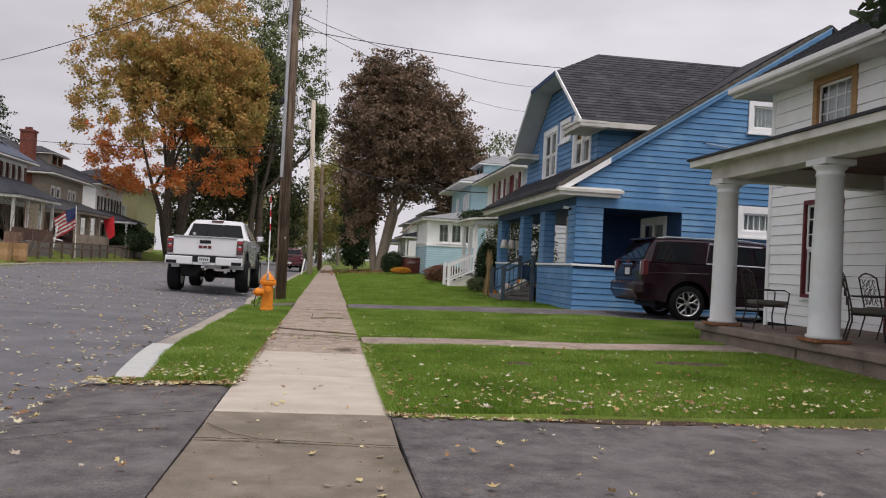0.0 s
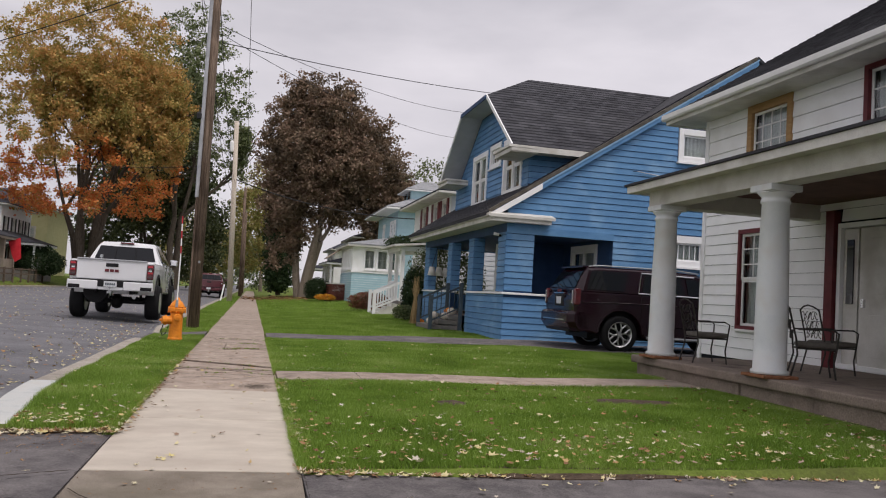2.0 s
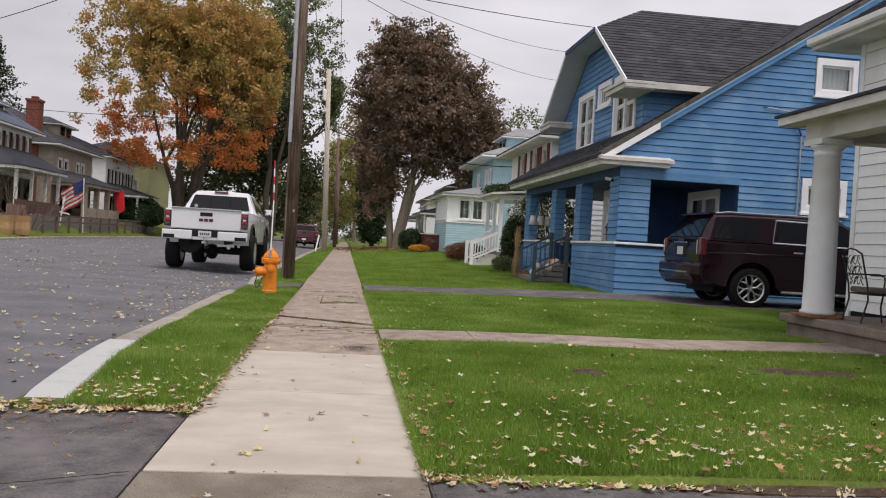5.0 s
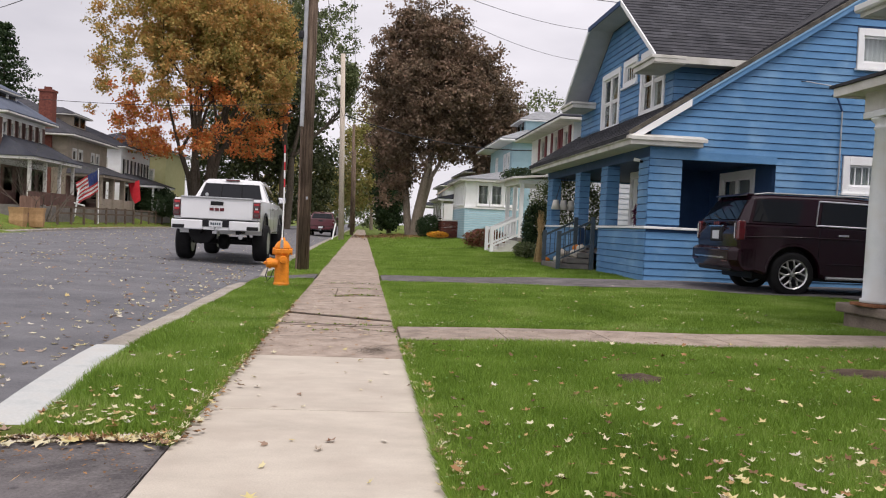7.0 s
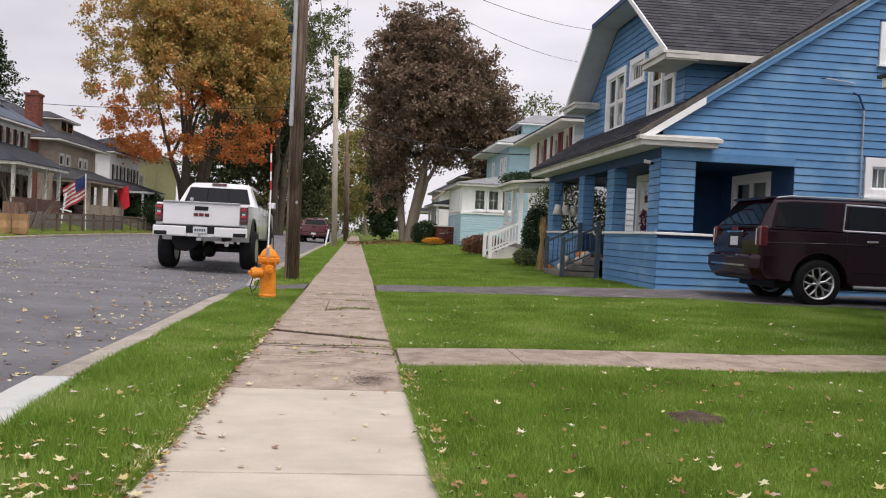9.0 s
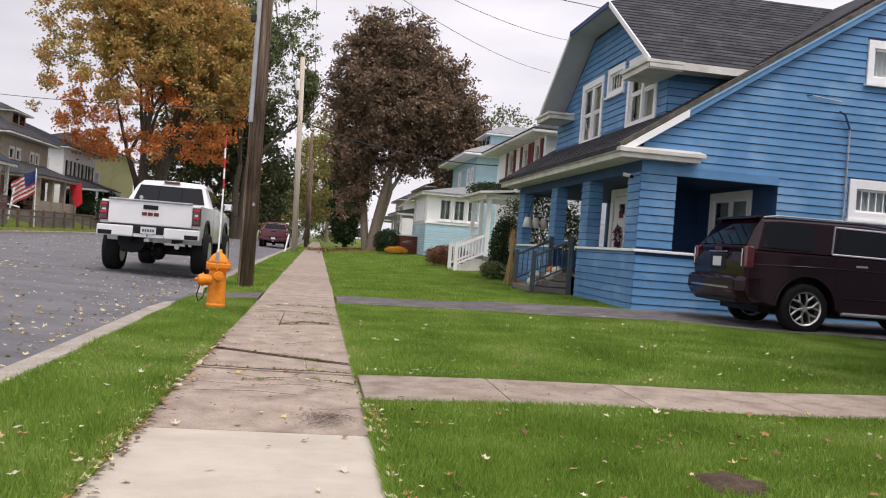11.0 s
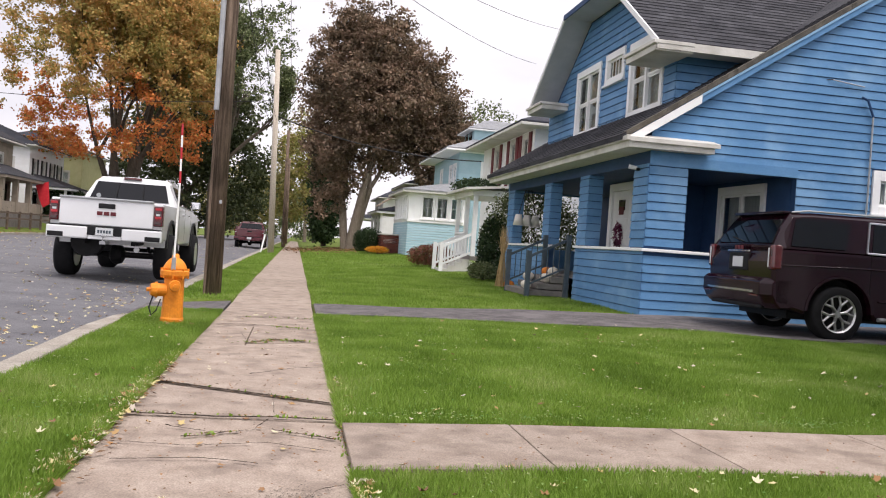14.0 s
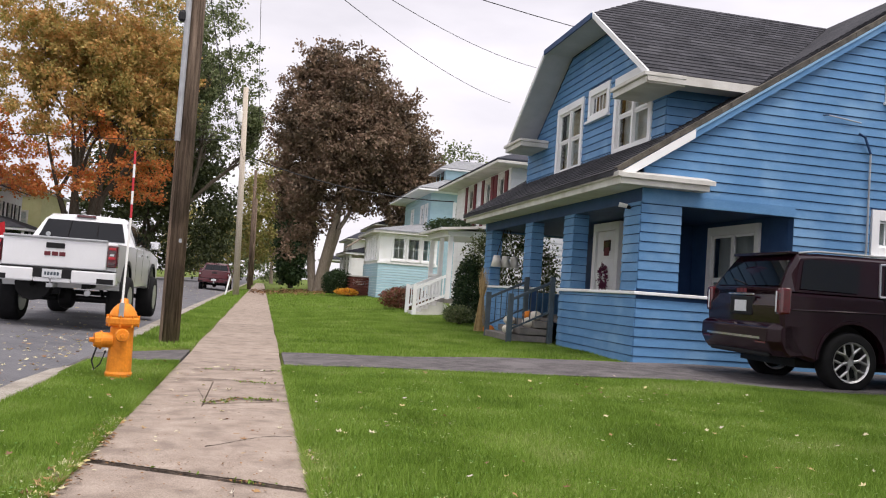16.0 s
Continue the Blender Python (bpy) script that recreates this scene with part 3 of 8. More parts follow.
# near driveway, both sides of the pavement
sheet("driveway_near", [[(x, y, 0.005 + 0.02 * max(0, x - 0.5) / 5 + 0.004 * math.sin(3 * x + y)) for y in np.linspace(-6, 5.72 + 0.05 * math.sin(x * 2), 12)] for x in np.linspace(0.508, 5.98, 12)], M["asphalt_dark"], "dark patched asphalt driveway")
sheet("apron_near", [[(x, y, float(np.interp(x, [-1.9, -0.74], [-0.03, -0.002]))) for y in np.linspace(-6, 7.0, 10)] for x in np.linspace(-1.95, -0.735, 6)], M["asphalt_dark"], "dark asphalt driveway apron")


def drive_edges(x):
    return float(np.interp(x, [0.5, 2, 3.5, 5.2, 6.8, 12, 16], [18.0, 18.05, 18.0, 17.75, 17.3, 16.2, 15.9])), float(np.interp(x, [0.5, 2.2, 4.0, 5.4, 6.2, 16], [19.75, 19.9, 20.15, 20.5, 20.34, 20.34]))


sheet("driveway", [[(x, y, ground(x, y) + 0.022) for y in np.linspace(*drive_edges(x), 12)] for x in np.linspace(0.52, 16, 40)], M["asphalt_dark"], "dark asphalt driveway beside the blue house")
sheet("apron", [[(x, y, float(np.interp(x, [-1.95, -0.74], [-0.085, 0.012]))) for y in (18.0, 18.6, 19.2, 19.75)] for x in np.linspace(-1.95, -0.735, 6)], M["asphalt_dark"], "short asphalt apron across the verge")

_ex = np.linspace(0.53, 5.84, 30)
sheet("bare_edge", [[(x, 5.66 + 0.05 * math.sin(x * 2) + 0.012 * math.sin(x * 31), 0.012 + 0.02 * max(0, x - 0.5) / 5), (x, 5.79 + 0.02 * math.sin(x * 13), ground(x, 5.8) + 0.006)] for x in _ex], M["mud"], "bare brown soil at the edge of the lawn")
sheet("bare_edge", [[(x, 6.96 + 0.006 * math.sin(x * 27), float(np.interp(x, [-1.9, -0.74], [-0.022, 0.004]))), (x, 7.08, 0.012)] for x in np.linspace(-1.47, -0.745, 12)], M["mud"], "bare brown soil at the edge of the verge")

# kerb stones
def kerb_run(name, pts, w, top, material, label):
    bm = bmesh.new()
    pts = [Vector((*p, 0)) for p in pts]
    rings = []
    for i, p in enumerate(pts):
        d = (pts[min(i + 1, len(pts) - 1)] - pts[max(i - 1, 0)]).normalized()
        s = Vector((d.y, -d.x, 0))
        h = top(i, p) if callable(top) else top
        rings.append([bm.verts.new((*(p + s * o).xy, z)) for o, z in ((-w / 2, -0.3), (-w / 2 + 0.01, h - 0.03), (-w / 2 + 0.04, h), (w / 2 - 0.015, h), (w / 2, h - 0.02), (w / 2, -0.3))])
    fs = []
    for a, b in zip(rings, rings[1:]):
        for i in range(5):
            fs.append(bm.faces.new((a[i], a[i + 1], b[i + 1], b[i])))
    fs += [bm.faces.new(rings[0]), bm.faces.new(rings[-1][::-1])]
    bmesh.ops.recalc_face_normals(bm, faces=fs)
    return part(name, bm, material, label=label, kind="structure")


kerb_run("kerb_painted", [(-1.60, 7.06), (-1.63, 7.4), (-1.68, 7.9), (-1.745, 8.6), (-1.785, 9.2), (-1.80, 9.64)], 0.29, lambda i, p: (0.0, 0.03, 0.035, 0.035, 0.035, 0.035)[i], M["kerb_paint"], "white painted concrete kerb end")
kerb_run("kerb_near", [(-1.80, 9.645), (-1.78, 10.7), (-1.77, 12), (-1.78, 14), (-1.79, 15.6), (-1.80, 16.9), (-1.81, 17.9)], 0.23, lambda i, p: 0.035 if i < 5 else (0.0 if i == 5 else -0.07), M["kerb"], "weathered concrete kerb along the verge")
kerb_run("kerb_far", [(-1.80, 19.85), (-1.80, 20.6), (-1.80, 22), (-1.85, 30), (-1.85, 50), (-1.85, 200)], 0.24, lambda i, p: -0.07 if i == 0 else 0.03, M["kerb"], "weathered concrete kerb along the verge")
kerb_run("kerb_across", [(-60, 39.5), (-16.1, 39.5), (-15.5, 39.8), (-15.15, 40.6), (-15.2, 42.0), (-15.9, 50), (-16.0, 62), (-14.2, 85), (-13.0, 130)][::-1], 0.3, 0.06, M["kerb"], "pale concrete kerb on the far side of the street")

# pavement slabs
def slab(y0, y1, material, x0=-0.72, x1=0.5, skew=0.0, tilt=(0, 0, 0, 0), lip=0.0, label="", crack=None):
    bm = bmesh.new()
    n = 7
    t = [(x0 + (x1 - x0) * i / n) for i in range(n + 1)]
    lo = [(x, y0 + skew * i / n + 0.006) for i, x in enumerate(t)]
    hi = [(x, y1 + (crack or 0) * i / n - 0.006) for i, x in enumerate(t)]
    pts = lo + hi[::-1]
    prism(bm, pts, "z", -0.11, 0.0)
    for v in bm.verts:
        if x0 < -0.7 and v.co.x < -0.71 or x1 > 0.49 and v.co.x > 0.49:
            v.co.x += 0.014 * math.sin(v.co.y * 9.7 + 3 * (v.co.x > 0))
        if v.co.z > -0.05:
            fx, fy = (v.co.x - x0) / (x1 - x0), (v.co.y - y0) / max(0.1, y1 - y0)
            v.co.z += lip + tilt[0] * (1 - fx) * (1 - fy) + tilt[1] * fx * (1 - fy) + tilt[2] * (1 - fx) * fy + tilt[3] * fx * fy
    return part("paving_slab", bm, material, pavement, label=label, bevel=0.006)


pavement = thing("pavement", (0, 0, 0), label="concrete pavement of worn and cracked slabs", kind="structure")
C, CN = M["concrete"], M["concrete_new"]
CO = M["concrete_old"]
for k, y in enumerate((-6.5, -4.9, -3.3, -1.7, -0.1, 1.5)):
    slab(y, y + 1.58, CO, tilt=(0, 0, 0.002 * (k % 3), 0))
slab(3.1, 4.86, CO, crack=-0.1, label="stained old concrete slab")
slab(4.875, 5.78, CO, skew=-0.1, label="stained old concrete slab")
slab(5.79, 7.7, CN, label="clean pale new concrete slab")
slab(7.705, 9.6, CN, label="clean pale new concrete slab")
slab(9.61, 11.60, C, crack=-0.04, lip=-0.002)
slab(11.605, 12.65, C, skew=-0.04, crack=-0.6, lip=0.002)
slab(12.665, 14.78, C, skew=-0.6, lip=0.006, tilt=(0.007, 0.005, 0, 0), crack=-0.05, label="slightly lifted concrete slab")
slab(14.79, 16.47, C, x1=-0.24, crack=0.06)
slab(14.79, 14.92, C, x0=-0.23, crack=0.34)
slab(14.95, 16.52, C, x0=-0.23, skew=0.34, crack=-0.16, tilt=(0.006, 0, 0, 0))
slab(16.5, 17.43, C, skew=-0.12, crack=0.2)
slab(17.45, 18.2, C, skew=0.2)
y = 18.21
k = 0
while y < 60:
    slab(y, y + 1.45, C, tilt=(0, 0.004 * (k % 2), 0, 0.003 * (k % 3)))
    y += 1.46
    k += 1
slab(y, 140, C)
part("joint_soil", bx(-0.70, 0.48, -6, 140, -0.09, -0.045), M["mud"], label="dark soil in the slab joints", kind="structure")
# path to the white house porch
path_ = thing("garden_path", (0, 0, 0), label="narrow concrete path across the lawn to the porch", kind="structure")
_px = [0.508, 1.5, 2.5, 3.7, 4.8, 5.9]
for a, b in zip(_px, _px[1:]):
    ya, yb = 10.47 - 0.02 * a, 10.47 - 0.02 * b
    za, zb = ground(a, 11) + 0.016, ground(b, 11) + 0.016
    part("path_slab", hull(bmesh.new(), [[(a + 0.004, ya, za), (b - 0.004, yb, zb), (b - 0.004, yb + 0.96, zb), (a + 0.004, ya + 0.96, za)]], 0.1), C, path_, bevel=0.005)


# ---- houses ----
RNG = np.random.default_rng(7)


def roof_sheet(name, quads, material, parent, label="", thick=0.1, rows=0.0):
    """Sloping roof planes; each quad is (eave a, eave b, top b, top a); rows lays shingle courses on it."""
    bm = hull(bmesh.new(), [[Vector(p) for p in q] for q in quads], thick)
    ob = part(name, bm, material, parent, label)
    if rows:
        bm = bmesh.new()
        for q in quads:
            a, b, c, d = [Vector(p) for p in (q if len(q) == 4 else (*q, q[2]))]
            L = max((d - a).length, (c - b).length)
            n = max(1, int(L / rows))
            nrm = (b - a).cross(d - a).normalized()
            if nrm.z < 0:
                nrm = -nrm
            for i in range(n):
                t0, t1 = i / n, (i + 1.04) / n
                p0, p1 = a.lerp(d, t0), b.lerp(c, t0)
                q0, q1 = a.lerp(d, min(1, t1)), b.lerp(c, min(1, t1))
                w = (p1 - p0).length
                m = max(1, int(w / 0.32))
                off = (i % 3) * 0.33 / m
                cuts = [0] + [min(1, max(0, (j + off) / m)) for j in range(1 if off else 1, m)] + [1]
                for u, v in zip(cuts, cuts[1:]):
                    if v - u < 1e-4:
                        continue
                    g = 0.004 / max(w, 0.1)
                    s = [p0.lerp(p1, u + g), p0.lerp(p1, v - g), q0.lerp(q1, v - g), q0.lerp(q1, u + g)]
                    vs = [bm.verts.new(s[0] + nrm * 0.02), bm.verts.new(s[1] + nrm * 0.02), bm.verts.new(s[2] + nrm * 0.006), bm.verts.new(s[3] + nrm * 0.006), bm.verts.new(s[0] + nrm * 0.002), bm.verts.new(s[1] + nrm * 0.002)]
                    bm.faces.new(vs[:4]), bm.faces.new((vs[4], vs[5], vs[1], vs[0]))
        part("shingles", bm, material, parent, kind="stuff")
    return ob


def b(name, dims, m, parent, label="", bevel=0.0):
    return part(name, bx(*dims), m, parent, label, bevel=bevel)


# white house with the columned porch -------------------------------------
WH = thing("white_house", label="white clapboard house with a columned front porch", category="house")
WY = 15.42
holes = [(12.98, 14.17, 0.84, 2.63), (9.95, 11.5, 0.40, 2.55), (12.75, 14.02, 3.78, 4.88), (9.7, 11.08, 3.78, 4.9), (6.0, 7.2, 0.84, 2.63)]
# near-black core paints a shadow line under each white clapboard
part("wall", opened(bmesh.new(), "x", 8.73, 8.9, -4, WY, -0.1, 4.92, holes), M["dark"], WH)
part("wall", opened(bmesh.new(), "y", WY - 0.17, WY, 8.9, 17, -0.1, 4.92, []), M["white"], WH)
part("wall", opened(bmesh.new(), "y", -4.17, -4, 8.73, 17, -0.1, 4.92, []), M["white"], WH)
part("wall", bx(16.83, 17, -4, WY - 0.17, -0.1, 4.92), M["white"], WH)
# room ceiling in the same near-black, as painted indoor darkness
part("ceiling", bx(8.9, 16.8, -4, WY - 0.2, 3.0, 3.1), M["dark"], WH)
for z0_, z1_, pt in ((0.30, 3.34, 0.19), (3.34, 4.92, 0.27)):
    boards(WH, "clapboard", M["white"], "x", 8.73, -1, 3, WY - 0.08, z0_, z1_, pt, lip=0.024, gap=0.006, holes= [(h[0] + 0.02, h[1] - 0.02, h[2], h[3]) for h in holes] + [(11.48, 11.76, 0.3, 2.8)])
b("corner_board", (8.69, 8.9, WY - 0.09, WY + 0.02, 0.1, 4.92), M["white"], WH)
window(WH, "x", 8.73, -1, 12.98, 14.17, 0.84, 2.63, M["redframe"], M["pvc"], 0.065, 1, (3, 3), 0.5, sill=False)
b("sill", (8.64, 8.735, 12.95, 14.2, 0.80, 0.839), M["pvc"], WH, "white window sill")
window(WH, "x", 8.73, -1, 6.0, 7.2, 0.84, 2.63, M["redframe"], M["pvc"], 0.065, 1, (3, 3), 0.5, sill=False)
window(WH, "x", 8.73, -1, 12.75, 14.02, 3.78, 4.88, M["cedar"], M["pvc"], 0.13, 1, (4, 3), 0)
window(WH, "x", 8.73, -1, 9.7, 11.08, 3.78, 4.9, M["redframe"], M["pvc"], 0.09, 1, (3, 3), 0)
d = new("front_door")
d.parent = WH
part("door_frame", frame_rect(bmesh.new(), "x", 8.66, 8.85, 9.95, 11.5, 0.40, 2.55, 0.07), M["white"], d)
b("jamb_post", (8.6, 8.72, 11.52, 11.70, 0.38, 2.75), M["redframe"], d, "dark red painted post")
b("sidelight", (8.72, 8.78, 11.12, 11.42, 0.45, 2.46), M["trim"], d)
b("sidelight_pane", (8.70, 8.715, 11.2, 11.34, 1.35, 2.3), M["carglass"], d)
b("door_leaf", (8.70, 8.76, 10.05, 11.06, 0.45, 2.46), M["trim"], d, "pale panelled front door")
b("door_handle", (8.66, 8.70, 10.93, 10.99, 1.3, 1.42), M["chrome"], d)
for zz in ((0.6, 1.2), (1.5, 2.3)):
    b("door_panel", (8.685, 8.70, 10.2, 10.85, *zz), M["trim"], d, bevel=0.004)
# porch
b("porch_slab", (5.93, 8.73, -4, 12.62, 0.27, 0.385), M["slab"], WH, "weathered concrete porch slab", 0.02)
for i in range(12):
    y0 = -4 + i * 1.38
    o_ = 0.012 * math.sin(i * 2.3)
    b("foundation_block", (6.0 + o_, 6.35, y0, y0 + 1.37, -0.15, 0.269), M["slab"], WH, bevel=0.02)
b("foundation_block", (6.352, 8.73, 12.3, 12.55, -0.15, 0.269), M["slab"], WH, bevel=0.02)
for cy in (12.0, 9.35, 6.7, 4.0):
    col = new("column")
    col.parent = WH
    b("base_plate", (5.87, 6.33, cy - 0.23, cy + 0.23, 0.386, 0.425), M["rust"], col, "rusty flaking base plate", 0.01)
    part("shaft", lathe(bmesh.new(), [(0.215, 0.43), (0.215, 0.47), (0.19, 0.48), (0.185, 0.8), (0.18, 1.5), (0.155, 2.42), (0.17, 2.43), (0.17, 2.46), (0.16, 2.47), (0.16, 2.5), (0.2, 2.54), (0.21, 2.56)], (6.1, cy), 32), M["column"], col, smooth=True)
    b("capital", (5.89, 6.31, cy - 0.21, cy + 0.21, 2.562, 2.64), M["column"], col, bevel=0.008)
b("beam", (5.95, 6.25, -4, 12.28, 2.642, 2.93), M["trim"], WH, "cream painted porch beam with flaking paint")
b("beam", (6.25, 8.72, 11.98, 12.28, 2.642, 2.93), M["trim"], WH)
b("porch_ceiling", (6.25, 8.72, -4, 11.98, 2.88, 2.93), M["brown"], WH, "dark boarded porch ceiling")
PE = 12.5
roof_sheet("porch_roof", [[(5.65, -4.5, 2.99), (5.65, PE + 0.05, 2.99), (8.72, PE - 1.2, 3.5), (8.72, -4.5, 3.5)], [(5.65, PE + 0.05, 2.99), (8.72, PE + 0.05, 3.045), (8.72, PE - 1.2, 3.5)]], M["shingle"], WH, "low dark shingled porch roof", 0.035)
b("fascia", (5.68, 5.71, -4.5, PE, 2.85, 2.953), M["trim"], WH)
b("fascia", (5.71, 8.72, PE - 0.03, PE, 2.85, 2.953), M["trim"], WH)
b("soffit", (5.71, 8.72, 12.285, PE - 0.03, 2.88, 2.905), M["trim"], WH)
b("soffit", (5.71, 5.948, -4.5, 12.285, 2.88, 2.905), M["trim"], WH)
# main hipped roof
E0, N0 = 8.12, 15.98
roof_sheet("roof", [[(E0, -4.6, 5.02), (E0, N0, 5.02), (12.9, N0 - 4.78, 8.37), (12.9, 0.2, 8.37)], [(E0, N0, 5.02), (17.6, N0, 5.02), (12.9, N0 - 4.78, 8.37), (12.9, N0 - 4.78, 8.37)]], M["shingle"], WH, "dark grey shingled hip roof", 0.04, 0.16)
roof_sheet("roof_back", [[(17.6, N0, 5.02), (17.6, -4.6, 5.02), (12.9, 0.2, 8.37), (12.9, N0 - 4.78, 8.37)], [(17.6, -4.6, 5.02), (E0, -4.6, 5.02), (12.9, 0.2, 8.37), (12.9, 0.2, 8.37)]], M["shingle"], WH)
b("soffit", (8.14, 8.73, -4.6, N0 - 0.02, 4.86, 4.885), M["trim"], WH)
b("soffit", (8.73, 17.5, WY, N0 - 0.02, 4.86, 4.885), M["trim"], WH)
b("fascia", (8.10, 8.14, -4.6, N0, 4.83, 5.0), M["trim"], WH)
b("fascia", (8.14, 17.6, N0 - 0.02, N0 + 0.02, 4.83, 5.0), M["trim"], WH)
bm = bmesh.new()
prism(bm, [(8.0, 5.02), (8.0, 4.93), (8.03, 4.9), (8.099, 4.9), (8.099, 5.0), (8.09, 5.0), (8.09, 4.915), (8.03, 4.915), (8.015, 4.93), (8.015, 5.02)], "y", -4.6, N0 + 0.02)
part("gutter", bm, M["pvc"], WH, "white metal gutter")

# blue house ----------------------------------------------------------------
BH = thing("blue_house", label="blue clapboard bungalow with white trim, front porch and dark roof", category="house")
S, NN, FX, WX = 20.36, 30.05, 6.2, 9.05
SL = 0.653
top = lambda x: 3.24 + SL * (x - 5.62)
rx = lambda z: 5.62 + (z - 3.24) / SL
BACK = 18.6
ZR = top(12.95)
topb = lambda x: ZR - 0.75 * (x - 12.95)
sh = [(6.93, WX, 1.30, 2.77), (10.76, 11.80, 4.99, 5.87), (10.58, 11.70, 2.24, 3.05)]
# dark blue core shows between the clapboards as painted shadow lines
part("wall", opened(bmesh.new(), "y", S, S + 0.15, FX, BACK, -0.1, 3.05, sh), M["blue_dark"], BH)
bm = bmesh.new()
prism(bm, [(5.62 + 0.2, 3.051), (10.76, 3.051), (10.76, top(10.76) - 0.13)], "y", S, S + 0.15)
prism(bm, [(10.76, 3.051), (11.80, 3.051), (11.80, 4.99), (10.76, 4.99)], "y", S, S + 0.15)
prism(bm, [(10.76, 5.87), (11.80, 5.87), (11.80, top(11.8) - 0.13), (10.76, top(10.76) - 0.13)], "y", S, S + 0.15)
prism(bm, [(11.80, 3.051), (BACK, 3.051), (BACK, topb(BACK) - 0.1), (12.95, ZR - 0.13), (11.80, top(11.8) - 0.13)], "y", S, S + 0.15)
bmesh.ops.remove_doubles(bm, verts=bm.verts, dist=0.0006)
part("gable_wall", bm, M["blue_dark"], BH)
lim = lambda z: (rx(z + 0.13), 12.95 + (ZR - z - 0.2) / 0.75) if z > 3.1 else (FX, BACK)
boards(BH, "clapboard", M["blue"], "y", S, -1, FX, BACK, 0.07, 8.0, 0.158, [(h[0] - 0.02 * (h[2] > 1.4), h[1], h[2], h[3]) for h in sh] + [(FX, WX, 1.24, 1.31)], lim)
# north wall, back wall
bm = bmesh.new()
prism(bm, [(FX, -0.1), (WX, -0.1), (WX, 1.2), (FX, 1.2)], "y", NN, NN + 0.15)
prism(bm, [(WX, -0.1), (BACK, -0.1), (BACK, 2.8), (WX, 2.8)], "y", NN, NN + 0.15)
prism(bm, [(FX, 2.801), (BACK, 2.801), (BACK, topb(BACK) - 0.1), (12.95, ZR - 0.13), (FX, top(FX) - 0.12)], "y", NN, NN + 0.15)
part("wall", bm, M["blue"], BH)
b("wall", (BACK - 0.15, BACK, S + 0.15, NN, -0.1, 3.8), M["blue"], BH)
# porch knee walls, pillars, beam
b("knee_wall", (FX, FX + 0.16, S + 0.15, 23.95, -0.1, 1.24), M["blue_dark"], BH)
boards(BH, "clapboard", M["blue"], "x", FX, -1, S, 23.95, 0.07, 1.24, 0.158)
b("knee_wall", (FX, FX + 0.16, 25.9, NN, -0.1, 1.24), M["blue_dark"], BH)
boards(BH, "clapboard", M["blue"], "x", FX, -1, 25.9, NN, 0.07, 1.24, 0.158)
for d in ((FX - 0.07, FX + 0.2, S + 0.15, 23.98, 1.245, 1.30), (FX - 0.07, WX, S - 0.07, S + 0.17, 1.245, 1.30), (FX - 0.07, FX + 0.2, 25.88, NN, 1.245, 1.30)):
    b("sill_cap", d, M["white"], BH, "white painted sill cap", 0.01)
for (y0, y1, w) in ((S, 20.98, 0.73), (23.35, 23.9, 0.30), (25.98, 26.5, 0.27), (29.4, NN, 0.27)):
    pil = new("pillar")
    pil.parent = BH
    if y0 != S:
        b("core", (FX + 0.002, FX + w, y0, y1, 1.301, 2.8), M["blue_dark"], pil)
        boards(pil, "clapboard", M["blue"], "y", y0, -1, FX, FX + w, 1.30, 2.8, 0.158)
    else:
        b("core", (FX + 0.002, FX + w, y0 + 0.15, y1, 1.301, 2.8), M["blue_dark"], pil)
    boards(pil, "clapboard", M["blue"], "x", FX, -1, y0, y1, 1.30, 2.8, 0.158)
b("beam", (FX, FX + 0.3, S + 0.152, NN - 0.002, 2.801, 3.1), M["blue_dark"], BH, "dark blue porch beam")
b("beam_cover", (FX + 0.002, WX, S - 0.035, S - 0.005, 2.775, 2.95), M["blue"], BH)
# ceiling colour darkened to stand for the shade inside the porch
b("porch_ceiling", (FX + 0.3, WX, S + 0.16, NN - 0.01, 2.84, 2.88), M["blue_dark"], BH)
b("porch_floor", (FX + 0.17, WX, S + 0.16, NN - 0.01, 0.56, 0.62), M["deck"], BH)
# wall behind the porch, its darker blue holding the shade of the recess
ph = [(21.3, 23.1, 0.9, 2.74)]
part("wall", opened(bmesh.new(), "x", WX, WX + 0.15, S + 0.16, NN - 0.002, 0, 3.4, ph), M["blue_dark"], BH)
window(BH, "x", WX, -1, 21.3, 23.1, 0.9, 2.74, M["white"], M["white"], 0.14, 2, (1, 1), 0.42)
VX = 7.4
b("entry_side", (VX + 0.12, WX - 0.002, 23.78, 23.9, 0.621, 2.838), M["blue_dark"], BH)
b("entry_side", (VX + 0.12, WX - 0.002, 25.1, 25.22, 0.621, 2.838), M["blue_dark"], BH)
d = new("front_door")
d.parent = BH
part("door_frame", frame_rect(bmesh.new(), "x", VX - 0.03, VX + 0.12, 23.80, 25.18, 0.621, 2.8, 0.17), M["white"], d)
b("door_leaf", (VX + 0.02, VX + 0.07, 23.98, 25.0, 0.63, 2.62), M["white"], d, "white front door")
b("door_light", (VX + 0.012, VX + 0.019, 24.3, 24.66, 2.18, 2.42), M["carglass"], d)
b("number_board", (VX - 0.0, VX + 0.011, 24.35, 24.6, 2.08, 2.26), M["redframe"], d)
for q_ in ((0.75, 1.3), (1.42, 2.0)):
    b("door_panel", (VX + 0.01, VX + 0.019, 24.12, 24.86, *q_), M["white"], d, bevel=0.006)
wr = thing("wreath", (VX - 0.03, 24.5, 1.62), label="purple dried flower wreath hung on the white front door", category="wreath")
bm = bmesh.new()
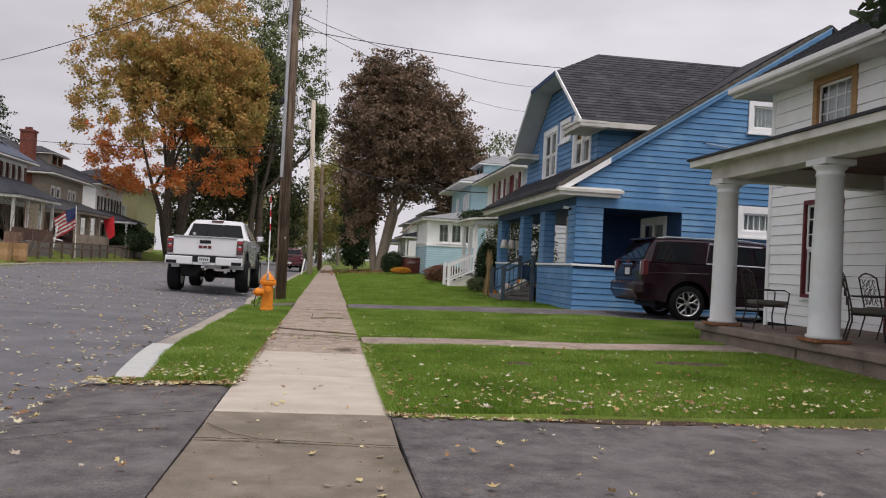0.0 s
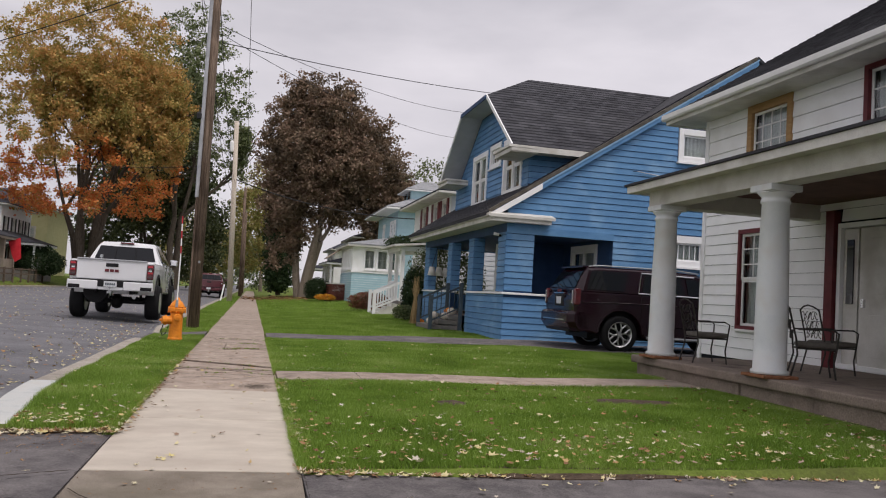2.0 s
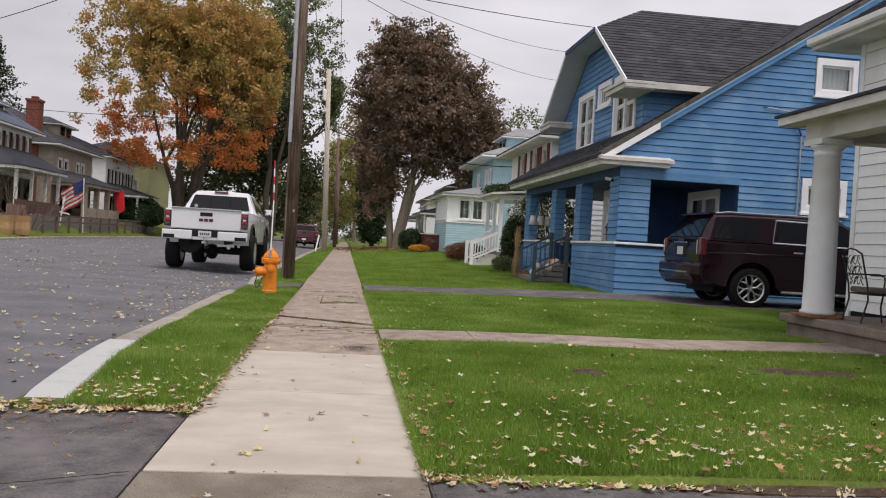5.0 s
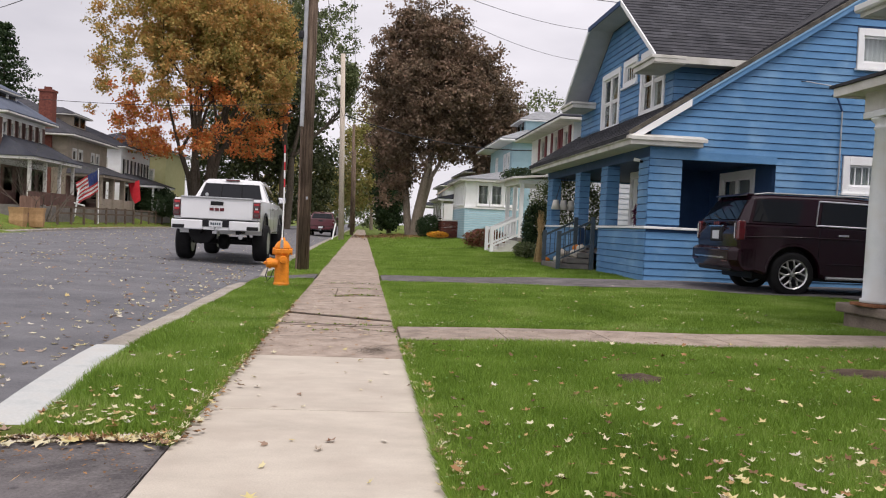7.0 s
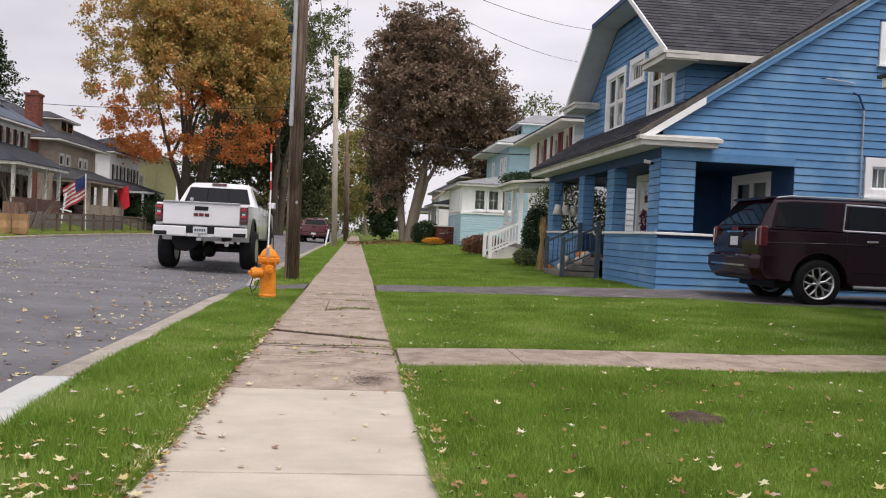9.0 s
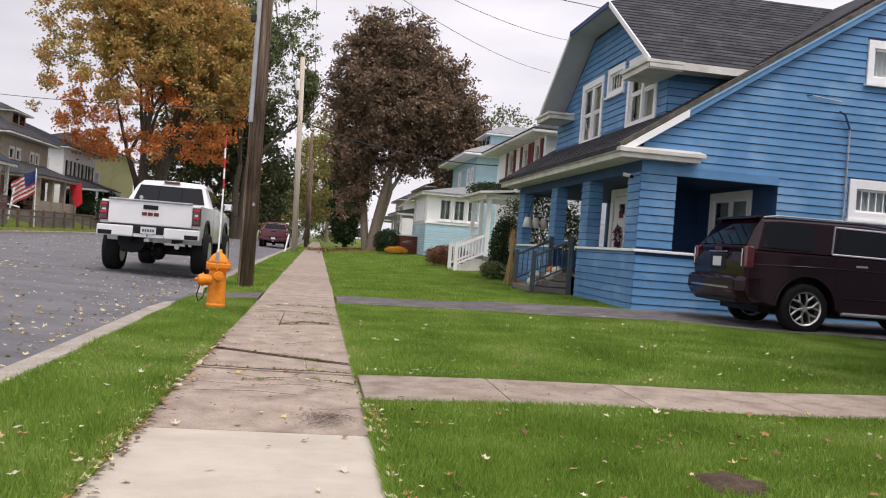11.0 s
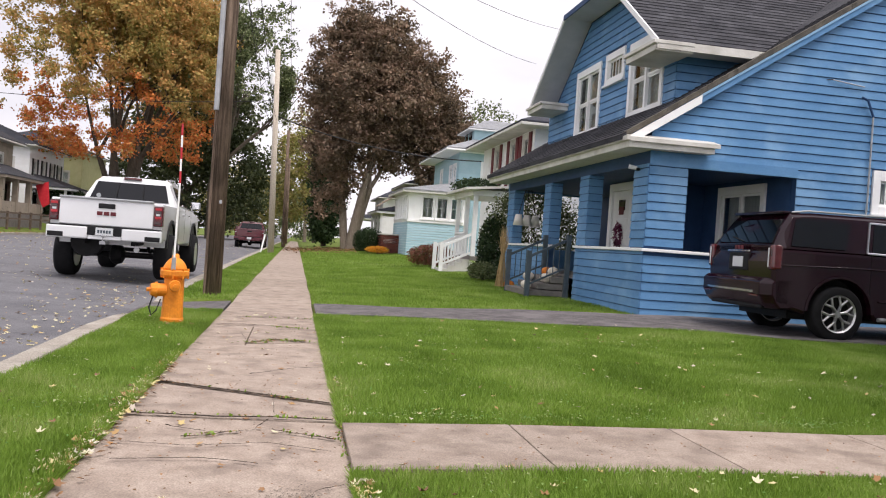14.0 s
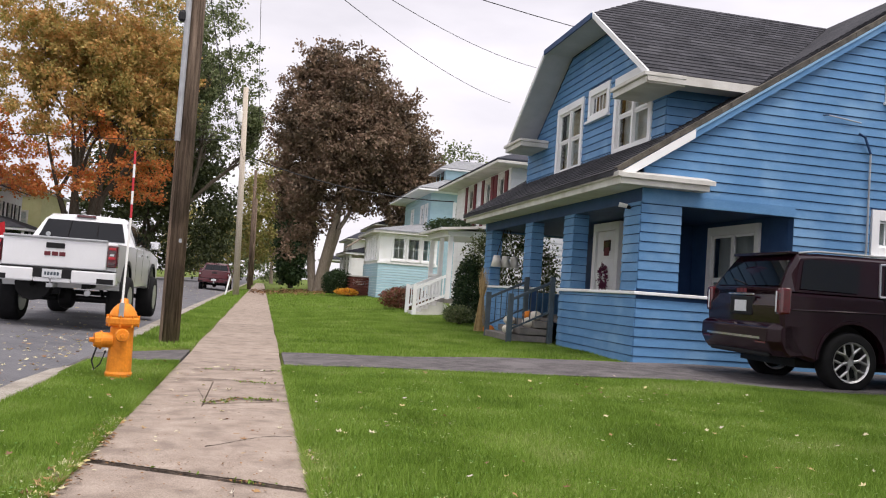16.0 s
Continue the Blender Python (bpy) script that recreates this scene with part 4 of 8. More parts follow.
for i in range(260):
    a, rr = RNG.uniform(0, 6.283), RNG.normal(0, 0.035)
    p = Vector((RNG.normal(0, 0.02), math.cos(a) * (0.17 + rr), math.sin(a) * (0.22 + rr)))
    q = p + Vector(RNG.normal(0, 0.03, 3))
    rod(bm, p, q, 0.016, 0.005, 4)
part("wreath", bm, M["wreath"], wr)
# eaves of the porch: fascia, soffit, the return along the side
YA, YB = 20.08, 30.5
b("fascia", (5.68, 5.73, YA, YB, 3.02, 3.20), M["trim"], BH, "grey white eave fascia")
b("crown_trim", (5.62, 5.68, YA - 0.04, YB, 3.13, 3.21), M["trim"], BH)
b("soffit", (5.73, FX, YA + 0.052, YB, 3.025, 3.06), M["trim"], BH)
b("return_fascia", (5.73, 7.27, YA, YA + 0.05, 3.02, 3.15), M["trim"], BH, "white eave return along the side wall", 0.006)
b("return_trim", (5.68, 7.35, YA - 0.045, YA, 3.12, 3.19), M["trim"], BH)
b("return_soffit", (FX, 7.27, YA + 0.05, S - 0.03, 3.025, 3.06), M["trim"], BH)
roof_sheet("return_roof", [[(5.68, YA - 0.04, 3.192), (7.35, YA - 0.04, 3.192), (7.35, S - 0.01, 3.28), (5.68, S - 0.01, 3.28)]], M["trim"], BH, thick=0.01)
# main roof
DS, DN, DC, DX, DZ = 20.58, 28.88, 24.73, 6.3, 5.04     # dormer eaves, centre, front edge, eave height
DR = 7.9
YW = S - 0.12
Pt = lambda x, y, dz=0.0: (x, y, top(x) + dz)
roof_sheet("roof", [[Pt(5.6, YW), Pt(5.6, YB), Pt(7.1, YB), Pt(7.1, YW)], [Pt(7.1, YW), Pt(7.1, DS + 0.62), Pt(12.95, DS + 0.62), Pt(12.95, YW)], [Pt(7.1, DN - 0.62), Pt(7.1, YB), Pt(12.95, YB), Pt(12.95, DN - 0.62)]],
           M["shingle"], BH, "dark grey shingled roof", 0.08, 0.15)
roof_sheet("roof_mid", [[Pt(8.4, DS + 0.62), Pt(8.4, DC), Pt(12.95, DC), Pt(12.95, DS + 0.62)], [Pt(8.4, DC), Pt(8.4, DN - 0.62), Pt(12.95, DN - 0.62), Pt(12.95, DC)]], M["shingle"], BH)
roof_sheet("roof_back", [[(19.2, YB, topb(19.2)), (19.2, YW, topb(19.2)), (12.95, YW, ZR), (12.95, YB, ZR)]], M["shingle"], BH)
# rake board along the side gable: white at the foot, blue above
bm = bmesh.new()
prism(bm, [(5.7, top(5.7) - 0.24), (5.7, top(5.7) - 0.09), (7.02, top(7.02) - 0.09), (7.02, top(7.02) - 0.24)], "y", YW - 0.045, YW - 0.003)
part("rake_board", bm, M["white"], BH, "white foot of the rake board")
bm = bmesh.new()
prism(bm, [(7.025, top(7.025) - 0.125), (7.025, top(7.025) - 0.082), (12.95, ZR - 0.082), (12.95, ZR - 0.125)], "y", YW - 0.04, YW - 0.003)
part("rake_trim", bm, M["blue_light"], BH, "thin faded blue moulding under the roof edge")
bm = bmesh.new()
prism(bm, [(7.025, top(7.025) - 0.24), (7.025, top(7.025) - 0.128), (12.95, ZR - 0.128), (12.95, ZR - 0.24)], "y", YW - 0.02, YW - 0.003)
part("rake_board", bm, M["blue"], BH, "blue rake board")
g_ = np.random.default_rng(5)
bm = bmesh.new()
n = 40
for i in range(n):
    xa, xb = 5.68 + (12.9 - 5.68) * i / n, 5.68 + (12.9 - 5.68) * (i + 0.97) / n
    w0 = 0.08 + 0.10 * g_.uniform(0, 1)
    hull(bm, [[Pt(xa, YW - 0.012, 0.026), Pt(xb, YW - 0.012, 0.026), Pt(xb, YW + w0, 0.026), Pt(xa, YW + w0 * 0.9, 0.026)]], 0.10)
part("edge_shingles", bm, M["mossy"], BH, "mossy brown shingles along the roof edge", "stuff")
bm = bmesh.new()
prism(bm, [(5.7, top(5.7) - 0.13), (5.7, top(5.7) - 0.11), (12.95, ZR - 0.11), (12.95, ZR - 0.13)], "y", YW, S)
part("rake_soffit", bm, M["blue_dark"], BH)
# front gable dormer with a clipped peak
GX = 6.97
HC = 1.42
zc = DR - 0.68 * HC - 0.02
zy = lambda y: DR - 0.70 * abs(y - DC)
gh = [(25.15, 26.83, 4.0, 5.68), (23.72, 24.86, 5.02, 5.72), (21.72, 23.44, 4.05, 5.66)]
bm = opened(bmesh.new(), "x", GX, GX + 0.12, 21.2, 29.1, 3.9, 5.0, gh)
hh = [(g[0], g[1], g[3]) for g in gh]
segs = [(21.2, 21.72, 5.0), (21.72, 23.44, 5.66), (23.44, 23.72, 5.0), (23.72, 24.86, 5.72), (24.86, 25.15, 5.0), (25.15, 26.83, 5.68), (26.83, 29.1, 5.0)]
for a, c, lo in segs:
    pts = [(a, lo), (c, lo)]
    mids = [v for v in (DC - HC, DC + HC) if a < v < c]
    for v in [c, *mids[::-1], a]:
        pts.append((v, max(lo + 0.01, min(zy(v) - 0.14, zc - 0.1))))
    prism(bm, pts, "x", GX, GX + 0.12)
box(bm, GX, GX + 0.12, 23.72, 24.86, 5.0, 5.02)
bmesh.ops.remove_doubles(bm, verts=bm.verts, dist=0.0006)
# dormer core darkened too, for the shadow lines between its clapboards
part("gable_wall", bm, M["blue_dark"], BH)
glim = lambda z: (DC - (DR - z - 0.16) / 0.70, DC + (DR - z - 0.16) / 0.70) if z > 5.1 else (21.2, 29.1)
boards(BH, "clapboard", M["blue"], "x", GX, -1, 21.2, 29.1, 4.0, 6.8, 0.162, gh, glim)
for yy, o in ((21.2, -1), (29.1, 1)):
    bm = bmesh.new()
    prism(bm, [(GX, top(GX) - 0.1), (GX, 5.0), (8.5, 5.0), (8.3, top(8.3) - 0.05)], "y", *sorted((yy, yy - o * 0.12)))
    part("cheek_wall", bm, M["blue_dark"], BH)
    boards(BH, "clapboard", M["blue"], "y", yy, o, GX, 8.5, 4.0, 5.0, 0.162, (), lambda z: (GX, rx(z + 0.02)))
window(BH, "x", GX, -1, 25.15, 26.83, 4.0, 5.68, M["white"], M["white"], 0.13, 2, (1, 1), 0.5)
window(BH, "x", GX, -1, 23.72, 24.86, 5.02, 5.72, M["white"], M["white"], 0.12, 1, (5, 1), 0)
window(BH, "x", GX, -1, 21.72, 23.44, 4.05, 5.66, M["white"], M["white"], 0.13, 2, (1, 1), 0.5)
xe = lambda z: rx(z)
roof_sheet("dormer_roof", [[(8.45, DS, DZ), (DX, DS, DZ), (DX, DC - HC, zc), (8.0, DC, DR)], [(8.45, DS, DZ), (8.0, DC, DR), (12.72, DC, DR), (12.72, DC, DR)],
                           [(DX, DN, DZ), (8.45, DN, DZ), (8.0, DC, DR), (DX, DC + HC, zc)], [(8.45, DN, DZ), (12.72, DC, DR), (8.0, DC, DR), (8.0, DC, DR)][:3]], M["shingle"], BH, "dark shingled dormer roof with a clipped peak", 0.05)
roof_sheet("dormer_hip", [[(DX - 0.03, DC + HC + 0.04, zc - 0.02), (DX - 0.03, DC - HC - 0.04, zc - 0.02), (8.0, DC, DR)]], M["shingle"], BH, thick=0.05)
bm = bmesh.new()
n = 26
for side in (-1, 1):
    ye = DC + side * (DC - DS)
    for i in range(n):
        t0, t1 = i / n, (i + 1.05) / n
        def row(t):
            yv, zv = ye + (DC - ye) * t, DZ + (DR - DZ) * t
            tc_ = (abs(ye - DC) - HC) / abs(ye - DC)
            x_lo = DX if t <= tc_ else DX + (8.0 - DX) * (t - tc_) / (1 - tc_)
            return Vector((x_lo, yv, zv)), Vector((8.45 + (12.72 - 8.45) * t, yv, zv))
        (p0, p1), (q0, q1) = row(t0), row(min(1, t1))
        m = int((p1 - p0).length / 0.33)
        off = (i % 3) / 3
        cuts = [0] + [(j + off) / m for j in range(1, m)] + [1]
        nrm = Vector((0, side * 0.57, 0.82))
        for u, v in zip(cuts, cuts[1:]):
            vs = [bm.verts.new(p) for p in (p0.lerp(p1, u) + nrm * 0.022, p0.lerp(p1, v - 0.001) + nrm * 0.022, q0.lerp(q1, v - 0.001) + nrm * 0.008, q0.lerp(q1, u) + nrm * 0.008, p0.lerp(p1, u) + nrm * 0.002, p0.lerp(p1, v - 0.001) + nrm * 0.002)]
            bm.faces.new(vs[:4]), bm.faces.new((vs[4], vs[5], vs[1], vs[0]))
part("shingles", bm, M["shingle"], BH, kind="stuff")
# barge boards, sloping soffits, boxed returns
for side in (-1, 1):
    ye = DC + side * (DC - DS)
    yk = DC + side * HC
    bm = bmesh.new()
    for (m0, z0, m1, z1, w) in ((ye, DZ, yk, zc, 0.09),):
        prism(bm, [(m0, z0 + 0.03), (m1, z1 + 0.03), (m1, z1 - w), (m0, z0 - w)], "x", DX - 0.035, DX - 0.001)
    part("barge_board", bm, M["white"], BH)
    roof_sheet("soffit", [[(DX, ye, DZ - 0.055), (DX, yk, zc - 0.055), (GX, yk, zc - 0.055), (GX, ye, DZ - 0.055)]], M["soffit"], BH, thick=0.02)
    y0, y1 = sorted((ye, ye - side * 1.35))
    bm = bmesh.new()
    box(bm, DX - 0.06, GX, y0 - 0.02, y1, DZ - 0.19, DZ - 0.075)
    box(bm, DX - 0.11, GX, y0 - 0.06, y1 + 0.03, DZ - 0.073, DZ - 0.005)
    part("eave_return", bm, M["trim"], BH, "white boxed eave return", bevel=0.008)
    y0, y1 = sorted((ye, ye + (0.33 * -side)))
    b("eave_soffit", (GX, 8.5, y0, y1, DZ - 0.16, DZ - 0.10), M["soffit"], BH)
    y0, y1 = sorted((ye, ye + side * 0.05))
    b("eave_fascia", (DX - 0.04, 8.45, y0, y1, DZ - 0.16, DZ - 0.01), M["trim"], BH)
roof_sheet("soffit", [[(DX, DC - HC, zc - 0.06), (DX, DC + HC, zc - 0.06), (GX, DC + HC, zc - 0.06), (GX, DC - HC, zc - 0.06)]], M["soffit"], BH, thick=0.02)
b("clip_fascia", (DX - 0.06, DX - 0.031, DC - HC - 0.02, DC + HC + 0.02, zc - 0.12, zc), M["blue_dark"], BH)
# side windows
window(BH, "y", S, -1, 10.76, 11.80, 4.99, 5.87, M["white"], M["white"], 0.13, 1, (1, 1), 0)
window(BH, "y", S, -1, 10.58, 11.70, 2.24, 3.05, M["white"], M["white"], 0.15, 1, (5, 1), 0)
# service drop pipe and camera
part("conduit", tube(bmesh.new(), [(10.47, S - 0.06, 4.02), (10.47, S - 0.06, 2.4), (10.35, S - 0.06, 0.3)], 0.018), M["galv"], BH)
part("service_head", tube(bmesh.new(), [(10.2, S - 0.09, 4.35), (10.33, S - 0.08, 4.3), (10.47, S - 0.06, 4.02)], 0.022), M["blue_dark"], BH)
part("cable_bracket", tube(bmesh.new(), [(9.6, S - 0.05, 4.62), (10.25, S - 0.06, 4.55)], 0.012), M["galv"], BH)
cam_ = thing("security_camera", (6.12, 20.75, 2.72), label="small white outdoor camera on the porch corner", category="camera")
part("mount", tube(bmesh.new(), [(0.06, 0, 0), (0, 0, 0)], 0.03), M["blackp"], cam_)
part("head", rod(bmesh.new(), (0.02, 0.02, 0.02), (-0.12, 0.06, 0.04), 0.035, 0.04, 12), M["pvc"], cam_)
# porch steps with rails
ST = thing("porch_steps", (0, 0, 0), label="grey wooden porch steps with dark rails", category="steps")
for i in range(3):
    b("tread", (5.15 + 0.3 * i, 6.18, 24.15, 25.75, 0.14 + 0.15 * i, 0.27 + 0.15 * i), M["deck"], ST, bevel=0.01)
for yy in (24.08, 25.8):
    for px_, z0, z1 in ((5.2, 0.1, 1.12), (6.08, 0.1, 1.52)):
        b("newel", (px_ - 0.05, px_ + 0.05, yy - 0.05, yy + 0.05, z0, z1), M["greyrail"], ST, bevel=0.006)
    bm = bmesh.new()
    prism(bm, [(5.25, 0.98), (6.03, 1.36), (6.03, 1.42), (5.25, 1.04)], "y", yy - 0.03, yy + 0.03)
    prism(bm, [(5.25, 0.38), (6.03, 0.76), (6.03, 0.80), (5.25, 0.42)], "y", yy - 0.02, yy + 0.02)
    part("handrail", bm, M["greyrail"], ST)
    for k in range(5):
        x = 5.37 + 0.13 * k
        part("baluster", rod(bmesh.new(), (x, yy, 0.42 + (x - 5.25) * 0.487), (x, yy, 0.99 + (x - 5.25) * 0.487), 0.011, n=6), M["greyrail"], ST)

# houses further on and across the street ------------------------------------
def plain_house(name, label, x, y, w, d, face, zb, eave, siding, roofm, rise=2.0, over=0.5, wins=(), side_wins=(), dormer=None, chimney=None, pitch=0.2, trimm="trim", shut=None, lower=None):
    """A hipped house. Its front stands at x and looks along face (-1: to the left), and runs from y to y + w."""
    h = thing(name, (x, y + w / 2, zb), label=label, category="house")
    s = face
    X = lambda v: -s * v      # depth behind the front
    hw = w / 2
    z1 = eave - zb
    wi, si = M[siding], M[trimm]
    xs = sorted((X(0), X(d)))
    bm = bmesh.new()
    fr = sorted((X(0), X(0.15)))
    opened(bm, "x", *fr, -hw, hw, -0.6, z1, wins)
    opened(bm, "y", -hw, -hw + 0.15, *sorted((X(0.15), X(d))), -0.6, z1, side_wins)
    box(bm, *sorted((X(0.15), X(d))), hw - 0.15, hw, -0.6, z1)
    box(bm, *sorted((X(d - 0.15), X(d))), -hw + 0.15, hw - 0.15, -0.6, z1)
    part("wall", bm, wi, h)
    # dark panel over the ground floor, its colour standing in for porch shade
    if lower:
        lx = sorted((X(-0.035), X(-0.045)))
        b("porch_wall", (*lx, -hw + 0.1, hw - 0.1, 0, 2.5), M[lower], h)
    boards(h, "siding_board", wi, "x", X(0), s, -hw, hw, -0.2, z1, pitch, wins)
    boards(h, "siding_board", wi, "y", -hw, -1, *xs, -0.2, z1, pitch, side_wins)
    for q in wins:
        window(h, "x", X(0), s, *q, si, si, 0.12, 1, (1, 1), 0.5)
        if shut:
            for a in (q[0] - 0.36, q[1] + 0.04):
                b("shutter", (*sorted((X(-0.03), X(-0.07))), a, a + 0.32, q[2], q[3]), M[shut], h)
    for q in side_wins:
        window(h, "y", -hw, -1, *q, si, si, 0.12, 1, (1, 1), 0.5)
    o = over
    a0, a1, c0, c1 = X(-o), X(d + o), -hw - o, hw + o
    run = min((d + 2 * o) / 2, (w + 2 * o) / 2)
    r0, r1 = X(-o + run), X(d + o - run)
    k0, k1 = (c0 + run, c1 - run)
    zt = z1 + rise
    e = z1 + 0.02
    roof_sheet("roof", [[(a0, c0, e), (a0, c1, e), (r0, k1, zt), (r0, k0, zt)], [(a0, c0, e), (a1, c0, e), (r1, k0, zt), (r0, k0, zt)], [(a1, c0, e), (a1, c1, e), (r1, k1, zt), (r1, k0, zt)], [(a0, c1, e), (a1, c1, e), (r1, k1, zt), (r0, k1, zt)]], roofm, h, thick=0.05)
    bm = bmesh.new()
    lo, hi = sorted((a0, a1))
    box(bm, lo, hi, c0, c1, z1 - 0.14, z1 - 0.04)
    part("eave_board", bm, si, h, bevel=0.02)
    if dormer:
        yc, dw, dz, dh = dormer
        fx = X(0.9)
        bm = bmesh.new()
        box(bm, *sorted((fx, X(3.2))), yc - dw, yc + dw, z1 + 0.2, z1 + dz)
        part("dormer", bm, wi, h)
        for k in (-0.45, 0.2):
            lo, hi = sorted((fx, fx + s * 0.03))
            b("dormer_window", (lo, hi, yc + k * dw * 1.3, yc + k * dw * 1.3 + dw * 0.55, z1 + dz - 0.75, z1 + dz - 0.1), M["carglass"], h)
        zt2 = z1 + dz + dh
        p = [X(0.5), X(4.0)]
        roof_sheet("dormer_roof", [[(p[0], yc - dw - 0.35, z1 + dz), (p[0], yc + dw + 0.35, z1 + dz), (X(0.5 + dw), yc, zt2)], [(p[0], yc - dw - 0.35, z1 + dz), (p[1], yc - dw - 0.35, z1 + dz), (p[1], yc, zt2), (X(0.5 + dw), yc, zt2)], [(p[0], yc + dw + 0.35, z1 + dz), (p[1], yc + dw + 0.35, z1 + dz), (p[1], yc, zt2), (X(0.5 + dw), yc, zt2)]], roofm, h, thick=0.04)
        b("dormer_eave", (*sorted(p), yc - dw - 0.35, yc + dw + 0.35, z1 + dz - 0.1, z1 + dz - 0.02), si, h)
    if chimney:
        cx, cy, cz = chimney
        bm = bmesh.new()
        z = 0.0
        box(bm, X(cx) - 0.42, X(cx) + 0.42, cy - 0.38, cy + 0.38, -0.5, cz - 0.15)
        box(bm, X(cx) - 0.48, X(cx) + 0.48, cy - 0.44, cy + 0.44, cz - 0.149, cz)
        box(bm, X(cx) - 0.2, X(cx) + 0.2, cy - 0.16, cy + 0.16, cz + 0.001, cz + 0.2)
        part("chimney", bm, M["brick"], h)
    return h, X, z1


def porch(h, X, y0, y1, depth, floor, head, roofm, posts=3, postm="white", rise=0.7, rail=True, r=0.08):
    lo, hi = sorted((X(0), X(-depth)))
    b("porch_floor", (lo, hi, y0, y1, -0.5, floor), M["deck"], h)
    s = 1 if X(-1) > 0 else -1
    for k in range(posts):
        yy = y0 + 0.15 + (y1 - y0 - 0.3) * k / (posts - 1)
        xx = X(-depth + 0.15)
        b("porch_post", (xx - r, xx + r, yy - r, yy + r, floor, head), M[postm], h)
    xo = X(-depth - 0.3)
    roof_sheet("porch_roof", [[(xo, y0 - 0.3, head + 0.2), (xo, y1 + 0.3, head + 0.2), (X(0), y1 - 0.5, head + 0.2 + rise), (X(0), y0 + 0.5, head + 0.2 + rise)], [(xo, y0 - 0.3, head + 0.2), (X(0), y0 - 0.3, head + 0.2), (X(0), y0 + 0.5, head + 0.2 + rise)], [(xo, y1 + 0.3, head + 0.2), (X(0), y1 + 0.3, head + 0.2), (X(0), y1 - 0.5, head + 0.2 + rise)]], roofm, h, thick=0.05)
    lo, hi = sorted((X(0), X(-depth - 0.25)))
    b("porch_beam", (lo, hi, y0 - 0.25, y1 + 0.25, head, head + 0.16), M[postm], h)
    # dark door and panes added at set spacing to imitate the shadowed porch interior
    span = y1 - y0
    for k, (u0, u1, zb_, zh) in enumerate(((0.10, 0.26, 0.75, 2.0), (0.34, 0.48, 0.02, 2.05), (0.56, 0.72, 0.75, 2.0), (0.78, 0.92, 0.75, 2.0))):
        part("porch_window" if k != 1 else "door", bx(*sorted((X(0.02), X(-0.045))), y0 + u0 * span, y0 + u1 * span, floor + zb_, min(floor + zh, head - 0.1)), M["carglass" if k != 1 else "brown"], h)
    if rail:
        xx = X(-depth + 0.1)
        b("porch_rail", (xx - 0.04, xx + 0.04, y0, y1, floor + 0.05, floor + 0.75), M[postm if rail is True else rail], h)


# neighbour with white clapboards and a white-railed porch
W2, X, z1 = plain_house("white_neighbour_house", "white clapboard house with dark shuttered windows", 7.8, 33.4, 7.6, 9, -1, 0.45, 5.35, "white", M["shingle_far"], 1.9, 0.7,
                        [(-3.2, -2.35, 2.95, 4.7), (-1.5, -0.65, 2.95, 4.7), (0.9, 1.8, 2.95, 4.7)], [], shut="redframe")
PW = thing("entry_porch", (0, 0, 0), label="white entry porch with slim posts, stairs and railings", category="porch")
for px_, py_ in ((6.05, 33.9), (6.05, 35.3), (6.05, 36.9), (7.7, 33.9)):
    b("post", (px_ - 0.07, px_ + 0.07, py_ - 0.07, py_ + 0.07, 0.8, 2.85), M["white"], PW)
b("floor", (5.95, 7.79, 33.8, 37.0, 0.66, 0.8), M["deck"], PW)
b("header", (5.9, 7.79, 33.75, 37.05, 2.85, 3.05), M["white"], PW)
roof_sheet("roof", [[(5.6, 33.45, 3.08), (5.6, 37.35, 3.08), (7.79, 37.35, 3.3), (7.79, 33.45, 3.3)]], M["trim"], PW, thick=0.08)
bm = bmesh.new()
for i in range(14):
    for s_ in (1, -1):
        x0_ = 5.98 + i * 0.13
        p, q = (x0_, x0_ + 0.5 * s_)
        q = min(max(q, 5.96), 7.78)
        rod(bm, (p, 33.86, 0.2 if s_ > 0 else 0.2), (q, 33.86, 0.64), 0.012, n=4)
part("lattice", bm, M["white"], PW, "white lattice skirt")
for i in range(4):
    b("tread", (5.0 + 0.24 * i, 5.24 + 0.24 * i, 33.95, 35.2, 0.2, 0.32 + 0.12 * i), M["trim"], PW)
for yy in (33.9, 35.25):
    b("newel", (4.93, 5.05, yy - 0.06, yy + 0.06, 0.15, 1.2), M["white"], PW)
    bm = bmesh.new()
    prism(bm, [(5.0, 1.02), (6.0, 1.5), (6.0, 1.6), (5.0, 1.12)], "y", yy - 0.03, yy + 0.03)
    prism(bm, [(5.0, 0.42), (6.0, 0.88), (6.0, 0.96), (5.0, 0.5)], "y", yy - 0.025, yy + 0.025)
    part("handrail", bm, M["white"], PW)
    for k in range(8):
        x = 5.12 + 0.11 * k
        b("baluster", (x - 0.018, x + 0.018, yy - 0.018, yy + 0.018, 0.45 + (x - 5) * 0.47, 1.05 + (x - 5) * 0.47), M["white"], PW)
for k in range(14):
    b("baluster", (6.03, 6.07, 35.35 + k * 0.11, 35.385 + k * 0.11, 0.8, 1.55), M["white"], PW)
b("rail", (6.0, 6.1, 35.3, 36.9, 1.55, 1.62), M["white"], PW)

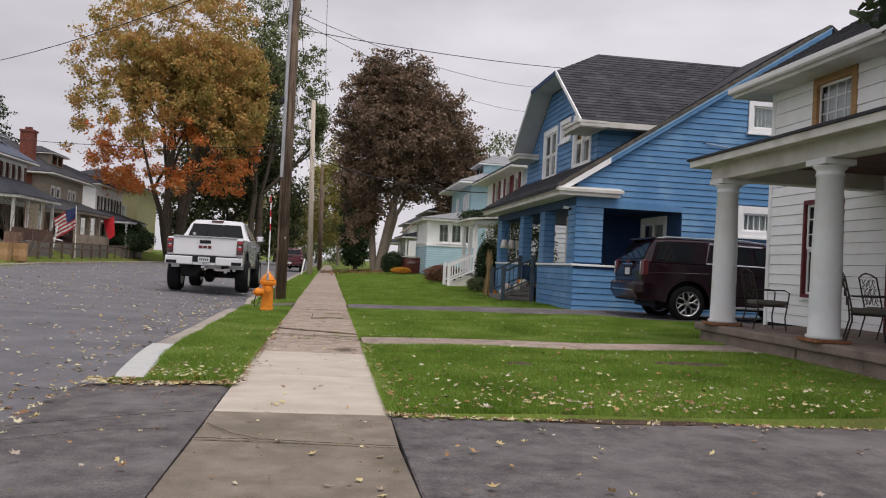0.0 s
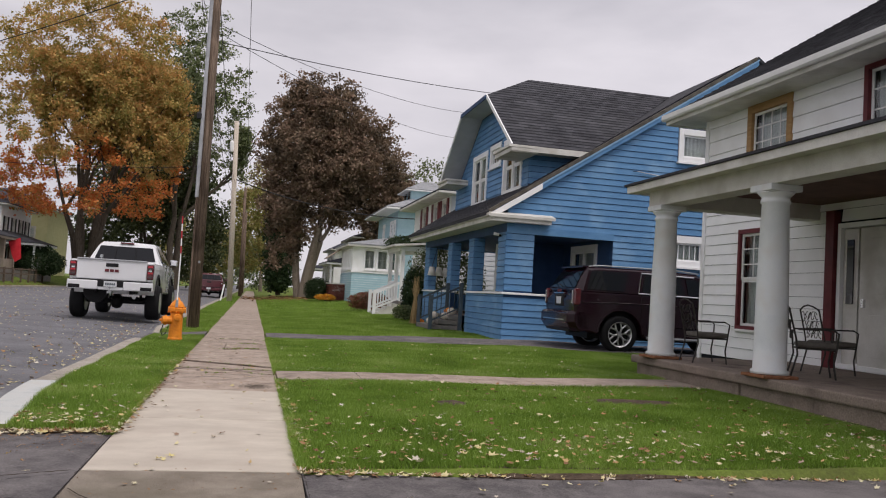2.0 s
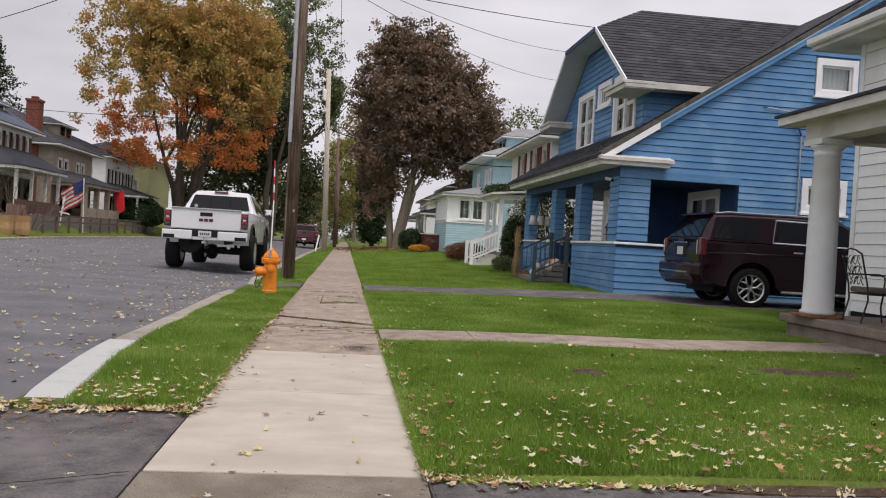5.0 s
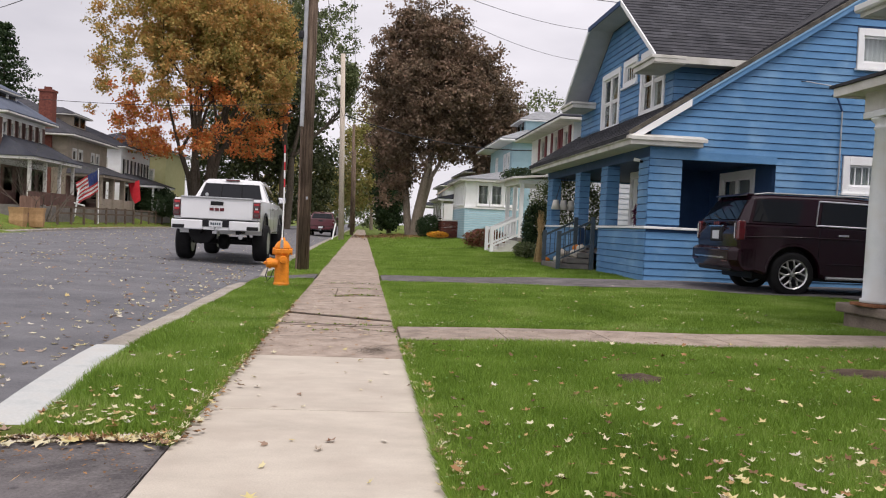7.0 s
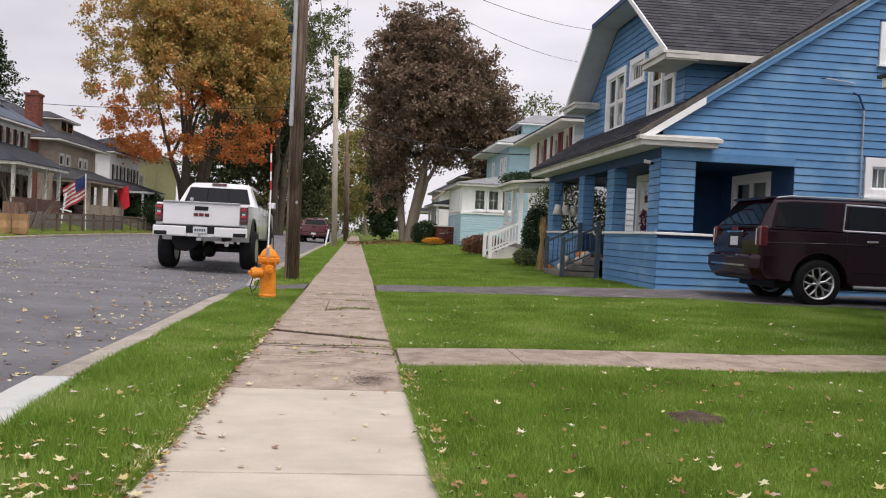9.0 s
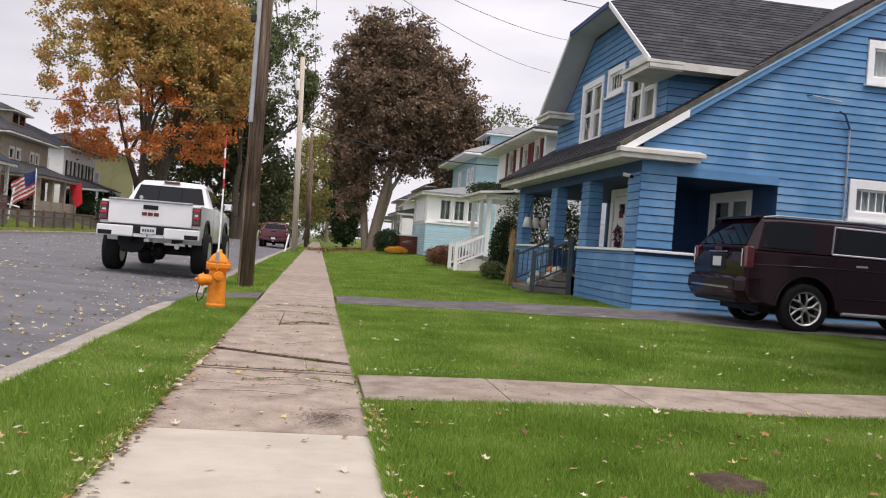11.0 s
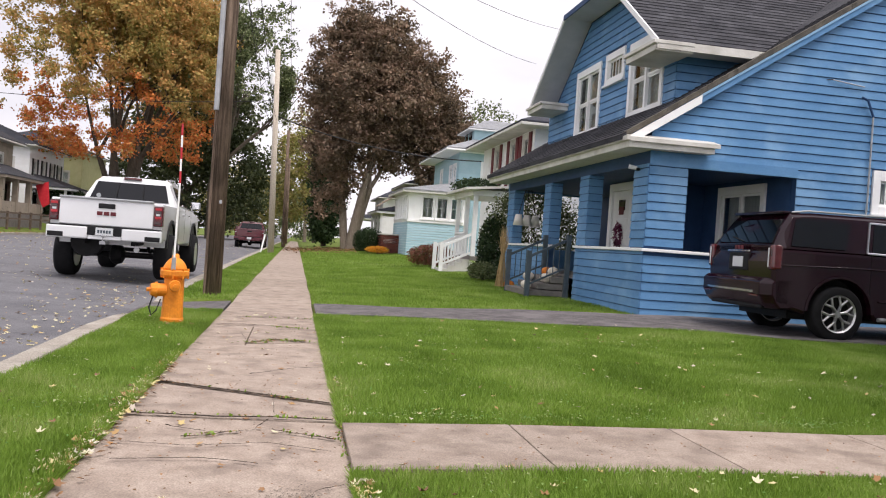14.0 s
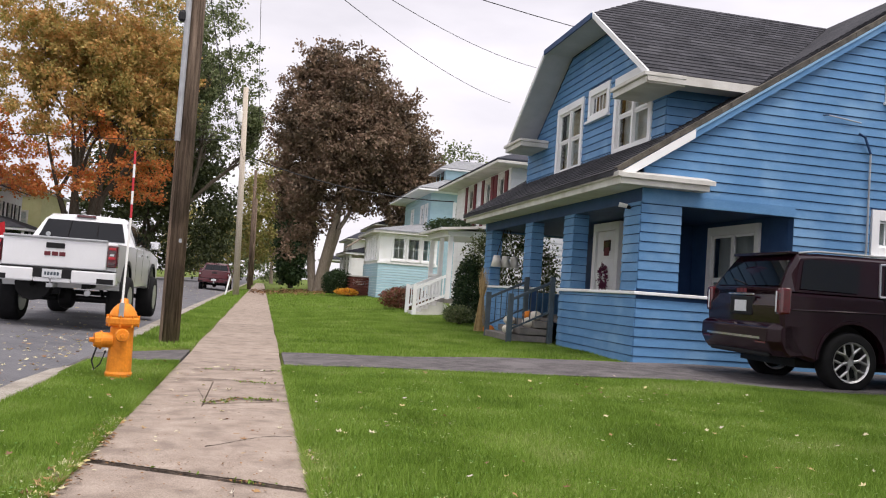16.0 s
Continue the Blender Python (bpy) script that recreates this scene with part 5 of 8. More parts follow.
# pale blue house with the glazed porch room
LB, X, z1 = plain_house("pale_blue_house", "pale blue clapboard house with grey roof", 8.55, 50.5, 8, 9, -1, 0.45, 6.3, "lightblue", M["shingle_grey"], 2.0, 0.9,
                        [(-3.4, -2.5, 3.6, 5.2), (-2.2, -1.3, 3.6, 5.2), (0.8, 1.7, 3.6, 5.2)], [(1.2, 2.2, 3.6, 5.3)], dormer=(-1.8, 1.3, 1.35, 0.7), trimm="white")
SP = thing("sun_room", (5.65, 48, 0.45), label="one storey glazed room, white above and pale blue siding below", category="house")
sw = [(0.62, 1.32, 1.9, 3.1), (1.36, 2.06, 1.9, 3.1), (2.1, 2.8, 1.9, 3.1)]
bm = bmesh.new()
opened(bm, "y", 0, 0.15, 0, 2.9, -0.5, 3.3, sw)
opened(bm, "x", 0, 0.15, 0.15, 6, -0.5, 3.3, [(0.6 + k, 1.4 + k, 1.9, 3.1) for k in (0, 1, 2, 3, 4)])
box(bm, 0.15, 2.9, 5.85, 6, -0.5, 3.3)
part("wall", bm, M["white"], SP)
boards(SP, "siding_board", M["lightblue"], "y", 0, -1, 0, 2.9, 0.0, 1.72, 0.13)
boards(SP, "siding_board", M["lightblue"], "x", 0, -1, 0, 6, 0.0, 1.72, 0.13)
b("band", (-0.06, 2.95, -0.07, -0.001, 1.72, 1.82), M["white"], SP)
for q in sw:
    window(SP, "y", 0, -1, *q, M["white"], M["white"], 0.06, 1, (2, 2), 0, False)
for k in (0, 1, 2, 3, 4):
    window(SP, "x", 0, -1, 0.6 + k, 1.4 + k, 1.9, 3.1, M["white"], M["white"], 0.06, 1, (2, 2), 0, False)
roof_sheet("roof", [[(-0.4, -0.4, 3.36), (3.0, -0.4, 3.36), (3.0, 2.6, 4.0), (2.4, 2.6, 4.0)], [(-0.4, -0.4, 3.36), (-0.4, 6.4, 3.36), (2.4, 3.6, 4.0), (2.4, 2.6, 4.0)]], M["shingle_grey"], SP, thick=0.06)
b("eave_board", (-0.38, 3.0, -0.38, 6.4, 3.2, 3.31), M["trim"], SP)
aw = thing("awning", (5.1, 53.8, 3.3), label="small tan fabric window awning", category="awning")
part("awning", prism(bmesh.new(), [(0.55, 0.55), (-0.5, -0.2), (-0.5, -0.28), (0.55, 0.45)], "y", -0.9, 0.9), M["tan"], aw)
bs = thing("brick_stoop", (4.9, 51.0, 0.45), label="red brick stoop wall", category="stoop")
bm = bmesh.new()
for r_ in range(14):
    for k in range(6):
        box(bm, -0.3 + 0.21 * k + (0.1 if r_ % 2 else 0), -0.1 + 0.21 * k + (0.1 if r_ % 2 else 0), 0, 1.5, -0.1 + 0.078 * r_, -0.03 + 0.078 * r_)
part("brick_wall", bm, M["brick"], bs, kind="stuff")
b("cap", (-0.34, 1.1, -0.04, 1.54, 1.0, 1.06), M["trim"], bs)
BR, X, z1 = plain_house("brown_house", "dark brown shingled house with porch", 8.2, 66, 8, 9, -1, 0.5, 5.4, "brown", M["shingle_far"], 1.8, 0.6, [(-3, -2, 2.9, 4.3), (-1, 0, 2.9, 4.3)], [], pitch=0.3)
porch(BR, X, -3.6, 3.6, 2.2, 0.5, 2.6, M["shingle_far"], 4)
FW, X, z1 = plain_house("far_white_house", "distant white house with a front porch", 8.0, 84, 8, 9, -1, 0.5, 5.2, "white", M["shingle_far"], 2.4, 0.5, [(-2, -1, 2.9, 4.3), (1, 2, 2.9, 4.3)], [], pitch=0.3)
porch(FW, X, -3.6, 3.6, 2.2, 0.4, 2.5, M["shingle_far"], 4)

# across the street
H1, X, z1 = plain_house("white_house_across", "white two storey house with a blue-grey hipped roof", -19, 48.6, 6.1, 11, 1, 0.8, 6.1, "white", M["slate"], 2.4, 0.6,
                        [(-2.9 + 0.95 * k, -2.2 + 0.95 * k, 3.3, 4.95) for k in range(6)], [(-4.5, -3.4, 0.9, 2.4)], dormer=(-0.3, 1.5, 1.3, 0.8), shut="brown", lower="brown")
porch(H1, X, -3.2, 3.6, 1.7, 0.4, 2.8, M["shingle_far"], 4, "trim", 1.1, "brown")
H2, X, z1 = plain_house("tan_house_across", "tan two storey house with dark roof and brick chimney", -19.4, 59.5, 8.6, 10, 1, 0.8, 6.0, "tan", M["shingle"], 2.7, 0.7,
                        [(-3.2, -2.3, 2.9, 4.4), (-2.0, -1.1, 2.9, 4.4), (0.6, 1.4, 2.9, 4.4), (1.7, 2.5, 2.9, 4.4)], [(-2.3, -1.2, 2.9, 4.5), (-2.0, -1.2, 0.9, 1.9)], dormer=(0.6, 1.5, 1.7, 0.6), chimney=(1.3, -4.15, 8.0), lower="brown")
porch(H2, X, -3.9, 4.2, 2.2, 0.35, 2.5, M["shingle"], 4, "tan", 0.9, "tan", 0.16)
H3, X, z1 = plain_house("white_house_far_across", "white two storey house with dark shutters", -19.6, 72.5, 9, 10, 1, 0.8, 6.4, "white", M["shingle_far"], 2.0, 0.5,
                        [(-3.6, -2.8, 3.0, 4.6), (-1.4, -0.6, 3.0, 4.6), (0.8, 1.6, 3.0, 4.6), (2.8, 3.6, 3.0, 4.6)], [(-2, -1, 3.0, 4.6)], shut="blackp")
porch(H3, X, -3.9, 2.0, 2.6, 0.3, 2.4, M["shingle"], 4, "white", 0.9, True)
H4, X, z1 = plain_house("yellow_house_far", "pale yellow house behind the maple", -19.2, 86, 9, 10, 1, 0.8, 7.2, "yellow", M["shingle_far"], 2.0, 0.4, [], [(-2, -1, 3.0, 4.6)], pitch=0.3)


# ---- vehicles ----
def wheel(parent, x, y, z, r, w, side, spokes=6, rimr=0.62):
    wh = new("wheel")
    wh.parent = parent
    a, c = y - w / 2, y + w / 2
    out = c if side > 0 else a
    part("tyre", lathe(bmesh.new(), [(r * rimr, a + 0.02), (r * 0.9, a), (r * 0.985, a + w * 0.12), (r, a + w * 0.3), (r, c - w * 0.3), (r * 0.985, c - w * 0.12), (r * 0.9, c), (r * rimr, c - 0.02)], (x, z), 40, "y", False), M["tyre"], wh, smooth=True)
    bm = bmesh.new()
    lathe(bm, [(r * rimr, a + 0.015), (r * rimr * 1.03, out if side < 0 else a + 0.02), (r * rimr * 0.94, a + 0.02), (r * rimr * 0.94, c - 0.02), (r * rimr * 1.03, c - 0.02), (r * rimr, c - 0.015)], (x, z), 40, "y", False)
    o = out - side * 0.03
    for k in range(spokes):
        for da in (-0.13, 0.13):
            t = 2 * math.pi * k / spokes + 0.2
            p = (x + math.cos(t) * r * 0.12, o - side * 0.01, z + math.sin(t) * r * 0.12)
            m_ = (x + math.cos(t) * r * rimr * 0.48, o, z + math.sin(t) * r * rimr * 0.48)
            e_ = (x + math.cos(t + da * 2.2) * r * rimr * 0.97, o, z + math.sin(t + da * 2.2) * r * rimr * 0.97)
            rod(bm, p, m_, r * 0.062, r * 0.055, 6), rod(bm, m_, e_, r * 0.05, r * 0.042, 6)
    rod(bm, (x, o - side * 0.05, z), (x, o + side * 0.005, z), r * 0.15, r * 0.12, 16)
    part("rim", bm, M["alloy"], wh)
    part("brake_disc", rod(bmesh.new(), (x, o - side * 0.12, z), (x, o - side * 0.10, z), r * rimr * 0.92, n=24), M["blackp"], wh)
    return wh


def arch(x, z, r, n=12):
    return [(x + r * math.cos(math.pi * (1 - i / n)), z + r * math.sin(math.pi * (1 - i / n))) for i in range(n + 1)]


def mid_loft(bm, secs):
    """Rings of equal count along the body, joined."""
    rings = [[bm.verts.new(p) for p in s] for s in secs]
    n = len(rings[0])
    fs = []
    for a, c in zip(rings, rings[1:]):
        for i in range(n):
            fs.append(bm.faces.new((a[i], a[(i + 1) % n], c[(i + 1) % n], c[i])))
    fs += [bm.faces.new(rings[0][::-1]), bm.faces.new(rings[-1])]
    bmesh.ops.recalc_face_normals(bm, faces=fs)
    return bm


def letters(text, size, loc, rot, material, parent, depth=0.006):
    cu = bpy.data.curves.new("badge", "FONT")
    cu.body, cu.size, cu.extrude, cu.align_x, cu.align_y = text, size, depth, "CENTER", "CENTER"
    cu.materials.append(material)
    ob = new("badge", cu)
    ob.location, ob.rotation_euler, ob.parent = loc, [radians(v) for v in rot], parent
    return ob


def bar_badge(parent, x, y0, z, w, h, axis):
    """Plain raised bars in place of a maker's mark."""
    bm = bmesh.new()
    for k in range(3):
        a, c = y0 + (k - 1.5) * w / 3 + 0.01, y0 + (k - 0.5) * w / 3 - 0.01
        if axis == "x":
            box(bm, x - 0.008, x, a, c, z - h / 2, z + h / 2)
        else:
            box(bm, a, c, x - 0.008, x, z - h / 2, z + h / 2)
    return part("badge", bm, M["redframe"], parent, bevel=0.003)


def suv(loc, rz):
    """Length along +x from the rear bumper at 0."""
    v = thing("suv", loc, rz, "large dark maroon SUV parked on the driveway", "car")
    L, W = 5.25, 1.0
    ra, fa = 1.14, 4.1
    prof = [(0.10, 0.62), (0.10, 0.5), (0.62, 0.36)] + arch(ra, 0.42, 0.5) + [(1.7, 0.33), (3.55, 0.33)] + arch(fa, 0.42, 0.5) + [(4.7, 0.4), (5.15, 0.42), (L, 0.6), (L - 0.03, 1.08), (4.9, 1.2), (3.75, 1.30), (0.14, 1.30), (0.06, 1.1)]
    part("body", prism(bmesh.new(), prof, "y", -W, W), M["maroon"], v, bevel=0.05)
    # rear bumper
    bm = bmesh.new()
    mid_loft(bm, [[(x, s * yy, z) for x, z in ((0.0, 0.5), (-0.06, 0.62), (-0.06, 0.8), (0.02, 0.86), (0.3, 0.86), (0.3, 0.45), (0.08, 0.42))] if abs(s) < 0.95 else [(x + 0.14, s * yy, z) for x, z in ((0.0, 0.5), (-0.06, 0.62), (-0.06, 0.8), (0.02, 0.86), (0.3, 0.86), (0.3, 0.45), (0.08, 0.42))] for s, yy in ((-1, 1.0), (-0.9, 1.0), (-0.45, 1.0), (0.45, 1.0), (0.9, 1.0), (1, 1.0))])
    part("bumper", bm, M["maroon"], v, bevel=0.02)
    b("bumper_strip", (-0.065, 0.0, -0.72, 0.72, 0.64, 0.67), M["chrome"], v)
    b("bumper_valance", (0.04, 0.3, -0.8, 0.8, 0.40, 0.5), M["blackp"], v, bevel=0.03)
    # cabin
    bm = bmesh.new()
    def ring(x, zb, zt, wt, wb=0.985):
        return [(x, -wb, zb), (x, -wt - 0.02, zt - 0.07), (x, -wt + 0.06, zt - 0.01), (x, 0, zt + 0.02), (x, wt - 0.06, zt - 0.01), (x, wt + 0.02, zt - 0.07), (x, wb, zb)]
    mid_loft(bm, [ring(0.12, 1.30, 1.34, 0.93), ring(0.26, 1.30, 1.62, 0.86), ring(0.42, 1.30, 1.84, 0.80), ring(0.75, 1.30, 1.87, 0.79), ring(2.2, 1.30, 1.88, 0.79), ring(3.0, 1.30, 1.84, 0.78), ring(3.35, 1.29, 1.70, 0.80), ring(4.0, 1.28, 1.32, 0.9)])
    part("cabin", bm, M["maroon"], v, bevel=0.012)
    # rear window, side windows as thin glass laid proud
    def side_glass(pts, s, name="side_window"):
        bm = bmesh.new()
        wy = lambda z: 0.992 - (z - 1.30) * (0.185 / 0.5)
        vs = [bm.verts.new((x, s * (wy(z) + 0.012), z)) for x, z in pts]
        ws = [bm.verts.new((x, s * (wy(z) - 0.03), z)) for x, z in pts]
        fs = [bm.faces.new(vs), bm.faces.new(ws[::-1])]
        for i in range(len(pts)):
            j = (i + 1) % len(pts)
            fs.append(bm.faces.new((vs[i], ws[i], ws[j], vs[j])))
        bmesh.ops.recalc_face_normals(bm, faces=fs)
        return part(name, bm, M["carglass"], v)
    for s in (-1, 1):
        side_glass([(0.34, 1.35), (1.20, 1.34), (1.34, 1.75), (0.56, 1.77), (0.46, 1.73)], s)
        side_glass([(1.62, 1.34), (2.62, 1.33), (2.58, 1.72), (1.72, 1.75)], s)
        side_glass([(2.72, 1.33), (3.62, 1.31), (3.24, 1.58), (2.95, 1.70), (2.70, 1.71)], s)
        bm = bmesh.new()
        for p, q in (((1.53, 1.31), (1.65, 1.77)), ((1.53, 1.315), (3.7, 1.295)), ((1.65, 1.77), (2.9, 1.745))):
            rod(bm, (p[0], s * (1.0 - (p[1] - 1.3) * 0.37), p[1]), (q[0], s * (1.0 - (q[1] - 1.3) * 0.37 + 0.006), q[1]), 0.018, n=6)
        part("window_trim", bm, M["chrome"], v)
        tl = bmesh.new()
        box(tl, 0.045, 0.22, *sorted((s * 0.88, s * 1.008)), 0.98, 1.35)
        part("tail_light", tl, M["lamp_red"], v, bevel=0.04)
        part("tail_lens", bx(0.038, 0.12, *sorted((s * 0.935, s * 0.985)), 1.18, 1.28), M["lamp_dark"], v, bevel=0.01)
        part("roof_rail", tube(bmesh.new(), [(0.45, s * 0.74, 1.85), (0.7, s * 0.74, 1.885), (2.5, s * 0.74, 1.89), (3.05, s * 0.74, 1.84)], 0.016), M["galv"], v)
        for hx in (1.95, 2.95):
            b("door_handle", (hx, hx + 0.2, *sorted((s * 1.0, s * 1.03)), 1.13, 1.17), M["chrome"], v, bevel=0.008)
        for dx in (1.60, 2.68):
            b("door_seam", (dx, dx + 0.008, *sorted((s * 0.99, s * 1.0025)), 0.62 if dx < 2 else 0.45, 1.3), M["blackp"], v)
        part("running_board", rod(bmesh.new(), (1.75, s * 1.02, 0.36), (3.5, s * 1.02, 0.36), 0.03, n=8), M["galv"], v)
        mir = bmesh.new()
        box(mir, 3.3, 3.45, *sorted((s * 1.02, s * 1.25)), 1.32, 1.52)
        part("mirror", mir, M["maroon"], v, bevel=0.03)
    bm = bmesh.new()
    q = [(0.142, -0.82, 1.38), (0.142, 0.82, 1.38), (0.345, 0.72, 1.74), (0.345, -0.72, 1.74)]
    vs = [bm.verts.new((x - 0.022, y, z)) for x, y, z in q]
    ws = [bm.verts.new((x + 0.05, y, z)) for x, y, z in q]
    fs = [bm.faces.new(vs), bm.faces.new(ws[::-1])] + [bm.faces.new((vs[i], ws[i], ws[(i + 1) % 4], vs[(i + 1) % 4])) for i in range(4)]
    bmesh.ops.recalc_face_normals(bm, faces=fs)
    part("rear_window", bm, M["carglass"], v)
    b("tailgate_chrome", (0.045, 0.07, -0.34, 0.34, 1.235, 1.262), M["chrome"], v, bevel=0.006)
    part("wiper", rod(bmesh.new(), (0.115, 0.0, 1.40), (0.17, 0.42, 1.47), 0.010, n=6), M["blackp"], v)
    for s in (-1, 1):
        b("reflector", (-0.068, -0.058, *sorted((s * 0.62, s * 0.86)), 0.585, 0.61), M["lamp_red"], v, bevel=0.004)
        b("lamp_bar", (0.035, 0.044, *sorted((s * 0.895, s * 0.925)), 1.02, 1.30), M["plate"], v, bevel=0.004)
        bm = bmesh.new()
        prism(bm, arch(ra, 0.42, 0.50) + arch(ra, 0.42, 0.545)[::-1], "y", *sorted((s * 0.99, s * 1.012)))
        part("arch_lip", bm, M["maroon"], v, bevel=0.006)
        bm = bmesh.new()
        prism(bm, arch(fa, 0.42, 0.50) + arch(fa, 0.42, 0.545)[::-1], "y", *sorted((s * 0.99, s * 1.012)))
        part("arch_lip", bm, M["maroon"], v, bevel=0.006)
        bm = bmesh.new()
        tube(bm, [(0.22, s * 1.0, 1.06), (1.4, s * 1.006, 1.085), (3.2, s * 1.006, 1.08), (4.8, s * 1.0, 1.03)], 0.014, 6)
        part("shoulder_crease", bm, M["maroon"], v, smooth=True)
        tube_ = tube(bmesh.new(), [(1.75, s * 1.0, 0.62), (3.5, s * 1.0, 0.62)], 0.018, 6)
        part("door_moulding", tube_, M["maroon"], v)
    b("spoiler", (0.31, 0.6, -0.72, 0.72, 1.825, 1.868), M["maroon"], v, bevel=0.015)
    b("plate_recess", (0.055, 0.12, -0.30, 0.30, 0.95, 1.22), M["blackp"], v, bevel=0.02)
    b("number_plate", (0.045, 0.054, -0.155, 0.155, 1.0, 1.16), M["plate"], v)
    bar_badge(v, 0.06, 0.0, 1.30, 0.28, 0.06, "x")
    for x in (ra, fa):
        for s in (-1, 1):
            wheel(v, x, s * 0.87, 0.405, 0.405, 0.27, s, 6, 0.66)
    part("underbody", bx(0.5, 4.8, -0.7, 0.7, 0.28, 0.45), M["blackp"], v)
    for x in (ra, fa):
        part("arch_liner", bx(x - 0.56, x + 0.56, -0.72, 0.72, 0.452, 0.97), M["blackp"], v)
    return v


suv((6.90, 18.50, 0.10), -2.0)


def pickup(name, label, loc, rz, paint, lift=0.0, detail=True):
    """Length along +y from the rear bumper at 0."""
    v = thing(name, loc, rz, label, "truck")
    v.scale = (0.985, 1, 1)
    L, W, ra, fa = 5.8, 1.0, 1.25, 4.85
    z = lift
    R = 0.455 if lift else 0.40
    prof = [(0.12, 0.62 + z), (0.7, 0.60 + z)] + arch(ra, 0.50 + z * 0.7, 0.52) + [(1.9, 0.50 + z), (4.2, 0.50 + z)] + arch(fa, 0.50 + z * 0.7, 0.52) + [(5.5, 0.55 + z), (L, 0.62 + z), (L, 1.15 + z), (4.4, 1.28 + z), (0.10, 1.28 + z), (0.10, 0.8 + z)]
    bm = prism(bmesh.new(), prof, "x", -W, W)
    part("body", bm, paint, v, bevel=0.035)
    part("bed_recess", bx(-0.8, 0.8, 0.24, 2.0, 1.2 + z, 1.2835 + z), M["blackp"], v)
    b("tailgate", (-0.84, 0.84, 0.045, 0.11, 0.80 + z, 1.30 + z), paint, v, "white tailgate" if lift else "", 0.02)
    b("tailgate_cap", (-0.84, 0.84, 0.03, 0.12, 1.275 + z, 1.315 + z), paint, v, bevel=0.012)
    b("tailgate_handle", (-0.15, 0.15, 0.025, 0.05, 1.13 + z, 1.22 + z), M["blackp"], v, bevel=0.01)
    bm = bmesh.new()
    for k in range(3):
        box(bm, -0.17 + 0.12 * k, -0.07 + 0.12 * k, 0.03, 0.045, 1.0 + z, 1.07 + z)
    part("badge", bm, M["redframe"], v, bevel=0.006)
    for s in (-1, 1):
        part("tail_light", bx(*sorted((s * 0.845, s * 1.012)), 0.05, 0.22, 0.86 + z, 1.24 + z), M["lamp_red"], v, bevel=0.02)
        for a in (0.965, 1.06):
            b("tail_lens", (*sorted((s * 0.89, s * 0.96)), 0.042, 0.052, a + z, a + 0.06 + z), M["plate"] if a > 1 else M["redframe"], v)
    for x0, x1 in ((-1.03, -0.30), (0.30, 1.03)):
        b("bumper_end", (x0, x1, -0.05, 0.2, 0.55 + z, 0.78 + z), paint, v, bevel=0.03)
    b("bumper_middle", (-0.298, 0.298, -0.03, 0.2, 0.55 + z, 0.67 + z), paint, v, bevel=0.015)
    b("bumper_step", (-1.0, 1.0, -0.03, 0.2, 0.782 + z, 0.80 + z), M["blackp"], v)
    b("number_plate", (-0.155, 0.155, -0.056, -0.047, 0.63 + z, 0.77 + z), M["plate"], v)
    for s in (-1, 1):
        b("bumper_corner", (*sorted((s * 0.72, s * 1.0)), -0.055, 0.0, 0.57 + z, 0.66 + z), M["blackp"], v, bevel=0.01)
    bm = bmesh.new()
    def ring(y, zb, zt, wt, wb=0.97):
        return [(-wb, y, zb), (-wt - 0.02, y, zt - 0.07), (-wt + 0.06, y, zt - 0.01), (0, y, zt + 0.015), (wt - 0.06, y, zt - 0.01), (wt + 0.02, y, zt - 0.07), (wb, y, zb)]
    mid_loft(bm, [ring(2.05, 1.28 + z, 1.32 + z, 0.9), ring(2.32, 1.28 + z, 1.80 + z, 0.74), ring(2.55, 1.28 + z, 1.86 + z, 0.74), ring(3.4, 1.28 + z, 1.87 + z, 0.75), ring(3.8, 1.27 + z, 1.80 + z, 0.75), ring(4.55, 1.22 + z, 1.27 + z, 0.9)])
    part("cab", bm, paint, v, bevel=0.012)
    bm = bmesh.new()
    q = [(-0.80, 2.075, 1.36 + z), (0.80, 2.075, 1.36 + z), (0.69, 2.275, 1.73 + z), (-0.69, 2.275, 1.73 + z)]
    vs = [bm.verts.new((x, y - 0.02, zz)) for x, y, zz in q]
    ws = [bm.verts.new((x, y + 0.08, zz)) for x, y, zz in q]
    fs = [bm.faces.new(vs), bm.faces.new(ws[::-1])] + [bm.faces.new((vs[i], ws[i], ws[(i + 1) % 4], vs[(i + 1) % 4])) for i in range(4)]
    bmesh.ops.recalc_face_normals(bm, faces=fs)
    part("rear_window", bm, M["carglass"], v)
    for dx in (-0.27, 0.27):
        bm = bmesh.new()
        rod(bm, (dx, 2.05, 1.375 + z), (dx * 0.93, 2.245, 1.715 + z), 0.012, n=6)
        part("window_bar", bm, M["blackp"], v)
    if lift:
        part("window_sticker", rod(bmesh.new(), (-0.62, 2.065, 1.43 + z), (-0.62, 2.05, 1.425 + z), 0.045, n=14), M["plate"], v, "round white sticker")
        b("tailgate_spoiler", (-0.84, 0.84, 0.012, 0.06, 1.285 + z, 1.325 + z), M["galv"], v, "grey tailgate top moulding", 0.012)
        b("bumper_trim", (-0.98, 0.98, -0.035, 0.06, 0.765 + z, 0.80 + z), M["blackp"], v, bevel=0.01)
        b("plate_surround", (-0.31, 0.31, -0.045, 0.0, 0.625 + z, 0.79 + z), M["blackp"], v, bevel=0.012)
        bm = bmesh.new()
        for q in range(5):
            box(bm, -0.12 + 0.05 * q, -0.085 + 0.05 * q, -0.060, -0.0565, 0.67 + z, 0.725 + z)
        part("plate_writing", bm, M["greyrail"], v, kind="stuff")
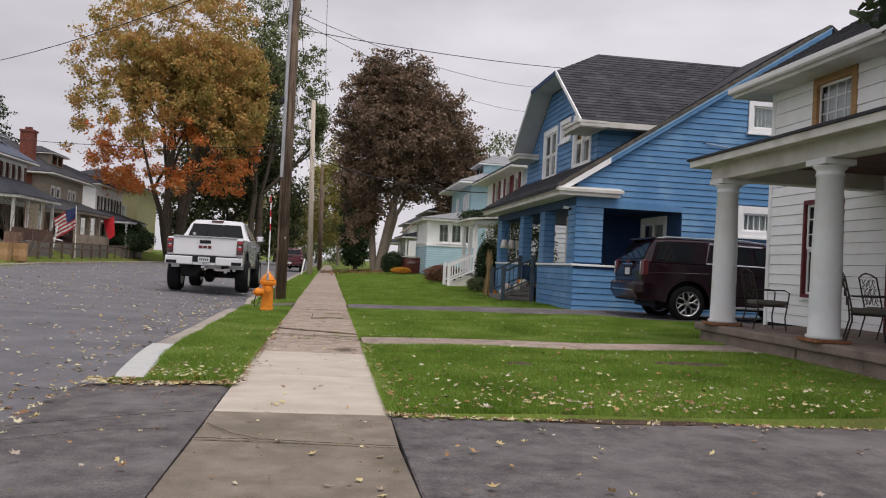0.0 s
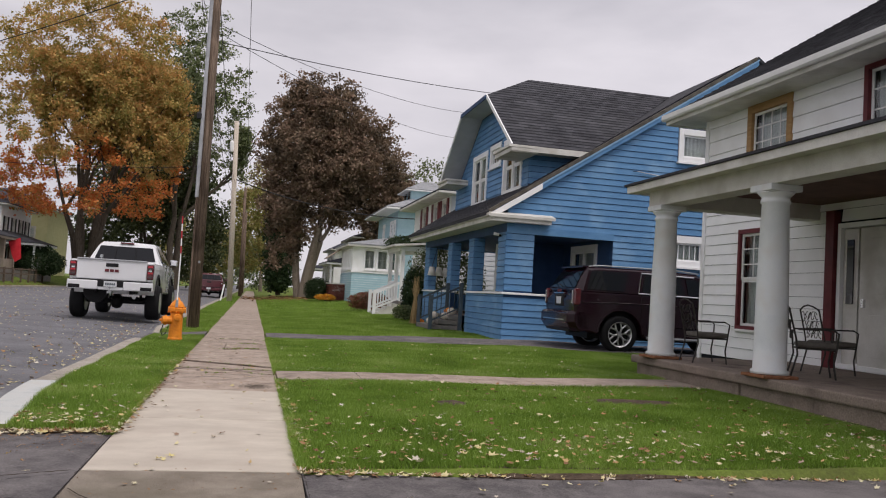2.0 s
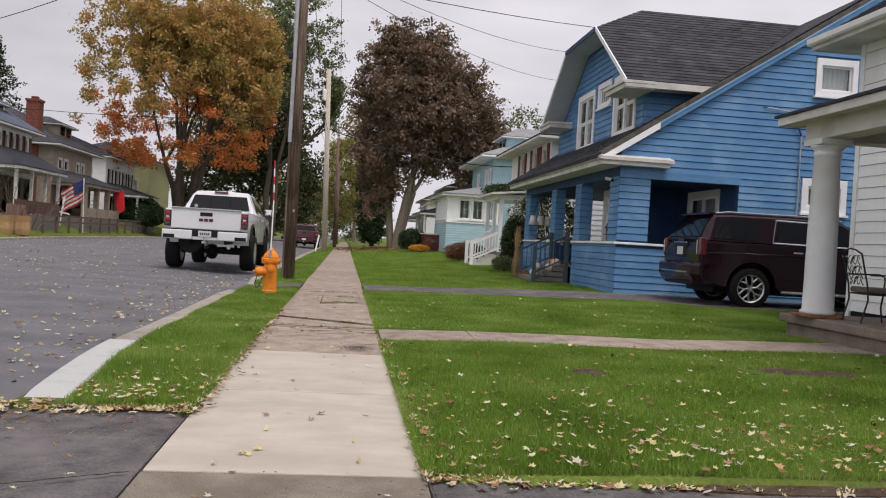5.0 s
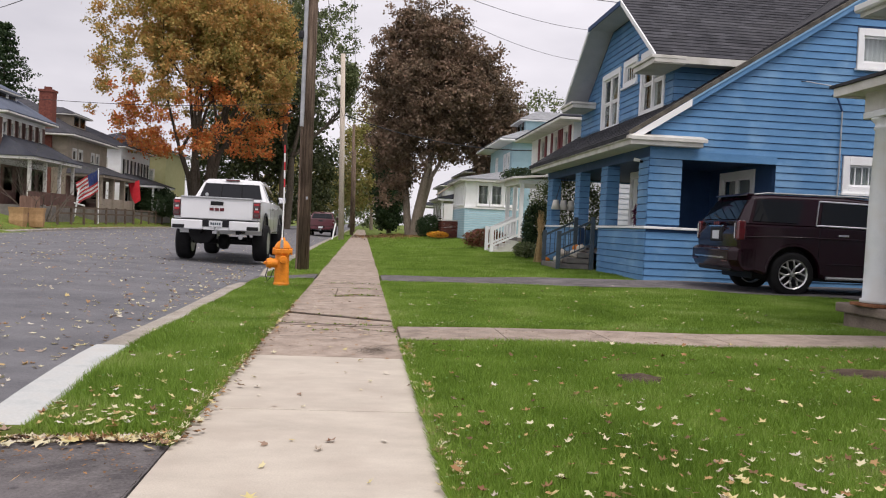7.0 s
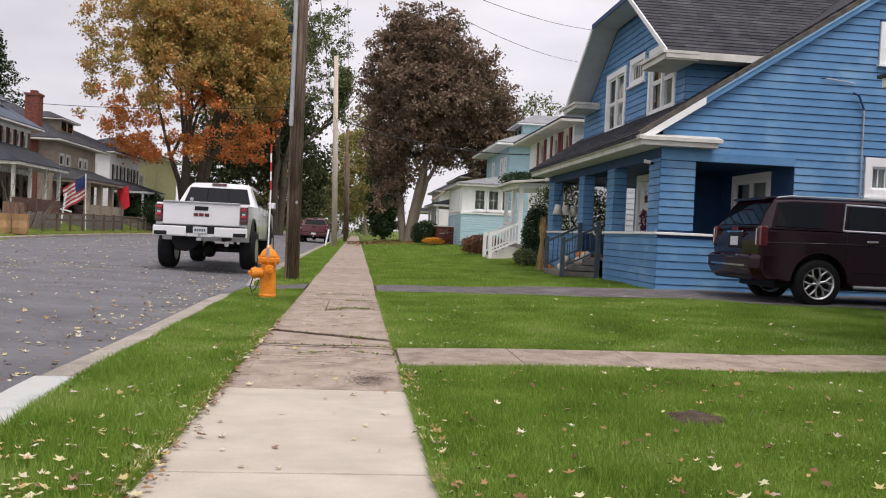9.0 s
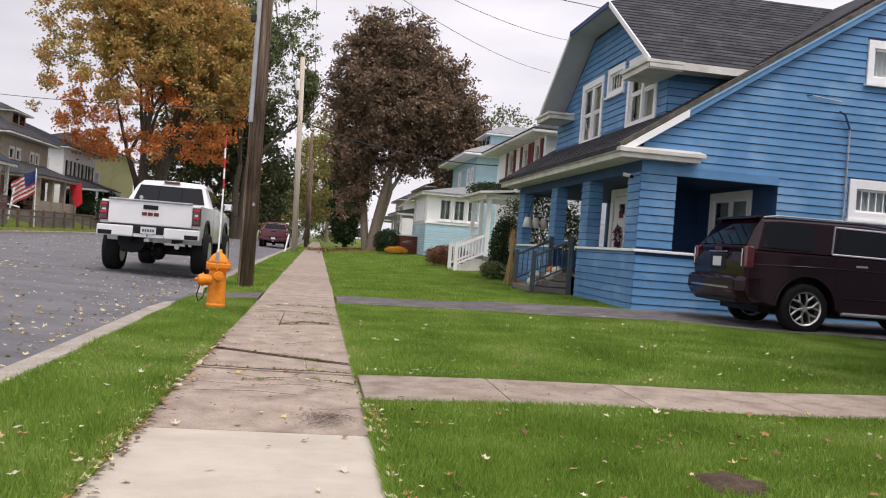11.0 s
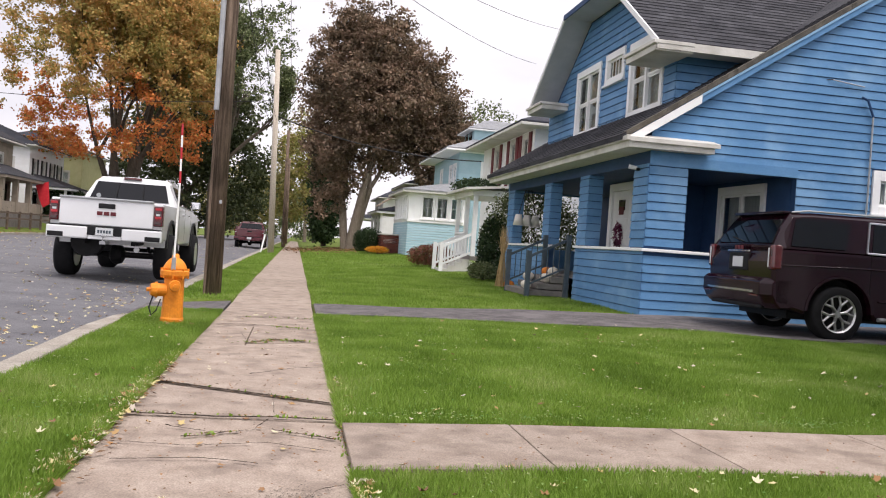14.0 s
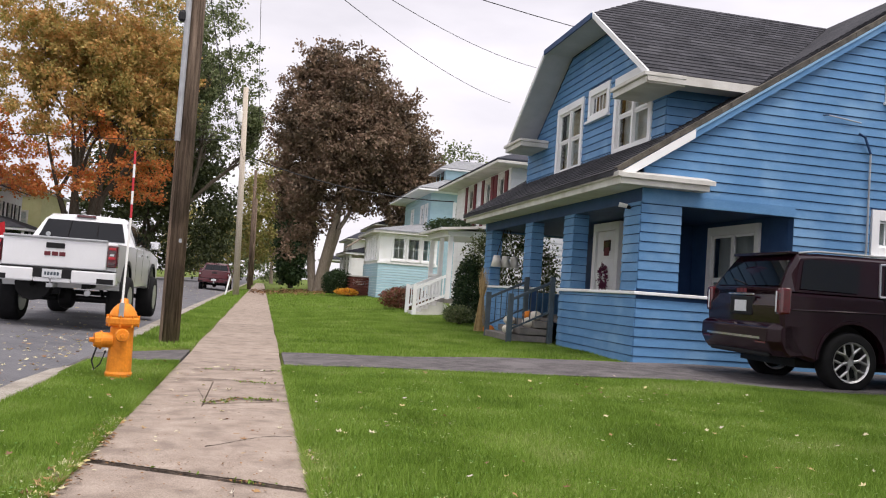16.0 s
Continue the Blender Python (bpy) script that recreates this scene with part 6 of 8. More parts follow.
        part("exhaust", rod(bmesh.new(), (0.55, 0.25, 0.40 + z), (0.58, 0.02, 0.40 + z), 0.045, 0.05, 14), M["galv"], v)
        for s in (-1, 1):
            for hz, mm in ((0.90, "lamp_dark"), (1.00, "flagr"), (1.10, "lamp_dark"), (1.16, "flagr")):
                b("lamp_cell", (*sorted((s * 0.87, s * 0.985)), 0.036, 0.05, hz + z, hz + 0.045 + z), M[mm], v, bevel=0.006)
    b("brake_light", (-0.18, 0.18, 2.27, 2.33, 1.80 + z, 1.85 + z), M["lamp_red"], v, bevel=0.008)
    for s in (-1, 1):
        for pts in ([(2.5, 1.33), (3.2, 1.33), (3.18, 1.72), (2.62, 1.73)], [(3.3, 1.33), (4.25, 1.30), (3.8, 1.64), (3.28, 1.72)]):
            bm = bmesh.new()
            wy = lambda zz: 0.985 - (zz - 1.28) * (0.22 / 0.5)
            vs = [bm.verts.new((s * (wy(zz) + 0.012), y, zz + z)) for y, zz in pts]
            ws = [bm.verts.new((s * (wy(zz) - 0.04), y, zz + z)) for y, zz in pts]
            fs = [bm.faces.new(vs), bm.faces.new(ws[::-1])] + [bm.faces.new((vs[i], ws[i], ws[(i + 1) % 4], vs[(i + 1) % 4])) for i in range(4)]
            bmesh.ops.recalc_face_normals(bm, faces=fs)
            part("side_window", bm, M["carglass"], v)
        b("mirror", (*sorted((s * 1.02, s * 1.24)), 3.95, 4.07, 1.30 + z, 1.48 + z), M["chrome"] if lift else paint, v, bevel=0.03)
        for hy in (2.75, 3.65):
            b("door_handle", (*sorted((s * 1.0, s * 1.03)), hy, hy + 0.2, 1.12 + z, 1.16 + z), M["chrome"], v)
        for dy in (2.35, 3.25, 4.3):
            b("door_seam", (*sorted((s * 0.99, s * 1.0025)), dy, dy + 0.008, 0.6 + z, 1.27 + z), M["blackp"], v)
        for yy in (ra, fa):
            bm = bmesh.new()
            pr = arch(yy, 0.50 + z * 0.7, 0.50) + arch(yy, 0.50 + z * 0.7, 0.57)[::-1]
            prism(bm, pr, "x", *sorted((s * 0.99, s * 1.03)))
            part("arch_flare", bm, M["blackp"] if lift else paint, v)
    for yy in (ra, fa):
        for s in (-1, 1):
            wh = new("wheel")
            wh.parent = v
            x, w = (s * 0.93 if lift else s * 0.88), 0.36 if lift else 0.27
            part("tyre", lathe(bmesh.new(), [(R * 0.6, x - w / 2 + 0.02), (R * 0.9, x - w / 2), (R * 0.99, x - w * 0.38), (R, x - w * 0.2), (R, x + w * 0.2), (R * 0.99, x + w * 0.38), (R * 0.9, x + w / 2), (R * 0.6, x + w / 2 - 0.02)], (yy, R), 36, "x", False), M["tyre"], wh, smooth=True)
            part("rim", lathe(bmesh.new(), [(R * 0.6, x - w / 2 + 0.01), (R * 0.58, x - w / 2 + 0.05), (R * 0.2, x - w / 2 + 0.06), (R * 0.2, x + w / 2 - 0.06), (R * 0.58, x + w / 2 - 0.05), (R * 0.6, x + w / 2 - 0.01)], (yy, R), 28, "x"), M["alloy"], wh)
    bm = bmesh.new()
    rod(bm, (-0.8, ra, R), (0.8, ra, R), 0.06, n=10)
    lathe(bm, [(0.05, -0.16), (0.17, -0.1), (0.2, 0.0), (0.17, 0.1), (0.05, 0.16)], (ra, R), 16, "x")
    rod(bm, (-0.8, fa, R), (0.8, fa, R), 0.05, n=8)
    for s in (-1, 1):
        rod(bm, (s * 0.62, ra + 0.1, R), (s * 0.55, ra - 0.2, R + 0.42), 0.035, n=8)
        box(bm, *sorted((s * 0.42, s * 0.5)), 0.3, 5.3, 0.50 + z * 0.8, 0.62 + z * 0.8)
    rod(bm, (0.55, 0.15, 0.52 + z), (0.55, 2.5, 0.5 + z), 0.04, n=8)
    rod(bm, (-0.45, 0.6, 0.50 + z), (-0.45, 0.9, 0.50 + z), 0.3, n=16) if detail else None
    part("chassis", bm, M["blackp"], v)
    bm = bmesh.new()
    box(bm, -0.05, 0.05, -0.16, 0.2, 0.47 + z, 0.53 + z)
    rod(bm, (0, -0.13, 0.53 + z), (0, -0.13, 0.60 + z), 0.012, n=8)
    lathe(bm, [(0.005, 0.59 + z), (0.022, 0.6 + z), (0.03, 0.62 + z), (0.022, 0.64 + z), (0.005, 0.65 + z)], (0, -0.13), 12)
    part("tow_hitch", bm, M["galv"], v)
    return v


pickup("pickup_truck", "lifted white crew cab pickup truck parked at the kerb", (-3.29, 22.75, 0.0), 0.0, M["carwhite"], 0.2)
pickup("red_pickup_truck", "dark red pickup truck parked further along the kerb", (-2.95, 64.5, -0.07), 0.0, M["redcar"], 0.0, False)

# ---- street furniture ----
HY = thing("fire_hydrant", (-1.13, 16.3, 0.03), label="orange painted fire hydrant in the verge with a reflector stake", category="fire hydrant")
part("barrel", lathe(bmesh.new(), [(0.12, -0.1), (0.125, 0.0), (0.128, 0.03), (0.118, 0.05), (0.112, 0.25), (0.108, 0.48), (0.145, 0.50), (0.158, 0.52), (0.158, 0.565), (0.14, 0.58)], n=28), M["orange"], HY, smooth=False)
part("bonnet", lathe(bmesh.new(), [(0.135, 0.581), (0.13, 0.60), (0.115, 0.635), (0.092, 0.67), (0.062, 0.70), (0.04, 0.712), (0.036, 0.75), (0.02, 0.76)], n=28), M["orange"], HY, smooth=True)
for k in range(8):
    a = k * math.pi / 4
    part("bolt", rod(bmesh.new(), (0.145 * math.cos(a), 0.145 * math.sin(a), 0.485), (0.145 * math.cos(a), 0.145 * math.sin(a), 0.597), 0.012, n=6), M["orange"], HY)
bm = bmesh.new()
rod(bm, (-0.08, -0.04, 0.35), (-0.17, -0.07, 0.35), 0.075, 0.072, 18)
rod(bm, (-0.17, -0.07, 0.35), (-0.185, -0.075, 0.35), 0.09, 0.09, 18)
rod(bm, (-0.185, -0.075, 0.35), (-0.235, -0.092, 0.35), 0.082, 0.066, 12)
rod(bm, (-0.235, -0.092, 0.35), (-0.275, -0.105, 0.35), 0.026, 0.022, 6)
part("side_outlet", bm, M["orange"], HY)
bm = bmesh.new()
rod(bm, (0.01, -0.08, 0.41), (0.03, -0.16, 0.41), 0.052, 0.052, 16)
rod(bm, (0.03, -0.16, 0.41), (0.038, -0.20, 0.41), 0.066, 0.056, 12)
rod(bm, (0.038, -0.20, 0.41), (0.044, -0.235, 0.41), 0.022, 0.02, 6)
part("front_outlet", bm, M["orange"], HY)
part("chain", tube(bmesh.new(), [(-0.2, -0.08, 0.30), (-0.24, -0.09, 0.15), (-0.21, -0.1, 0.07), (-0.16, -0.1, 0.12), (-0.12, -0.09, 0.25)], 0.009, 6), M["wire"], HY)
part("bracket", bx(-0.022, 0.022, -0.150, -0.128, 0.585, 0.72), M["galv"], HY)
part("stake", rod(bmesh.new(), (0.0, -0.138, 0.60), (-0.01, -0.02, 1.55), 0.011, n=8), M["pvc"], HY, "white fibreglass marker stake")
for k in range(5):
    part("stake_band", rod(bmesh.new(), (-0.01 - 0.005 * k, -0.02 + 0.015 * k, 1.551 + 0.135 * k), (-0.015 - 0.005 * k, -0.005 + 0.015 * k, 1.685 + 0.135 * k), 0.0115, n=8), M["flagr" if k % 2 == 0 else "pvc"], HY)


def leaning(p0, p1, t):
    return Vector(p0).lerp(Vector(p1), t)


P1A, P1B = (-1.13, 20.85, -0.1), (-1.17, 20.85, 11.0)
UP = thing("utility_pole", (0, 0, 0), label="weathered brown wooden utility pole with a grey conduit", category="utility pole")
bm = bmesh.new()
rod(bm, P1A, P1B, 0.145, 0.105, 18)
part("post", bm, M["pole"], UP, smooth=True)
part("conduit", tube(bmesh.new(), [(-1.25, 20.70, 3.05), (-1.26, 20.70, 10.6)], 0.045, 10), M["galv"], UP)
part("conduit_low", tube(bmesh.new(), [(-1.245, 20.705, 0.0), (-1.25, 20.70, 3.05)], 0.022, 8), M["pole"], UP)
part("tag", bx(-1.10, -1.06, 20.695, 20.702, 1.52, 1.58), M["galv"], UP)
bm = bmesh.new()
lathe(bm, [(0.03, 4.88), (0.06, 4.9), (0.06, 5.0), (0.03, 5.05)], (-1.33, 20.7), 10)
part("cable_clamp", bm, M["wire"], UP)
part("crossarm", bx(-2.0, -0.35, 20.78, 20.9, 9.9, 10.02), M["pole"], UP)
UP2 = thing("utility_pole", (0, 0, 0), label="pale grey wooden utility pole beyond the truck", category="utility pole")
bm = bmesh.new()
rod(bm, (-1.1, 52, -0.1), (-1.45, 52, 10.9), 0.17, 0.13, 14)
part("post", bm, M["pole_pale"], UP2, smooth=True)
part("guy_guard", tube(bmesh.new(), [(-1.62, 51.7, 0), (-1.45, 51.85, 1.0)], 0.045), M["white"], UP2)
part("insulator", lathe(bmesh.new(), [(0.04, 9.0), (0.13, 9.05), (0.13, 9.6), (0.04, 9.7)], (-1.62, 51.95), 12), M["pvc"], UP2, "white cable fitting")
for i, (yy, xx) in enumerate(((75, -0.8), (100, -0.9))):
    u = thing("utility_pole", (0, 0, 0), label="distant wooden utility pole", category="utility pole")
    part("post", rod(bmesh.new(), (xx, yy, -0.1), (xx - 0.2, yy, 9.5), 0.16, 0.12, 10), M["pole"], u, smooth=True)


def cable(name, a, c, sag, r=0.008, label="thin dark overhead service cable"):
    a, c = Vector(a), Vector(c)
    pts = [a.lerp(c, i / 16) - Vector((0, 0, sag * 4 * (i / 16) * (1 - i / 16))) for i in range(17)]
    t = thing(name, (0, 0, 0), label=label, category="cable")
    part("strand", tube(bmesh.new(), pts, r, 5), M["wire"], t)
    return t


cable("overhead_cable", (-0.95, 20.85, 6.79), (21.45, 39.2, 12.06), 0.67, 0.011, "thin service cable passing over the blue house")
cable("overhead_cable", (-1.0, 20.85, 7.2), (9.5, 36, 9.3), 0.45)
cable("overhead_cable", (-1.0, 20.85, 7.0), (9.5, 40, 8.9), 0.45)
cable("overhead_cable", (6.35, 22.3, 5.0), (9.6, 20.3, 4.62), 0.12, 0.009, "slack cable hanging from the dormer eave")
for dx, z in ((-1.9, 10.05), (-0.45, 10.05), (-1.05, 7.6), (-1.3, 7.2)):
    cable("overhead_cable", (dx, 20.85, z), (dx - 0.2, 52, z - 0.5), 0.7, 0.009, "power line along the street")
    cable("overhead_cable", (dx, 20.85, z), (dx + 0.1, -12, z + 0.2), 0.5, 0.007, "power line along the street")
    cable("overhead_cable", (dx - 0.2, 52, z - 0.5), (dx + 0.4, 75, z - 1.0), 0.5, 0.007, "power line along the street")
cable("overhead_cable", (-1.35, 52, 7.4), (9, 47, 5.4), 0.5, 0.03, "thick service cable crossing the lawn")
cable("overhead_cable", (-1.35, 52, 8.2), (-25, 50, 7.4), 0.7, 0.016, "cable crossing the street")
cable("overhead_cable", (-1.2, 20.85, 8.6), (-24, 47, 9.5), 0.8, 0.014, "cable crossing the street")

# yard things across the street
for i, (xx, yy) in enumerate(((-16.75, 45.6), (-16.25, 46.6))):
    bag = thing("yard_waste_bag", (xx, yy, 0.25), 12 * i, "brown paper yard waste bag full of leaves", "bag", "paper bags by the kerb")
    bm = bmesh.new()
    mid_loft(bm, [[(s * (0.3 + w_), t * (0.26 + w_), z) for s, t in ((-1, -1), (-1.1, 0), (-1, 1), (0, 1.1), (1, 1), (1.1, 0), (1, -1), (0, -1.1))] for z, w_ in ((-0.15, 0), (0.15, 0.04), (0.5, 0.03), (0.75, 0.07), (0.82, 0.09))])
    part("bag", bm, M["paper"], bag, smooth=False, bevel=0.02)
fl = thing("flag_pole", (-16.9, 58.5, 0.2), label="striped flag on a leaning white pole in the lawn", category="flag")
part("pole", rod(bmesh.new(), (0, 0, 0), (-0.1, 0, 3.6), 0.03, n=8), M["white"], fl)
for k in range(11):
    bm = bmesh.new()
    n = 7
    x0 = -0.1
    rows = []
    for i in range(n + 1):
        t = i / n
        for j in (k, k + 1):
            rows.append(bm.verts.new((x0 - 0.05 - 1.3 * (1 - t) + 0.15 * j / 11, -0.1 + 0.1 * math.sin(t * 9 + j * 0.2), 3.5 - 1.6 * (1 - t) * 0.55 - j * 0.125)))
    for i in range(n):
        if k < 6 and i > 3:
            continue
        bm.faces.new((rows[2 * i], rows[2 * i + 2], rows[2 * i + 3], rows[2 * i + 1]))
    for v in [v for v in bm.verts if not v.link_faces]:
        bm.verts.remove(v)
    part("stripe", bm, M["flagr" if k % 2 == 0 else "flagw"], fl)
bm = bmesh.new()
rows = []
for i in range(5):
    t = (4 + i * 0.75) / 7
    for j in (0, 6):
        rows.append(bm.verts.new((-0.15 - 1.3 * (1 - t) + 0.15 * j / 11, -0.11 + 0.1 * math.sin(t * 9 + j * 0.2), 3.5 - 1.6 * (1 - t) * 0.55 - j * 0.125)))
for i in range(4):
    bm.faces.new((rows[2 * i], rows[2 * i + 2], rows[2 * i + 3], rows[2 * i + 1]))
part("canton", bm, M["flagb"], fl)
rf = thing("red_banner", (-17.0, 67, 2.5), label="small red banner hanging from a porch", category="flag")
bm = bmesh.new()
prism(bm, [(-0.45, 0.7), (0.35, 1.0), (0.5, -0.5), (0.1, -0.8), (-0.15, -0.3)], "y", 0, 0.03)
part("cloth", bm, M["red"], rf)
wp = thing("white_post", (-17.9, 57.0, 0.6), label="leaning white post sign", category="post")
part("post", rod(bmesh.new(), (0, 0, 0), (0.25, 0, 1.9), 0.06, n=6), M["white"], wp)
part("arm", rod(bmesh.new(), (-0.3, 0, 0.95), (0.6, 0, 0.75), 0.05, n=6), M["white"], wp)
fe = thing("picket_fence", (-17.15, 46.7, 0.45), label="weathered reddish wooden fence", category="fence")
for k in range(18):
    b("board", (0.0, 0.03, k * 0.145, k * 0.145 + 0.125, -0.2, 1.2 + 0.02 * (k % 3)), M["fence"], fe)
rl = thing("rail_fence", (-16.8, 51.0, 0.35), label="low dark rail fence along the gardens", category="fence")
for k in range(12):
    b("post", (-0.06, 0.06, k * 2.2 - 0.06, k * 2.2 + 0.06, -0.2, 0.95), M["rail_wood"], rl)
for zz in (0.45, 0.8):
    b("rail", (-0.03, 0.03, 0, 24.2, zz, zz + 0.1), M["rail_wood"], rl)

# porch furniture
def chair(loc, rz, label):
    c = thing("patio_chair", loc, rz, label, "chair", "metal chairs on the porch")
    c.scale = (0.9, 0.9, 0.92)
    s = 0.24
    for sx in (-1, 1):
        part("leg", tube(bmesh.new(), [(sx * s, s, 0.0), (sx * s, s - 0.03, 0.2), (sx * s, s, 0.38), (sx * (s + 0.02), s + 0.02, 0.6), (sx * (s + 0.02), s - 0.06, 0.64), (sx * (s + 0.02), -s, 0.63)], 0.013, 6), M["iron"], c)
        part("leg", tube(bmesh.new(), [(sx * s, -s - 0.08, 0.0), (sx * s, -s, 0.3), (sx * s, -s - 0.02, 0.5), (sx * s, -s - 0.12, 0.9)], 0.013, 6), M["iron"], c)
    part("seat_frame", tube(bmesh.new(), [(-s, -s, 0.38), (s, -s, 0.38), (s, s, 0.38), (-s, s, 0.38), (-s, -s, 0.38)], 0.012, 6), M["iron"], c)
    bm = bmesh.new()
    tube(bm, [(-s, -s - 0.12, 0.9), (-s * 0.5, -s - 0.14, 0.95), (0, -s - 0.15, 0.97), (s * 0.5, -s - 0.14, 0.95), (s, -s - 0.12, 0.9)], 0.012, 6)
    for k in range(5):
        for j in range(3):
            cx, cz = -0.17 + 0.085 * k, 0.56 + 0.13 * j
            yy = -s - 0.03 - (cz - 0.45) * 0.24
            tube(bm, [(cx + 0.04 * math.cos(a), yy, cz + 0.06 * math.sin(a + k)) for a in np.linspace(0, 5.2, 8)], 0.006, 5)
    part("backrest", bm, M["iron"], c)
    part("cushion", bx(-s - 0.01, s + 0.01, -s, s + 0.02, 0.395, 0.47), M["cushion"], c, bevel=0.03)


chair((6.52, 11.47, 0.386), -95, "wrought iron porch chair with a dark cushion, beside the column")
chair((6.9, 9.62, 0.386), -120, "wrought iron porch chair with a scrolled back near the door")
chair((7.7, 10.35, 0.386), -95, "wrought iron porch chair with a scrolled back against the wall")


def pumpkin(loc, r, material, label):
    t = thing("pumpkin", loc, label=label, category="pumpkin", group="pumpkins on the steps")
    bm = bmesh.new()
    rings = []
    for j in range(9):
        ph = math.pi * (j + 0.3) / 9.0
        rings.append([bm.verts.new((r * math.sin(ph) * (1 + 0.06 * math.cos(9 * a)) * math.cos(a), r * math.sin(ph) * (1 + 0.06 * math.cos(9 * a)) * math.sin(a), r * 0.8 * (1 - math.cos(ph)))) for a in np.linspace(0, 2 * math.pi, 36, endpoint=False)])
    for a, c in zip(rings, rings[1:]):
        for i in range(36):
            bm.faces.new((a[i], a[(i + 1) % 36], c[(i + 1) % 36], c[i]))
    part("body", bm, material, t, smooth=True)
    part("stem", rod(bmesh.new(), (0, 0, r * 1.5), (0.02, 0, r * 1.75), 0.02, 0.014, 6), M["stalk"], t)


pumpkin((5.3, 25.98, 0.16), 0.13, M["pumpkin"], "orange pumpkin on the ground by the steps")
pumpkin((5.3, 24.5, 0.27), 0.12, M["pumpkin_white"], "small white pumpkin on a step")
pumpkin((5.6, 25.4, 0.42), 0.13, M["pumpkin_white"], "white pumpkin on a step")
pumpkin((5.72, 24.4, 0.42), 0.14, M["pumpkin_white"], "white pumpkin on a step")
pumpkin((6.0, 25.3, 0.57), 0.12, M["pumpkin"], "orange pumpkin on the top step")
pumpkin((6.0, 24.8, 0.57), 0.13, M["pumpkin_white"], "pale pumpkin on the top step")
cs = thing("corn_stalk_bundle", (5.15, 26.2, 0.2), label="dried corn stalk bundle tied beside the steps", category="corn stalks")
bm = bmesh.new()
for i in range(70):
    a, rr = RNG.uniform(0, 6.28), RNG.uniform(0.0, 0.16)
    w_ = RNG.uniform(0.5, 1.4)
    rod(bm, (rr * math.cos(a), rr * math.sin(a), 0), (rr * 0.3 * math.cos(a), rr * 0.3 * math.sin(a), 0.8), 0.008, 0.007, 4)
    rod(bm, (rr * 0.3 * math.cos(a), rr * 0.3 * math.sin(a), 0.8), (rr * w_ * math.cos(a), rr * w_ * math.sin(a), RNG.uniform(1.1, 1.5)), 0.009, 0.002, 4)
part("stalks", bm, M["stalk"], cs, kind="stuff")
hl = thing("hanging_lamps", (6.45, 28.9, 1.80), label="cluster of three white fabric lamp shades hanging in the porch", category="lamp")
for k, (dx, dy) in enumerate(((0, 0), (0.27, 0.1), (-0.27, -0.1))):
    bm = lathe(bmesh.new(), [(0.15, 0.0), (0.085, 0.30), (0.08, 0.30), (0.14, 0.005)], (dx, dy), 16)
    part("shade", bm, M["lampshade"], hl, smooth=True)
    part("rod", rod(bmesh.new(), (dx, dy, 0.3), (dx * 0.3, dy * 0.3, 1.04), 0.01, n=5), M["iron"], hl)


# ---- plants ----
def limbs(bm, p, d, r, length, depth, tips, rng, spread=0.5, up=0.15, shrink=0.72):
    """A tapered limb that bends and forks; the ends go into tips."""
    n = 3
    q = Vector(p)
    d = Vector(d).normalized()
    r0 = r
    for i in range(n):
        d = (d + Vector(rng.normal(0, 0.09, 3)) + Vector((0, 0, up * 0.3))).normalized()
        q2 = q + d * (length / n)
        r1 = r0 * 0.88
        rod(bm, q, q2, r0, r1, 8 if r > 0.06 else 5, False)
        q, r0 = q2, r1
        if depth <= 2:
            tips.append((q.copy(), length))
    if depth == 0:
        return
    for k in range(rng.integers(2, 4)):
        nd = (d + Vector(rng.normal(0, spread, 3)) + Vector((0, 0, up))).normalized()
        limbs(bm, q, nd, r0 * 0.72, length * shrink * rng.uniform(0.8, 1.15), depth - 1, tips, rng, spread, up, shrink)


